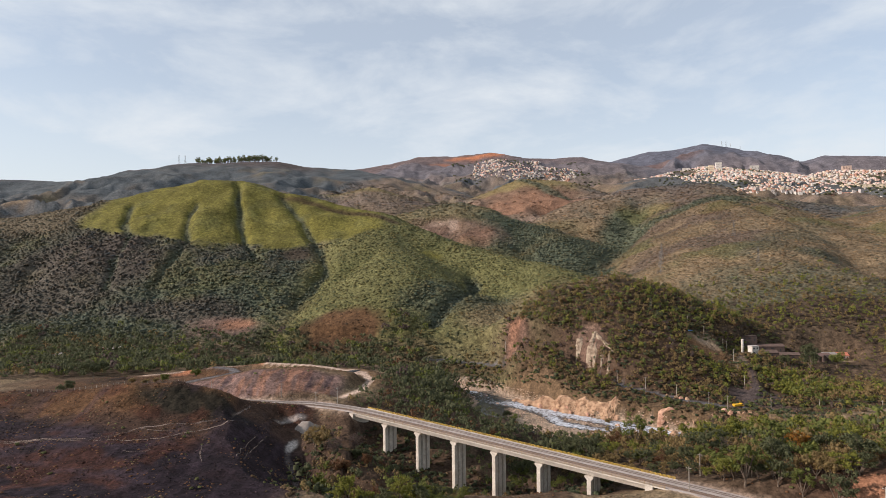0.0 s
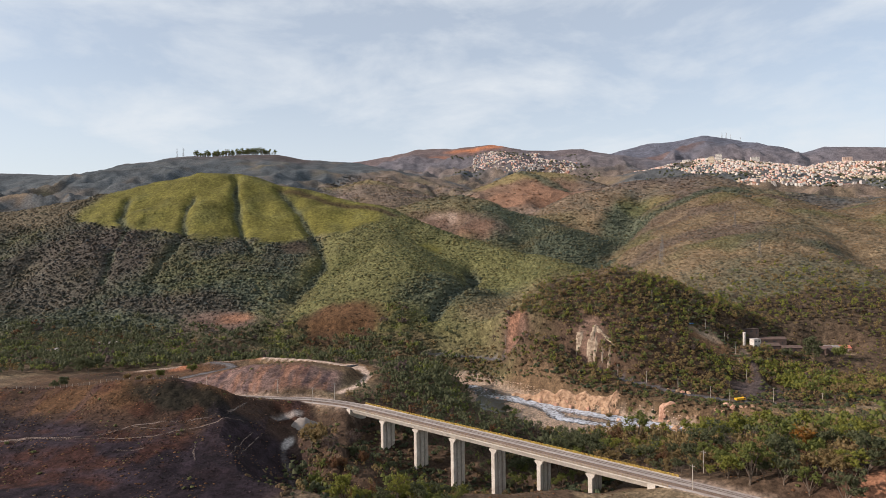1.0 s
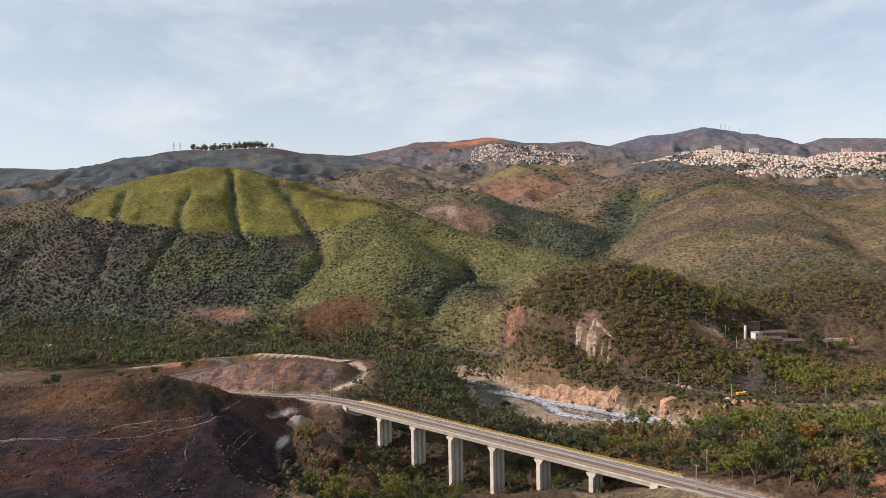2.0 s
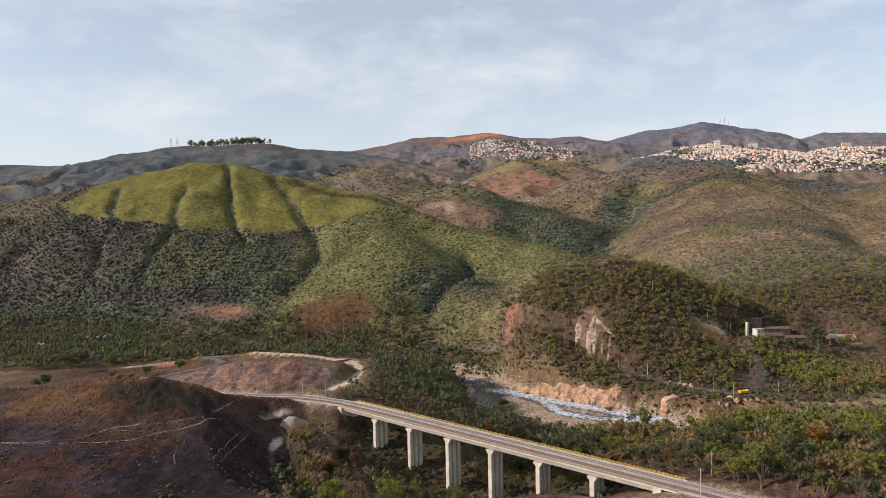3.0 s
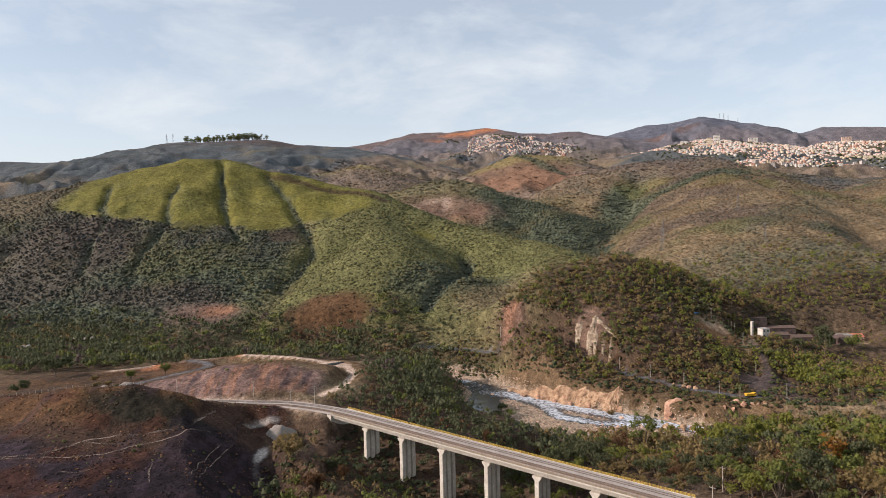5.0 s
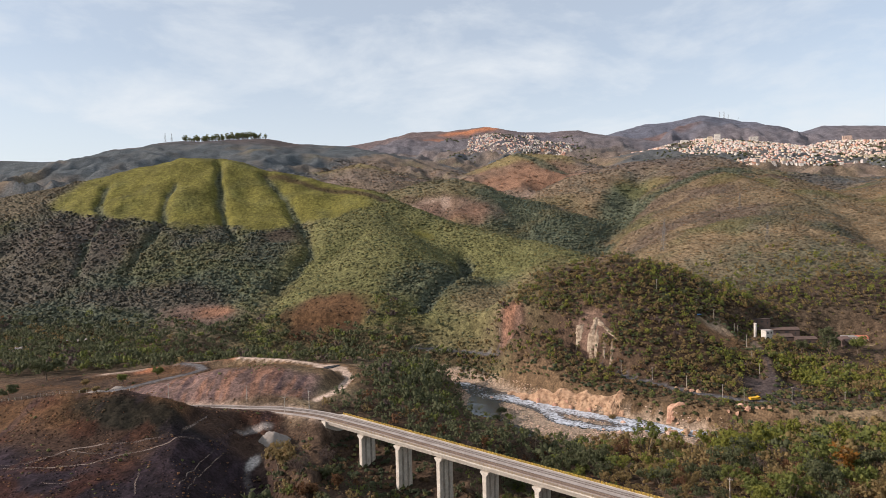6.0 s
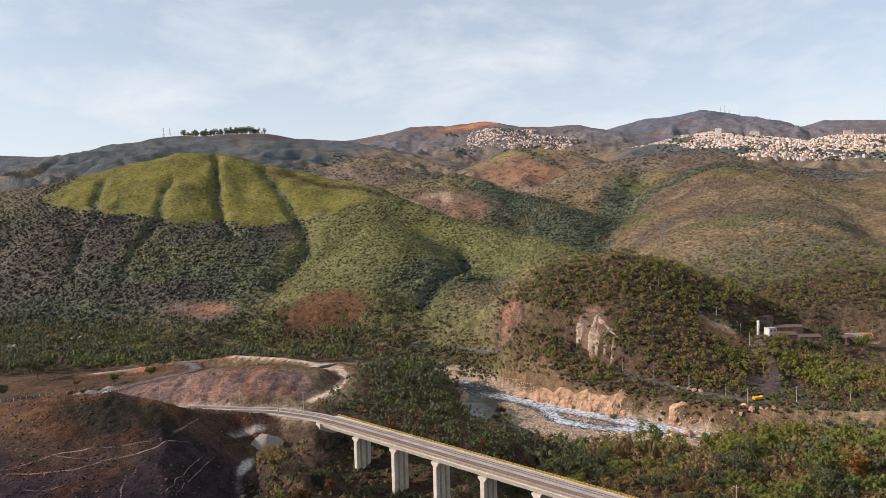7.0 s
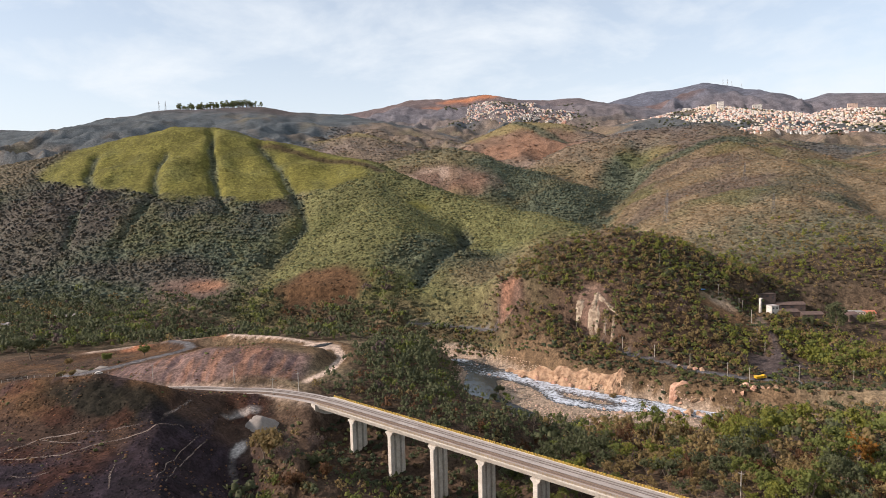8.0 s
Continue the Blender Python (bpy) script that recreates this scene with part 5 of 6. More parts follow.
    d = along(x, y, RIVER)[0]
    ok = beyond_river(x, y) & (d > 33 + 6 * smooth(50, 62, x) * smooth(142, 134, x) - 11 * smooth(140, 165, x) + 4 * smooth(152, 158, x) * smooth(218, 212, x)) & (rng.uniform(size=x.shape) < 0.9 * smooth(-0.35, 0.05, fbm(x, y, 18, 4, 98)) * np.where(np.hypot((x - 70) / 11, (y - 572) / 20) < 1, 0.12, np.where(np.hypot((x - 132) / 17, (y - 541) / 15) < 1, 0.15, 1.0)))
    for line, width, kind in ROADS.values():
        ok &= along(x, y, line)[0] > width + 1
    x, y = x[ok], y[ok]
    z, size, kind = graded_land(x, y), rng.uniform(1.4, 4.8, x.shape), rng.uniform(size=x.shape)
    for k, m in (("scrub_olive", kind < 0.4), ("scrub_green", (kind >= 0.4) & (kind < 0.68)), ("scrub_dark", kind >= 0.68)):
        fields[k] += list(zip(x[m], y[m], z[m], size[m], size[m] * 0.75, rng.uniform(0, 6.28, m.sum()), *own_tint(k, m.sum())))
    # thicket in the hollow under the bridge
    x, y = scattered(rng, -70, 90, 225, 385, 3.0)
    z = graded_land(x, y)
    ok = (z < 27) & (rng.uniform(size=x.shape) < 0.95 * smooth(-0.45, -0.05, fbm(x, y, 16, 4, 99))) & (along(x, y, RAIL)[0] < 16) & (x > -60)
    x, y, z = x[ok], y[ok], z[ok]
    size, kind = rng.uniform(1.5, 4.0, x.shape), rng.uniform(size=x.shape)
    for k, m in (("scrub_olive", kind < 0.35), ("scrub_green", (kind >= 0.35) & (kind < 0.5)), ("scrub_dark", kind >= 0.5)):
        fields[k] += list(zip(x[m], y[m], z[m], size[m], size[m] * 0.7, rng.uniform(0, 6.28, m.sum()), *own_tint(k, m.sum())))
    # bushes on the slope between the dry hill and the stream
    x, y = scattered(rng, -96, -40, 230, 345, 2.5)
    ok = (rng.uniform(size=x.shape) < 0.9 * smooth(-0.35, 0.05, fbm(x, y, 14, 4, 94)) * smooth(-86, -66, x)) & (np.hypot(x + 83, y - 324) > 8) & (along(x, y, RAIL)[0] > 9)
    x, y = x[ok], y[ok]
    z, size, kind = graded_land(x, y), rng.uniform(1.0, 3.4, x.shape), rng.uniform(size=x.shape)
    for k, m in (("scrub_olive", kind < 0.45), ("scrub_green", (kind >= 0.45) & (kind < 0.75)), ("scrub_dark", kind >= 0.75)):
        fields[k] += list(zip(x[m], y[m], z[m], size[m], size[m] * 0.7, rng.uniform(0, 6.28, m.sum()), *own_tint(k, m.sum())))
    words = {"scrub_olive": "dry olive scrub on the hillsides", "scrub_green": "green bushes on the hillsides", "scrub_dark": "dark thicket in the folds of the hills", "scrub_grass": "yellow-green tall grass on the hill top", "tussock": "dry reddish grass tussocks on the near hill"}
    lows = [low_tuft(rng) for _ in range(10)]
    for k in fields:
        if fields[k]:
            small, large = [p for p in fields[k] if p[3] < 1.7 or (p[1] > 500 and p[3] < 2.4)], [p for p in fields[k] if p[3] >= 1.7 and (p[1] <= 500 or p[3] >= 2.4)]
            for shapes, places in ((temps, small), ([bush(rng) for _ in range(8)], large)):
                if places:
                    tagged(new(k, joined(k, shapes, places, SCRUB[k])), words[k].replace("hillsides", "banks and near slopes"), "scrub", kind="stuff")
        if far[k]:
            tagged(new(k, joined(k, lows, far[k], SCRUB[k], True)), words[k], "scrub", kind="stuff")


plant_scrub()


def ground_z(x, y):
    return float(graded_land(np.array([x]), np.array([y]))[0])


# ---- stones ----
STONE = surface("river_stone", (0.44, 0.325, 0.235), (0.30, 0.215, 0.155), 1.5, 0.25, 0.9, bump=0.4, depth=0.06, island=0.3)
CLIFF = surface("cliff_stone", (0.52, 0.335, 0.22), (0.25, 0.14, 0.09), 4.0, 0.5, 0.9, bump=0.8, depth=0.25, vary=0.2)
CLIFF_GREY = surface("grey_cliff_stone", (0.46, 0.36, 0.27), (0.14, 0.085, 0.06), 2.6, 0.5, 0.9, bump=0.8, depth=0.25, vary=0.2)


def rock_mesh(name, seed, material, rough=0.35, sub=2):
    """A split, angular stone of about 1 m."""
    rng = np.random.default_rng(seed)
    bm = bmesh.new()
    bmesh.ops.create_icosphere(bm, subdivisions=sub, radius=0.5)
    cuts = [(Vector(rng.normal(size=3)).normalized(), rng.uniform(0.16, 0.36)) for _ in range(15)]
    for v in bm.verts:
        for n, d in cuts:
            over = v.co.dot(n) - d
            if over > 0:
                v.co -= n * over
        v.co += Vector(rng.normal(size=3)) * 0.03 * rough
    bmesh.ops.scale(bm, vec=(1.35, 1.35, 1.35), verts=bm.verts)
    me = bpy.data.meshes.new(name)
    bm.to_mesh(me)
    bm.free()
    me.materials.append(material)
    return me


def lay_stones():
    rng = np.random.default_rng(31)
    temps = [clump(rng, 0.5, 0.42, 0.42, 2, 5) for _ in range(10)]
    x, y = scattered(rng, -10, 190, 395, 590, 1.25)
    d = along(x, y, RIVER)[0]
    z = graded_land(x, y)
    ok = (d < 40) & (z < 9) & (rng.uniform(size=x.shape) < 0.35 + 0.5 * smooth(-0.1, 0.3, fbm(x, y, 16, 3, 97)))
    ok &= (z > 0.1) | (rng.uniform(size=x.shape) < 0.10)
    x, y, z = x[ok], y[ok], z[ok]
    s = rng.uniform(0.5, 1.0, x.shape) ** 2 * 1.9
    tagged(new("river_stones", joined("river_stones", temps, list(zip(x, y, z, s, s * 0.8, rng.uniform(0, 6.28, x.shape))), STONE)), "pale rounded stones on the river bars and banks", "stones", kind="stuff")
    protos = [rock_mesh("boulder", 40 + k, STONE) for k in range(4)]
    spots = [(120, 424, 4.5), (136, 428, 3.4), (150, 420, 5.0), (100, 420, 3.0), (84, 424, 2.6), (70, 440, 2.4), (96, 462, 3.0), (128, 446, 3.2), (60, 470, 2.6), (45, 512, 3.2), (38, 540, 3.6), (52, 505, 2.8), (160, 424, 4.2), (168, 418, 5.2), (112, 434, 3.0), (26, 535, 2.5), (140, 436, 2.4)]
    for k, (bx, by, s) in enumerate(spots):
        ob = new("boulder", protos[k % 4])
        ob.matrix_basis = pose(bx, by, max(land_at(bx, by), -0.4) + 0.12 * s, 0, 0, 47 * k) @ Matrix.Diagonal((s * 1.2, s, s * 0.75, 1))
        tagged(ob, "large pale boulder lying in the river bed", "boulder", group="boulders in the river bed")
    crags = [rock_mesh("rock_outcrop", 60 + k, CLIFF, 1.0, 3) for k in range(4)]
    k = 0
    for x0, y0, x1, y1, n, s0, s1 in ((66, 508, 132, 458, 14, 2.5, 5), (158, 437, 178, 430, 5, 2.5, 5), (190, 424, 214, 418, 6, 2, 4), (176, 468, 186, 463, 4, 3, 5), (150, 424, 166, 420, 4, 3, 6)):
        for i in range(n):
            u = (i + rng.uniform(-.3, .3)) / max(1, n - 1)
            px, py = x0 + (x1 - x0) * u + rng.normal() * 1.0, y0 + (y1 - y0) * u + rng.normal() * 1.2
            s = rng.uniform(s0, s1)
            ob = new("rock_outcrop", crags[k % 4])
            ob.matrix_basis = pose(px, py, max(0.5, ground_z(px, py)) + 0.1 * s, rng.uniform(-15, 15), rng.uniform(-15, 15), rng.uniform(0, 360)) @ Matrix.Diagonal((s * 1.15, s * 0.9, s * rng.uniform(0.7, 1.0), 1))
            tagged(ob, "fallen orange rock at the foot of the river bank", "rock", group="fallen rocks along the river")
            k += 1


def rock_face(line, back, low, label, seed, over=0.8, material=None):
    """A broken, ledged rock wall along a bank: it leans back from its foot to the ground above."""
    rng = np.random.default_rng(seed)
    P = np.array(resample(line, 0.7))
    way = np.gradient(P[:, :2], axis=0)
    way /= np.linalg.norm(way, axis=1)[:, None]
    out = np.stack([way[:, 1], -way[:, 0]], 1)
    n, rows = len(P), 15
    run = np.arange(n) * 0.7
    ends = smooth(0, 5, run) * smooth(0, 5, run[-1] - run)
    top_x, top_y = P[:, 0] - out[:, 0] * back, P[:, 1] - out[:, 1] * back
    top = graded_land(top_x, top_y) + over * ends + 3.2 * fbm(run, run * 0, 9, 4, seed) * ends
    vs = []
    for r in range(rows):
        v = r / (rows - 1)
        step = 0.55 * v + 0.45 * np.round(v * 4 + 0.8 * fbm(run, run * 0 + 3, 9, 2, seed + 1)) / 4
        z = low + (top - low) * v
        d = 2.6 * fbm(run, z * 0.5, 7, 4, seed + 2) + 1.3 * np.abs(fbm(run, z * 0.5, 6, 4, seed + 3)) - 0.9 + rng.uniform(-0.4, 0.4, n)
        off = (1 - np.clip(step, 0, 1)) * back + d * ends * (0.3 + 0.7 * math.sin(math.pi * min(1, v + 0.1)))
        if r == rows - 1:
            off, z = off - 1.5, z - 0.6
        vs.append(np.stack([top_x + out[:, 0] * off, top_y + out[:, 1] * off, z], 1))
    fs = [(r * n + i, r * n + i + 1, (r + 1) * n + i + 1, (r + 1) * n + i) for r in range(rows - 1) for i in range(n - 1)]
    return tagged(new("cliff", mesh_of("cliff", np.concatenate(vs), fs, material or CLIFF)), label, "rock", group="rocky river banks")


def crag():
    """Pale ribs of rock that stand out of the wooded slope."""
    x, y = np.meshgrid(np.arange(98, 152, 0.7), np.arange(500, 566, 0.7))
    wx, wy = x + 1.8 * fbm(x, y, 9, 4, 201), y + 1.8 * fbm(x, y, 9, 4, 202)
    up = np.full(x.shape, -1.6)
    for line, tall, wide in CRAG_RIBS:
        up = np.maximum(up, -1.6 + tall * np.exp(-(along(wx, wy, line)[0] / wide) ** 2))
    up = up + (1.5 * fbm(x, y, 4.5, 4, 203) + 1.0 * np.abs(fbm(x * 1.3, y * 0.6, 5, 3, 204)) - 0.2) * smooth(-1.6, -0.6, up)
    z = graded_land(x.ravel(), y.ravel()).reshape(x.shape) + up
    a, b = x.shape
    fs = [(i * b + j, i * b + j + 1, (i + 1) * b + j + 1, (i + 1) * b + j) for i in range(a - 1) for j in range(b - 1) if up[i:i + 2, j:j + 2].max() > -1.0]
    used = sorted({q for f in fs for q in f})
    at = {q: i for i, q in enumerate(used)}
    V = np.stack([x.ravel(), y.ravel(), z.ravel()], 1)[used]
    tagged(new("rock_crag", mesh_of("rock_crag", V, [tuple(at[q] for q in f) for f in fs], CLIFF_GREY)), "pale grey and ochre rock ribs cropping out of the wooded slope", "rock")


CRAG_RIBS = [([(108, 522, 0), (116, 535, 0), (123, 541, 0)], 2.7, 2.0), ([(119, 514, 0), (127, 527, 0), (136, 540, 0)], 2.8, 2.3), ([(136, 540, 0), (141, 530, 0), (148, 517, 0)], 2.6, 2.3), ([(126, 516, 0), (134, 531, 0)], 2.4, 1.5), ([(132, 513, 0), (140, 526, 0)], 2.4, 1.7), ([(139, 511, 0), (145, 519, 0)], 2.3, 1.6)]
lay_stones()
rock_face([(54, 519, 0), (66, 507, 0), (80, 494, 0), (94, 481, 0), (110, 470, 0), (123, 460, 0), (135, 456, 0)], 8.0, -0.8, "sunlit orange rock face above the rapids", 211, 2.4)
rock_face([(155, 438, 0), (163, 434, 0), (170, 431, 0), (178, 430, 0)], 6.5, 1.0, "short sunlit orange rock face below the road", 222, 0.5)
rock_face([(181, 427, 0), (191, 422, 0), (203, 418, 0), (214, 417, 0)], 6.5, 1.0, "long low pale rock face below the road", 233, 1.0)
crag()

# ---- poles, cables, fences ----
INSULATOR = surface("insulator", (0.30, 0.24, 0.20), (0.24, 0.19, 0.16), 0.5, 0.1, 0.4)
CABLE = surface("cable", (0.05, 0.05, 0.05), (0.04, 0.04, 0.04), 1.0, 0.2, 0.6, bump=0)


def utility_pole(x, y, h, turn=0.0, arm=1.9, label="slim grey concrete utility pole with a crossarm", z=None):
    z = ground_z(x, y) if z is None else z
    t = thing("utility_pole", label, "pole", pose(x, y, z, 0, 0, turn), group="utility poles of the valley")
    part("shaft", Shape().tube([(0, 0, -0.8), (0, 0, h * 0.5), (0, 0, h)], [0.21, 0.17, 0.13], 8), WOOD_GREY, t)
    if arm:
        part("crossarm", Shape().box(-arm / 2, -0.14, h - 0.75, arm / 2, -0.02, h - 0.6, 0.02), WOOD_GREY, t)
        for u in (-0.45, 0.0, 0.45):
            part("insulator", Shape().tube([(u * arm, -0.08, h - 0.6), (u * arm, -0.08, h - 0.42), (u * arm, -0.08, h - 0.34)], [0.05, 0.08, 0.03], 6), INSULATOR, t)
    return Vector((x, y, z + h - 0.4))


def cable(a, b, sag):
    pts = [a.lerp(b, u) - Vector((0, 0, 4 * sag * u * (1 - u))) for u in np.linspace(0, 1, 13)]
    tagged(part("power_cable", Shape().tube(pts, 0.035, 4), CABLE), "thin dark power cable between poles", "cable", group="power cables")


rail_poles = [utility_pole(-152, 390, 9, 5), utility_pole(-105, 384.5, 9, 10), utility_pole(-79, 367.0, 9, 20), utility_pole(-66.8, 371.8, 10, 30, z=38.0), utility_pole(106.8, 251.4, 10.5, -40, z=35.5),
              utility_pole(94.5, 232.6, 10, -40), utility_pole(150.5, 205.0, 9, -40)]
road_poles = [utility_pole(*q) for q in ((60, 585, 9, 60), (100, 553, 9, 50), (136, 517, 10, 45), (145, 503, 10, 45), (163, 486, 10, 40), (182, 470, 10, 35), (198, 449, 10.5, 20), (206, 436, 10, 10), (234, 429.5, 12, 5), (269, 430, 11, 5), (310, 424, 11, 5))]
yard_poles = [utility_pole(*q) for q in ((247, 493, 9, 60), (251, 512, 9, 60), (256, 530, 10, 60), (240, 553, 9.5, 30), (257, 552, 11, 30), (262, 556, 11, 30), (228, 560, 9, 10), (196, 566, 9, 10))]
for a, b in zip(rail_poles[:3], rail_poles[1:3]):
    cable(a, b, 1.0)
for a, b in zip(road_poles, road_poles[1:]):
    cable(a, b, 0.8)
for a, b in zip([road_poles[8]] + yard_poles[:3], yard_poles[:4]):
    cable(a, b, 1.6)
cable(yard_poles[3], yard_poles[4], 0.8)


def fence():
    line = resample([(-232, 331, 0), (-217, 333, 0), (-203, 334, 0), (-188, 333, 0), (-171, 332, 0), (-156, 334, 0), (-146, 336, 0)], 3.2)
    t = thing("post_fence", "old fence of pale posts and wires along the dry hill", "fence")
    post = Shape().box(-0.09, -0.09, -0.4, 0.09, 0.09, 1.5, 0.03).mesh("fence_post", WOOD_GREY)
    tops = []
    for i, (x, y, _) in enumerate(line):
        z = ground_z(x, y)
        part("fence_post", post, None, t, at=pose(x, y, z, 3 * math.sin(7 * i), 3 * math.cos(5 * i), 20 * i))
        tops.append((x, y, z))
    for h in (0.6, 1.3):
        part("wire", Shape().tube([(x, y, z + h) for x, y, z in tops], 0.025, 4), CABLE, t)


fence()


def lattice_pylon(x, y, h, turn=0.0, label="tall steel lattice pylon on the hillside", z=None):
    t = thing("power_pylon", label, "pylon", pose(x, y, (ground_z(x, y) if z is None else z) - 0.5, 0, 0, turn), group="power pylons on the hills")
    b, a, m = h * 0.09, h * 0.016, h * 0.008
    corners = [(-1, -1), (1, -1), (1, 1), (-1, 1)]
    for cx, cy in corners:
        part("leg", Shape().tube([(cx * b, cy * b, 0), (cx * b * 0.4, cy * b * 0.4, h * 0.55), (cx * a, cy * a, h)], m * 0.55, 4), STEEL_GREY, t)
    for k in range(4):
        (ax, ay), (bx, by) = corners[k], corners[(k + 1) % 4]
        zs = [0, 0.2, 0.38, 0.55, 0.7, 0.85]
        for z0, z1 in zip(zs, zs[1:]):
            w0, w1 = (b + (b * 0.4 - b) * min(1, q / 0.55) if q <= 0.55 else b * 0.4 + (a - b * 0.4) * (q - 0.55) / 0.45 for q in (z0, z1))
            part("brace", Shape().tube([(ax * w0, ay * w0, z0 * h), (bx * w1, by * w1, z1 * h)], m * 0.3, 3), STEEL_GREY, t)
            part("brace", Shape().tube([(bx * w0, by * w0, z0 * h), (ax * w1, ay * w1, z1 * h)], m * 0.3, 3), STEEL_GREY, t)
    for q, w in ((0.72, 0.16), (0.83, 0.14), (0.94, 0.11)):
        part("arm", Shape().tube([(-w * h, 0, q * h), (0, 0, (q + 0.03) * h), (w * h, 0, q * h)], m * 0.5, 4), STEEL_GREY, t)


STEEL_GREY = surface("galvanised_steel", (0.20, 0.19, 0.18), (0.15, 0.145, 0.14), 2.0, 0.3, 0.5, 0.5, bump=0)
for q in ((290, 800, 30, 30), (306, 838, 30, 30), (392, 745, 24, 30), (440, 905, 26, 30)):
    lattice_pylon(*q)
for q in ((-1225, 2790, 42, 60), (-1196, 2790, 42, 60)):
    lattice_pylon(*q)
for q in ((1990, 4255, 40), (2015, 4244, 46), (2040, 4233, 34), (2095, 4205, 28)):
    lattice_pylon(*q, label="radio mast on the far mountain top")


# ---- buildings ----
PLASTER = {
    "white": surface("white_plaster", (0.62, 0.58, 0.53), (0.47, 0.43, 0.38), 4.0, 0.6, 0.9, vary=0.12),
    "cream": surface("cream_plaster", (0.62, 0.52, 0.38), (0.52, 0.43, 0.31), 4.0, 0.6, 0.9, vary=0.15),
    "brick": surface("bare_brick", (0.45, 0.25, 0.17), (0.36, 0.20, 0.14), 3.0, 0.4, 0.95, vary=0.2),
    "grey": surface("grey_render", (0.42, 0.38, 0.35), (0.34, 0.31, 0.28), 4.0, 0.6, 0.95, vary=0.2),
    "pink": surface("faded_pink_plaster", (0.58, 0.41, 0.34), (0.50, 0.36, 0.30), 4.0, 0.6, 0.9, vary=0.15),
}
DARK_GLASS = surface("dark_opening", (0.03, 0.03, 0.035), (0.05, 0.045, 0.045), 1.0, 0.3, 0.3, bump=0)
ROOF_GREY = surface("fibre_cement_roof", (0.34, 0.31, 0.29), (0.24, 0.21, 0.19), 3.0, 0.4, 0.95, vary=0.2)
ROOF_RED = surface("clay_tile_roof", (0.42, 0.17, 0.09), (0.32, 0.13, 0.08), 2.0, 0.3, 0.95, vary=0.2)
ROOF_RUST = surface("rusty_sheet_roof", (0.13, 0.085, 0.07), (0.085, 0.06, 0.05), 3.0, 0.4, 0.9, vary=0.2)
WALL_RUST = surface("rusty_sheet_wall", (0.11, 0.075, 0.062), (0.075, 0.055, 0.048), 2.0, 0.3, 0.9)
TANK_BLUE = surface("blue_tank", (0.10, 0.22, 0.42), (0.08, 0.18, 0.34), 2.0, 0.3, 0.5, bump=0)


def gable(x0, y0, x1, y1, z, rise, over=0.4, thick=0.2):
    """A pitched roof, its ridge along x."""
    s, ym = Shape(), (y0 + y1) / 2
    x0, x1, y0, y1 = x0 - over, x1 + over, y0 - over, y1 + over
    ring = [(y0, z - 0.1), (ym, z + rise), (y1, z - 0.1), (y1, z - 0.1 + thick), (ym, z + rise + thick), (y0, z - 0.1 + thick)]
    vs = [(x0, y, h) for y, h in ring] + [(x1, y, h) for y, h in ring]
    return s.add(vs, [(0, 1, 4, 5), (1, 2, 3, 4), (6, 11, 10, 7), (7, 10, 9, 8), (0, 6, 7, 1), (1, 7, 8, 2), (2, 8, 9, 3), (3, 9, 10, 4), (4, 10, 11, 5), (5, 11, 6, 0)])


def house(name, label, m, w, d, h, wall, roof, rise=0.0, windows=3, storeys=1, tank=False, category="house", group="", sink=2.0, door=True):
    """A house whose front looks along -y: wall, roof, each window with its sill, a door, perhaps a water tank."""
    t = thing(name, label, category, m, group)
    s = Shape().box(-w / 2, -d / 2, -sink, w / 2, d / 2, h)
    if rise:
        s.add([(-w / 2, -d / 2, h), (-w / 2, d / 2, h), (-w / 2, 0, h + rise * 0.98), (w / 2, -d / 2, h), (w / 2, d / 2, h), (w / 2, 0, h + rise * 0.98)], [(0, 1, 2), (3, 5, 4), (0, 2, 5, 3), (1, 4, 5, 2)])
    part("wall", s, wall, t)
    if rise:
        part("roof", gable(-w / 2, -d / 2, w / 2, d / 2, h, rise), roof, t)
    else:
        part("roof", Shape().box(-w / 2 - 0.25, -d / 2 - 0.25, h, w / 2 + 0.25, d / 2 + 0.25, h + 0.25), roof, t)
    for k in range(storeys):
        for i in range(windows):
            x = (i + 0.5) / windows * w - w / 2
            if door and k == 0 and i == windows - 1:
                part("door", Shape().box(x - 0.5, -d / 2 - 0.04, 0.0, x + 0.5, -d / 2 + 0.05, 2.1), DARK_GLASS, t)
                continue
            z = k * h / storeys + h / storeys * 0.36
            part("window", Shape().box(x - w / windows * 0.22, -d / 2 - 0.04, z, x + w / windows * 0.22, -d / 2 + 0.05, z + h / storeys * 0.36), DARK_GLASS, t)
    if tank:
        part("water_tank", Shape().tube([(w * 0.2, d * 0.1, h + 0.25), (w * 0.2, d * 0.1, h + 1.5), (w * 0.2, d * 0.1, h + 1.8)], [0.9, 1.0, 0.5], 8), TANK_BLUE, t)
    return t


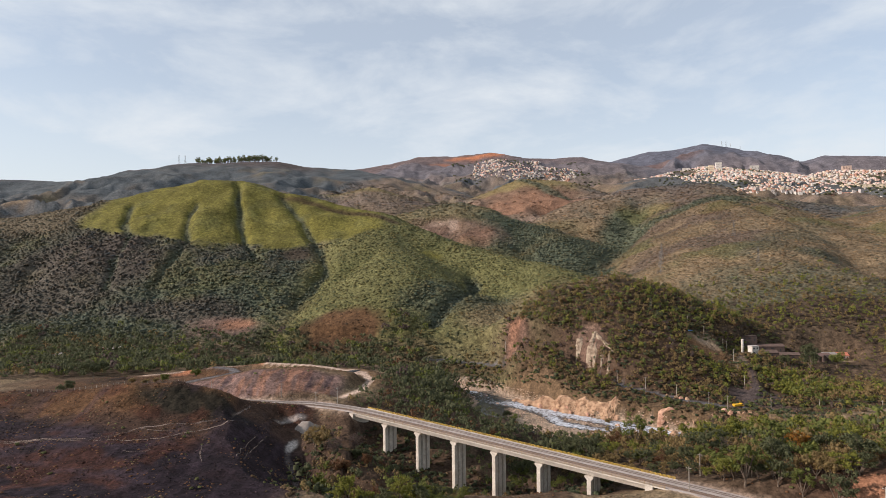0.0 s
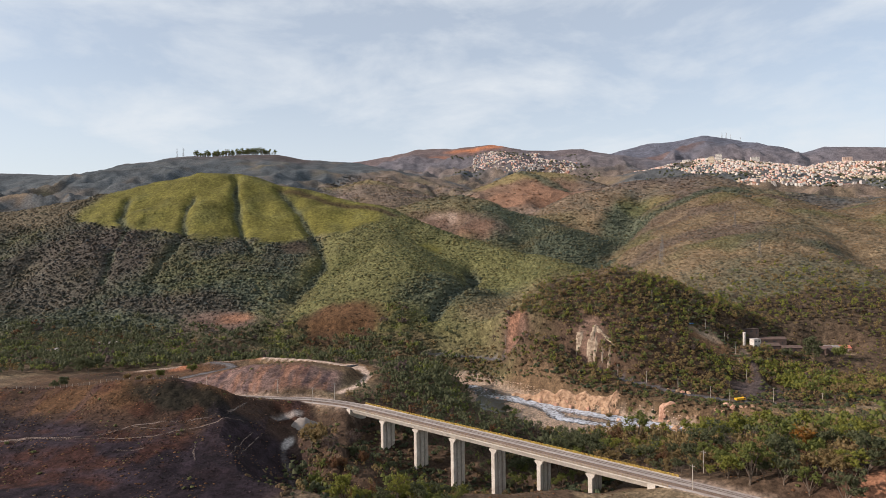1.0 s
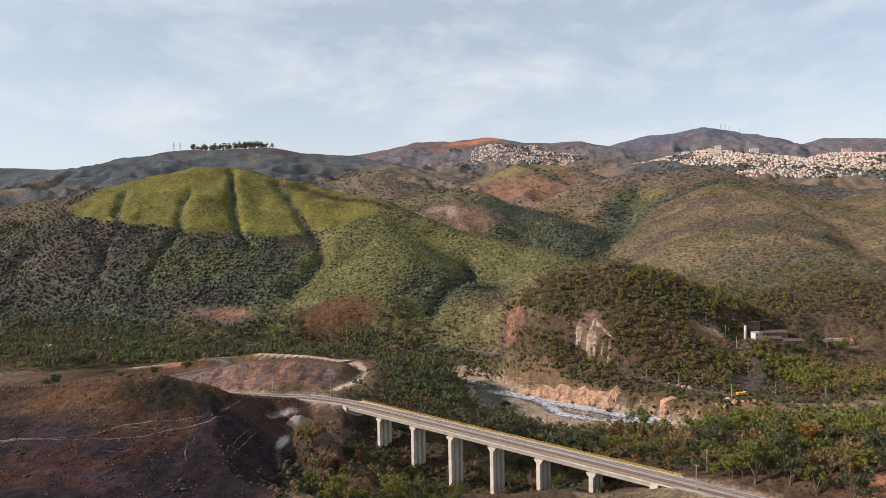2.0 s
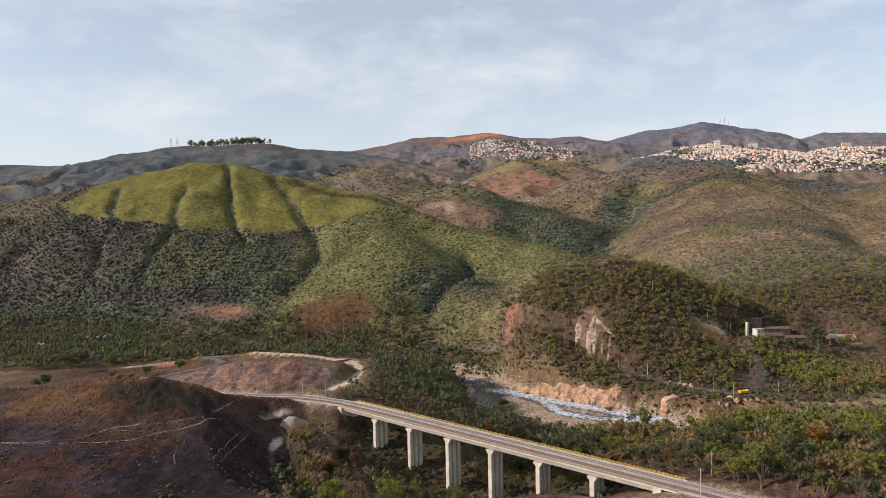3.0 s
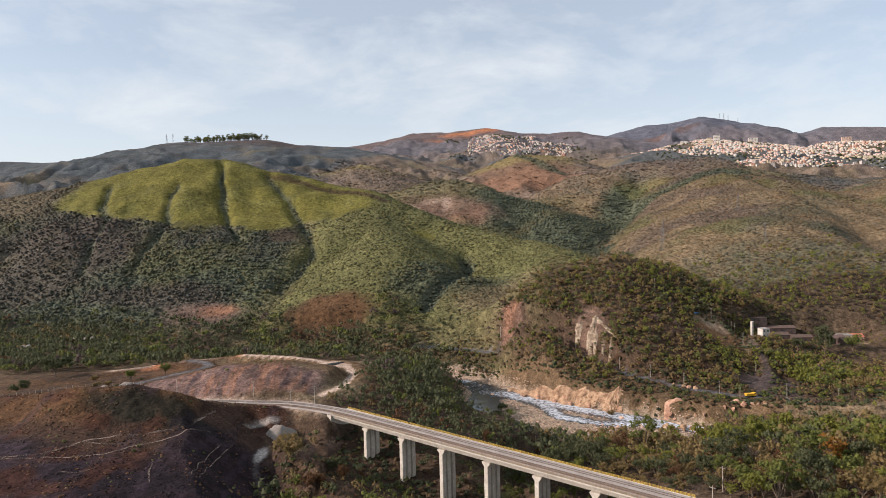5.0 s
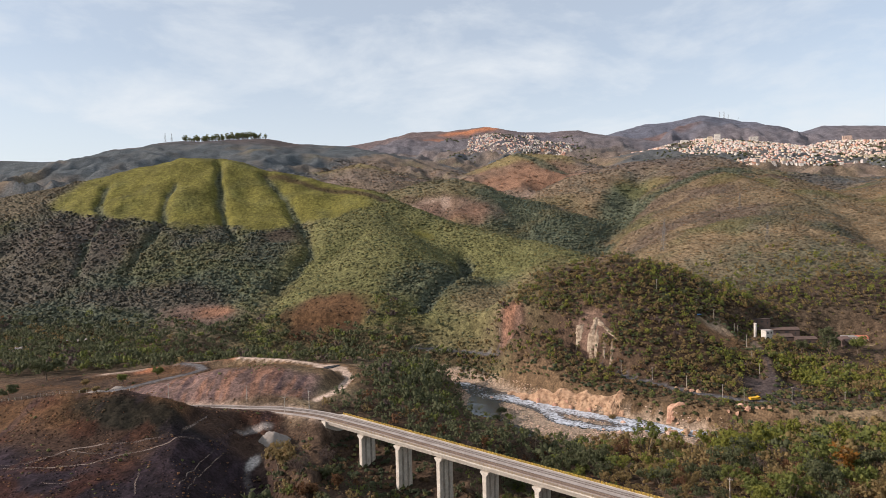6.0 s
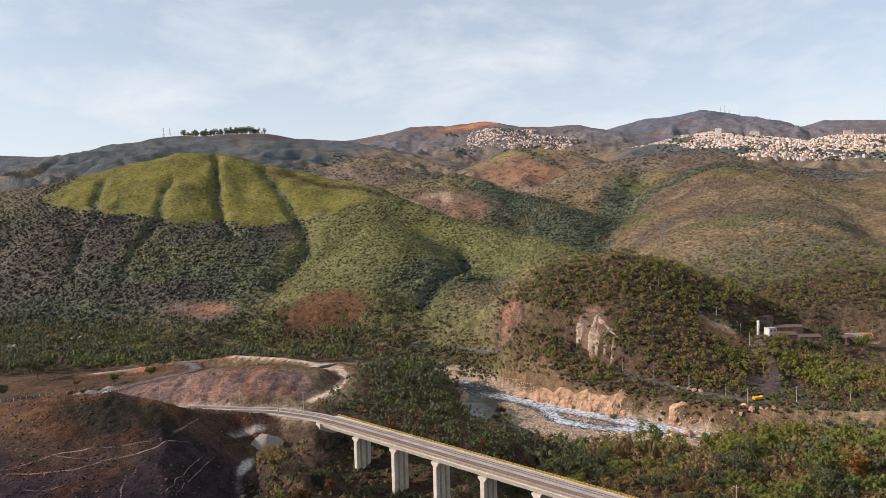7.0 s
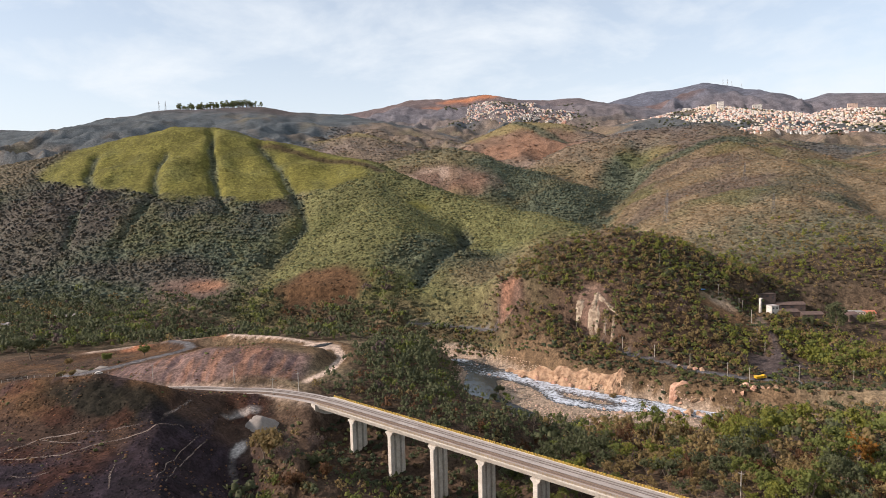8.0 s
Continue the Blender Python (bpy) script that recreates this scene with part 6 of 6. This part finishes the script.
def near_buildings():
    m = pose(284, 550, 32.6, 0, 0, 12)
    house("white_house", "small white plastered block house beside the tower", m, 7, 6, 8, PLASTER["white"], ROOF_GREY, windows=2, storeys=2, sink=4)
    t = thing("white_tower", "tall white cylindrical tank tower at the old works", "tower", pose(276, 554, 32.6))
    part("shaft", Shape().tube([(0, 0, -3), (0, 0, 6), (0, 0, 13)], [1.25, 1.2, 1.2], 16), PLASTER["white"], t, smooth_shade=True)
    part("cap", Shape().tube([(0, 0, 13), (0, 0, 13.3), (0, 0, 13.8)], [1.4, 1.4, 0.4], 16), CONCRETE, t)
    part("ladder", Shape().box(-0.25, -1.34, 0, 0.25, -1.2, 13), STEEL_GREY, t)
    for x, y, w, d, h, rise, turn in ((306, 566, 15, 9, 5.0, 2.0, -4), (322, 560, 17, 9, 4.5, 1.8, -4), (312, 580, 30, 9, 4.2, 1.8, -4), (350, 556, 13, 12, 6, 2.0, 2), (351, 545, 9, 8, 4.5, 1.8, 2)):
        house("factory_shed", "old rust-brown sheet-metal factory shed among trees", pose(x, y, ground_z(x, y) + 0.2, 0, 0, turn), w, d, h, WALL_RUST, ROOF_RUST, rise, windows=4, category="shed", group="sheds of the old works", sink=5)
    house("cream_house", "cream house with a row of windows", pose(366, 568, ground_z(366, 568) + 0.2, 0, 0, -6), 12, 8, 5.5, PLASTER["cream"], ROOF_GREY, 0, windows=5, storeys=2, sink=5)
    house("tiled_house", "low house with a red clay tile roof", pose(379, 571, ground_z(379, 571) + 0.2, 0, 0, -6), 9, 8, 3.4, PLASTER["pink"], ROOF_RED, 2.2, windows=3, sink=5)
    house("works_building", "dark rust-brown low building of the works", pose(290, 580, ground_z(290, 580), 0, 0, 0), 24, 5, 4.5, WALL_RUST, ROOF_RUST, 0, windows=5, category="building", sink=5)
    # valley to the left
    house("long_farmhouse", "long low farm building with a pale sheet roof", pose(-352, 640, ground_z(-352, 640) + 0.5, 0, 0, 8), 26, 8, 4.2, WALL_RUST, ROOF_GREY, 1.6, windows=6, sink=3)
    house("white_cottage", "small white cottage among valley trees", pose(-100, 560, ground_z(-100, 560) + 3, 0, 0, -20), 9, 6, 4, PLASTER["white"], ROOF_GREY, 1.4, windows=3, sink=5)
    house("white_cottage", "small white cottage among valley trees", pose(-395, 610, ground_z(-395, 610) + 1, 0, 0, 10), 10, 6, 3.5, PLASTER["white"], ROOF_GREY, 1.4, windows=3, sink=4)
    wall = thing("retaining_wall", "low white concrete wall beside the road", "wall", pose(252, 428.5, ground_z(252, 428.5), 0, 0, -8))
    part("panel", Shape().box(-7, -0.15, -0.5, 7, 0.15, 1.3, 0.03), PLASTER["white"], wall)
    part("coping", Shape().box(-7.1, -0.22, 1.3, 7.1, 0.22, 1.45), CONCRETE, wall)


near_buildings()


# ---- the towns on the far hills ----
def town_places(rng, region, n):
    """Places for houses; region gives how built-up a place is."""
    out = []
    while len(out) < n:
        x0, x1, y0, y1 = region[0]
        x, y = rng.uniform(x0, x1, 4000), rng.uniform(y0, y1, 4000)
        w = region[1](x, y)
        ok = rng.uniform(size=x.shape) < w
        out += list(zip(x[ok], y[ok]))
    return out[:n]


def right_town(x, y):
    q = x / y
    top = 3010 + 20 * fbm(x, y, 300, 3, 55)
    low = np.interp(q, [0.29, 0.38, 0.44, 0.52, 0.76], [2980, 2860, 2350, 2150, 2120])
    green = fbm(x, y, 170, 4, 57)
    return ((q > 0.30) & (q < 0.80) & (y < top) & (y > low)) * np.where(green > 0.22, 0.08, 0.9)


def mid_town(x, y):
    e = np.hypot((x - 440) / 330, (y - 3420) / 300) + 0.35 * fbm(x, y, 160, 4, 58)
    return (e < 0.95) * np.where(fbm(x, y, 120, 4, 59) > 0.2, 0.1, 0.9)


def build_towns():
    rng = np.random.default_rng(51)
    protos = []
    kinds = [("white", ROOF_GREY), ("cream", ROOF_GREY), ("brick", ROOF_GREY), ("pink", ROOF_RED), ("white", ROOF_RED), ("grey", ROOF_GREY)]
    names = {"white": "white plastered", "cream": "cream plastered", "brick": "bare red brick", "pink": "faded pink", "grey": "grey rendered"}
    for k, (tone, roof) in enumerate(kinds):
        protos.append(house("hillside_house", "small %s house on the crowded far hillside" % names[tone], pose(0, -2100 - 40 * k, -300), 11 + k % 3 * 2, 9 + k % 2 * 2, 6.5 + (k % 3) * 2.0, PLASTER[tone], roof, 1.5 if roof is ROOF_RED else 0,
                            windows=2, storeys=2, tank=k % 2 == 0, group="houses of the hillside towns", sink=6))
    temps = {}
    for tone in PLASTER:
        ts = []
        for k in range(5):
            w, d, h = rng.uniform(0.8, 1.3), rng.uniform(0.7, 1.2), rng.uniform(0.5, 1.1)
            s = Shape().box(-w / 2, -d / 2, -0.6, w / 2, d / 2, h)
            if k % 2:
                s.box(-w / 2, -d / 2, h, 0.1 * w, d / 2, h * 1.45)
            me = s.mesh("t", BARK)
            me.calc_loop_triangles()
            ts.append((np.array([v.co[:] for v in me.vertices]), [tuple(t.vertices) for t in me.loop_triangles]))
            bpy.data.meshes.remove(me)
        temps[tone] = ts
    joint = {tone: [] for tone in PLASTER}
    roofs = []
    tones = list(PLASTER)
    weights = np.array([0.36, 0.18, 0.13, 0.10, 0.23])
    for region, n in ((((850, 2450, 2100, 3040), right_town), 3900), (((60, 820, 3050, 3760), mid_town), 1250)):
        spots = np.array(sorted(town_places(rng, region, n), key=lambda p: p[1]))
        heights = graded_land(spots[:, 0], spots[:, 1])
        for i, (x, y, z) in enumerate(zip(spots[:, 0], spots[:, 1], heights)):
            turn = rng.uniform(-35, 35)
            if i < 140:
                p = protos[rng.integers(0, 6)]
                s = rng.uniform(0.6, 0.95)
                copy_thing(p, pose(x, y, z, 0, 0, turn) @ Matrix.Diagonal((s, s, s, 1)))
            else:
                tone = tones[rng.choice(5, p=weights)]
                s = rng.uniform(4.2, 8.2)
                joint[tone].append((x, y, z, s, s * rng.uniform(0.6, 0.95), radians(turn)))
    for tone, places in joint.items():
        tagged(new("town_houses", joined("town_houses", temps[tone], places, PLASTER[tone])), "crowded %s houses covering the far hillside" % names[tone], "houses", kind="stuff")
    for p in protos:
        for o in list(p.children_recursive) + [p]:
            bpy.data.objects.remove(o)
    # larger blocks that stand out
    for x, y, w, h, tone in ((1330, 2880, 26, 30, "white"), (1240, 2760, 20, 32, "cream"), (1330, 3010, 90, 12, "white"), (1560, 2990, 40, 26, "white"), (2000, 2960, 40, 24, "pink"), (1500, 2420, 16, 20, "white"), (1720, 2380, 120, 9, "cream"), (1215, 2980, 36, 12, "white")):
        house("apartment_block", "plain multi-storey %s block above the crowded town" % names[tone], pose(x, y, ground_z(x, y), 0, 0, -15), w, 14, h, PLASTER[tone], ROOF_GREY, windows=6, storeys=4, category="building", group="large blocks in the town", sink=8, door=False)
    # trees between the houses
    x, y = scattered(rng, 850, 2450, 2080, 3040, 24)
    ok = (fbm(x, y, 170, 4, 57) > 0.12) & (x / y > 0.3) & (x / y < 0.8)
    x2, y2 = scattered(rng, 60, 860, 3080, 3780, 26)
    ok2 = fbm(x2, y2, 120, 4, 59) > 0.05
    x, y = np.concatenate([x[ok], x2[ok2]]), np.concatenate([y[ok], y2[ok2]])
    z = graded_land(x, y)
    s = rng.uniform(8, 15, x.shape)
    ts = [clump(rng, 0.5, 0.5, 0.4, 2, 5) for _ in range(6)]
    tagged(new("town_trees", joined("town_trees", ts, list(zip(x, y, z + 3, s, s * 0.8, rng.uniform(0, 6.28, x.shape))), LEAVES["dark"])), "dark trees between the houses of the far towns", "trees", kind="stuff")


build_towns()


# ---- trees along the far ridge ----
def ridge_trees():
    rng = np.random.default_rng(61)
    protos = []
    for k, (h, w) in enumerate(((24, 13), (28, 15), (20, 14))):
        t = thing("ridge_tree", "tall dark eucalyptus tree on the far ridge", "tree", group="trees along the far ridge")
        trunk, crown = tree_meshes("ridge_tree", "green", h, w, 26, 5, low=0.22, blob_size=0.15, seed=80 + k)
        part("trunk", trunk, None, t)
        part("crown", crown, None, t)
        protos.append(t)
    xs = sorted(list(rng.uniform(-1180, -830, 150)) + [-1180, -1172, -1020, -1010, -1000, -812, -806, -800, -775])
    for i, x in enumerate(xs):
        y = 2895 + rng.uniform(-18, 18)
        s = rng.uniform(0.7, 1.3) * (0.5 if x > -780 else 1)
        m = pose(x, y, ground_z(x, y), 0, 0, rng.uniform(0, 360)) @ Matrix.Diagonal((s, s, s, 1))
        if i < 3:
            protos[i].matrix_basis = m
        else:
            copy_thing(protos[i % 3], m)


ridge_trees()


# ---- heaps, pool, pipes, vehicle ----
GRAVEL = surface("pale_gravel", (0.24, 0.21, 0.185), (0.185, 0.16, 0.14), 2.0, 0.25, 0.95, bump=0.6, depth=0.06)
PIPE = surface("black_pipe", (0.025, 0.025, 0.028), (0.04, 0.038, 0.036), 1.0, 0.2, 0.5, bump=0)
TRUCK_YELLOW = surface("yellow_truck_paint", (0.75, 0.42, 0.02), (0.66, 0.36, 0.03), 1.5, 0.3, 0.45, bump=0)
RUBBER = surface("tyre_rubber", (0.03, 0.03, 0.03), (0.04, 0.04, 0.04), 0.5, 0.1, 0.9)


def heap(name, label, x, y, r, h, material, seed, ratio=0.8):
    """A loose heap that spreads over the ground at its foot."""
    rng = np.random.default_rng(seed)
    px, py, up, fs, rings, sides = [x], [y], [h], [], 8, 24
    for i in range(1, rings + 1):
        u = i / rings
        for k in range(sides):
            a = k * 2 * math.pi / sides
            q = r * u * (1 + 0.14 * math.sin(2 * a + seed) + 0.08 * math.sin(5 * a + 2 * seed) + 0.05 * rng.normal() * u)
            px.append(x + q * math.cos(a))
            py.append(y + q * ratio * math.sin(a))
            up.append(h * (1 - u) ** 1.2 + 0.12 * (1 - u) * rng.random() + (0.08 if i < rings else -0.3))
    pz = graded_land(np.array(px), np.array(py)) + np.array(up)
    for k in range(sides):
        fs.append((0, 1 + k, 1 + (k + 1) % sides))
        for i in range(rings - 1):
            a, b = 1 + i * sides, 1 + (i + 1) * sides
            fs.append((a + k, b + k, b + (k + 1) % sides, a + (k + 1) % sides))
    return tagged(new(name, mesh_of(name, list(zip(px, py, pz)), fs, material, True)), label, "heap")


heap("gravel_heap", "pale grey gravel heap beside the railway bank", -78, 343, 8.5, 5.0, GRAVEL, 5)
heap("rubble_heap", "heap of pale rubble on dry grass", -214, 423, 6, 2.2, GRAVEL, 7)
heap("rubble_heap", "low heap of pale rubble on dry grass", -203, 428, 5, 1.6, GRAVEL, 9)


def pipe_stack():
    z = ground_z(-74, 466)
    for k in range(9):
        s = Shape().tube([(-4.5, 0, 0), (0, 0, 0), (4.5, 0, 0)], 0.35, 10)
        ob = part("steel_pipe", s, PIPE, at=pose(-76 + 0.9 * k, 464 + 0.35 * k, z + 0.36, 0, 0, 62 + 2 * math.sin(3 * k)))
        tagged(ob, "long black pipe lying on the dirt yard", "pipe", group="pipes on the dirt yard")


pipe_stack()


def yellow_truck(x, y, turn):
    t = thing("yellow_truck", "yellow tipper truck parked by the river road", "truck", pose(x, y, ground_z(x, y) + 0.05, 0, 0, turn))
    part("chassis", Shape().box(-3.6, -0.5, 0.75, 3.6, 0.5, 1.05), STEEL, t)
    cab = Shape().add([(2.0, -1.2, 1.0), (3.9, -1.2, 1.0), (3.9, -1.2, 2.0), (3.5, -1.2, 3.0), (2.0, -1.2, 3.0), (2.0, 1.2, 1.0), (3.9, 1.2, 1.0), (3.9, 1.2, 2.0), (3.5, 1.2, 3.0), (2.0, 1.2, 3.0)],
                      [(0, 1, 2, 3, 4), (9, 8, 7, 6, 5), (0, 5, 6, 1), (1, 6, 7, 2), (2, 7, 8, 3), (3, 8, 9, 4), (4, 9, 5, 0)])
    c = part("cab", cab, TRUCK_YELLOW, t)
    part("windscreen", Shape().add([(3.92, -1.05, 2.05), (3.92, 1.05, 2.05), (3.56, 1.05, 2.92), (3.56, -1.05, 2.92), (3.8, -1.05, 2.05), (3.8, 1.05, 2.05), (3.45, 1.05, 2.92), (3.45, -1.05, 2.92)],
         [(0, 1, 2, 3), (7, 6, 5, 4), (0, 4, 5, 1), (1, 5, 6, 2), (2, 6, 7, 3), (3, 7, 4, 0)]), DARK_GLASS, c)
    for sgn in (-1, 1):
        part("side_window", Shape().box(2.35, sgn * 1.21 - 0.02, 2.05, 3.4, sgn * 1.21 + 0.02, 2.75), DARK_GLASS, c)
    part("tipper_body", Shape().prism([(-3.6, -1.15), (1.8, -1.15), (1.8, 1.15), (-3.6, 1.15)], 1.1, 2.6, top=[(-3.9, -1.3), (1.85, -1.3), (1.85, 1.3), (-3.9, 1.3)]), TRUCK_YELLOW, t)
    for wx in (-2.6, -1.3, 2.9):
        for sgn in (-1, 1):
            w = part("wheel", Shape().tube([(wx, sgn * 0.85, 0.5), (wx, sgn * 1.0, 0.5), (wx, sgn * 1.2, 0.5)], [0.5, 0.52, 0.48], 14), RUBBER, t)
            part("rim", Shape().tube([(wx, sgn * 1.19, 0.5), (wx, sgn * 1.21, 0.5), (wx, sgn * 1.22, 0.5)], [0.28, 0.27, 0.2], 10), STEEL_GREY, w)


yellow_truck(218.5, 446.5, 12)


def parked_car(x, y, turn, paint, label):
    t = thing("parked_car", label, "car", pose(x, y, ground_z(x, y) + 0.03, 0, 0, turn))
    prof = [(-2.05, 0.35), (2.0, 0.35), (2.1, 0.7), (1.2, 0.92), (0.5, 1.42), (-1.1, 1.45), (-1.8, 0.95), (-2.1, 0.85)]
    n = len(prof)
    part("body", Shape().add([(a, -0.85, h) for a, h in prof] + [(a, 0.85, h) for a, h in prof], [tuple(range(n))[::-1], tuple(range(n, 2 * n))] + [(i, (i + 1) % n, n + (i + 1) % n, n + i) for i in range(n)]), paint, t)
    part("windscreen", Shape().box(0.5, -0.72, 0.98, 1.06, 0.72, 1.34), DARK_GLASS, t)
    for sgn in (-1, 1):
        part("side_window", Shape().box(-1.2, sgn * 0.85 - 0.02, 0.98, 0.45, sgn * 0.85 + 0.02, 1.34), DARK_GLASS, t)
        for wx in (-1.3, 1.3):
            part("wheel", Shape().tube([(wx, sgn * 0.62, 0.32), (wx, sgn * 0.75, 0.32), (wx, sgn * 0.88, 0.32)], [0.32, 0.33, 0.3], 12), RUBBER, t)


parked_car(227, 552, 20, TANK_BLUE, "blue vehicle parked on the dry hilltop")
parked_car(-196, 414, 30, PLASTER["white"], "white car parked beside the paved lane")

# single trees that stand apart
for x, y, kind, h, w, seed, label in ((-66, 306, "olive", 17, 15, 200, "wide olive-yellow tree standing above the stream"), (-277, 473, "dark", 18, 19, 201, "tall broad dark tree in the valley field"), (-262, 414, "dark", 9, 10, 202, "dark bushy tree beside the farm lane"),
                                      (-208, 446, "green", 8, 7, 203, "green tree on the dry field"), (-190, 458, "green", 9, 7, 204, "green tree on the dry field"), (-230, 440, "olive", 7, 6, 205, "small olive tree on the dry field"),
                                      (-56, 300, "grey", 9, 9, 230, "bare purple-grey tree above the stream"), (-61, 314, "grey", 8, 8, 231, "bare purple-grey tree above the stream"), (-50, 290, "brown", 7, 8, 232, "reddish brown tree above the stream"), (-58, 284, "bright", 7, 8, 233, "bright green tree above the stream"), (-44, 306, "dark", 8, 8, 234, "dark leafy tree beside the bridge"),
                                      (-48, 318, "grey", 10, 9, 206, "bare purple-grey tree beside the bridge"), (-40, 300, "brown", 7, 7, 207, "reddish brown tree below the bridge"), (328, 536, "dark", 19, 14, 208, "tall dark tree in front of the sheds"),
                                      (318, 520, "dark", 20, 13, 220, "tall dark tree in front of the sheds"), (346, 528, "green", 15, 12, 221, "broad green tree beside the works"), (300, 528, "dark", 12, 10, 222, "dark tree beside the works"), (48, 466, "dark", 6, 7, 209, "dark bush on the gravel bar"), (44, 458, "dark", 5, 6, 210, "dark bush on the gravel bar"), (52, 458, "green", 4, 5, 211, "green bush on the gravel bar"), (124, 455, "olive", 4, 5, 212, "olive bush on the gravel bar"),
                                      (-168, 336, "olive", 3.5, 5, 213, "pale bush on the dry hill crest"), (-160, 333, "olive", 3, 4.5, 214, "pale bush on the dry hill crest")):
    t = thing("lone_tree", label, "tree", pose(x, y, ground_z(x, y), 0, 0, seed * 37))
    trunk, crown = tree_meshes("lone_tree", kind, h, w, 90, 9, low=0.3 if h > 5 else 0.12, seed=seed, fill=kind != "grey", blob_size=0.10)
    part("trunk", trunk, None, t)
    part("crown", crown, None, t)
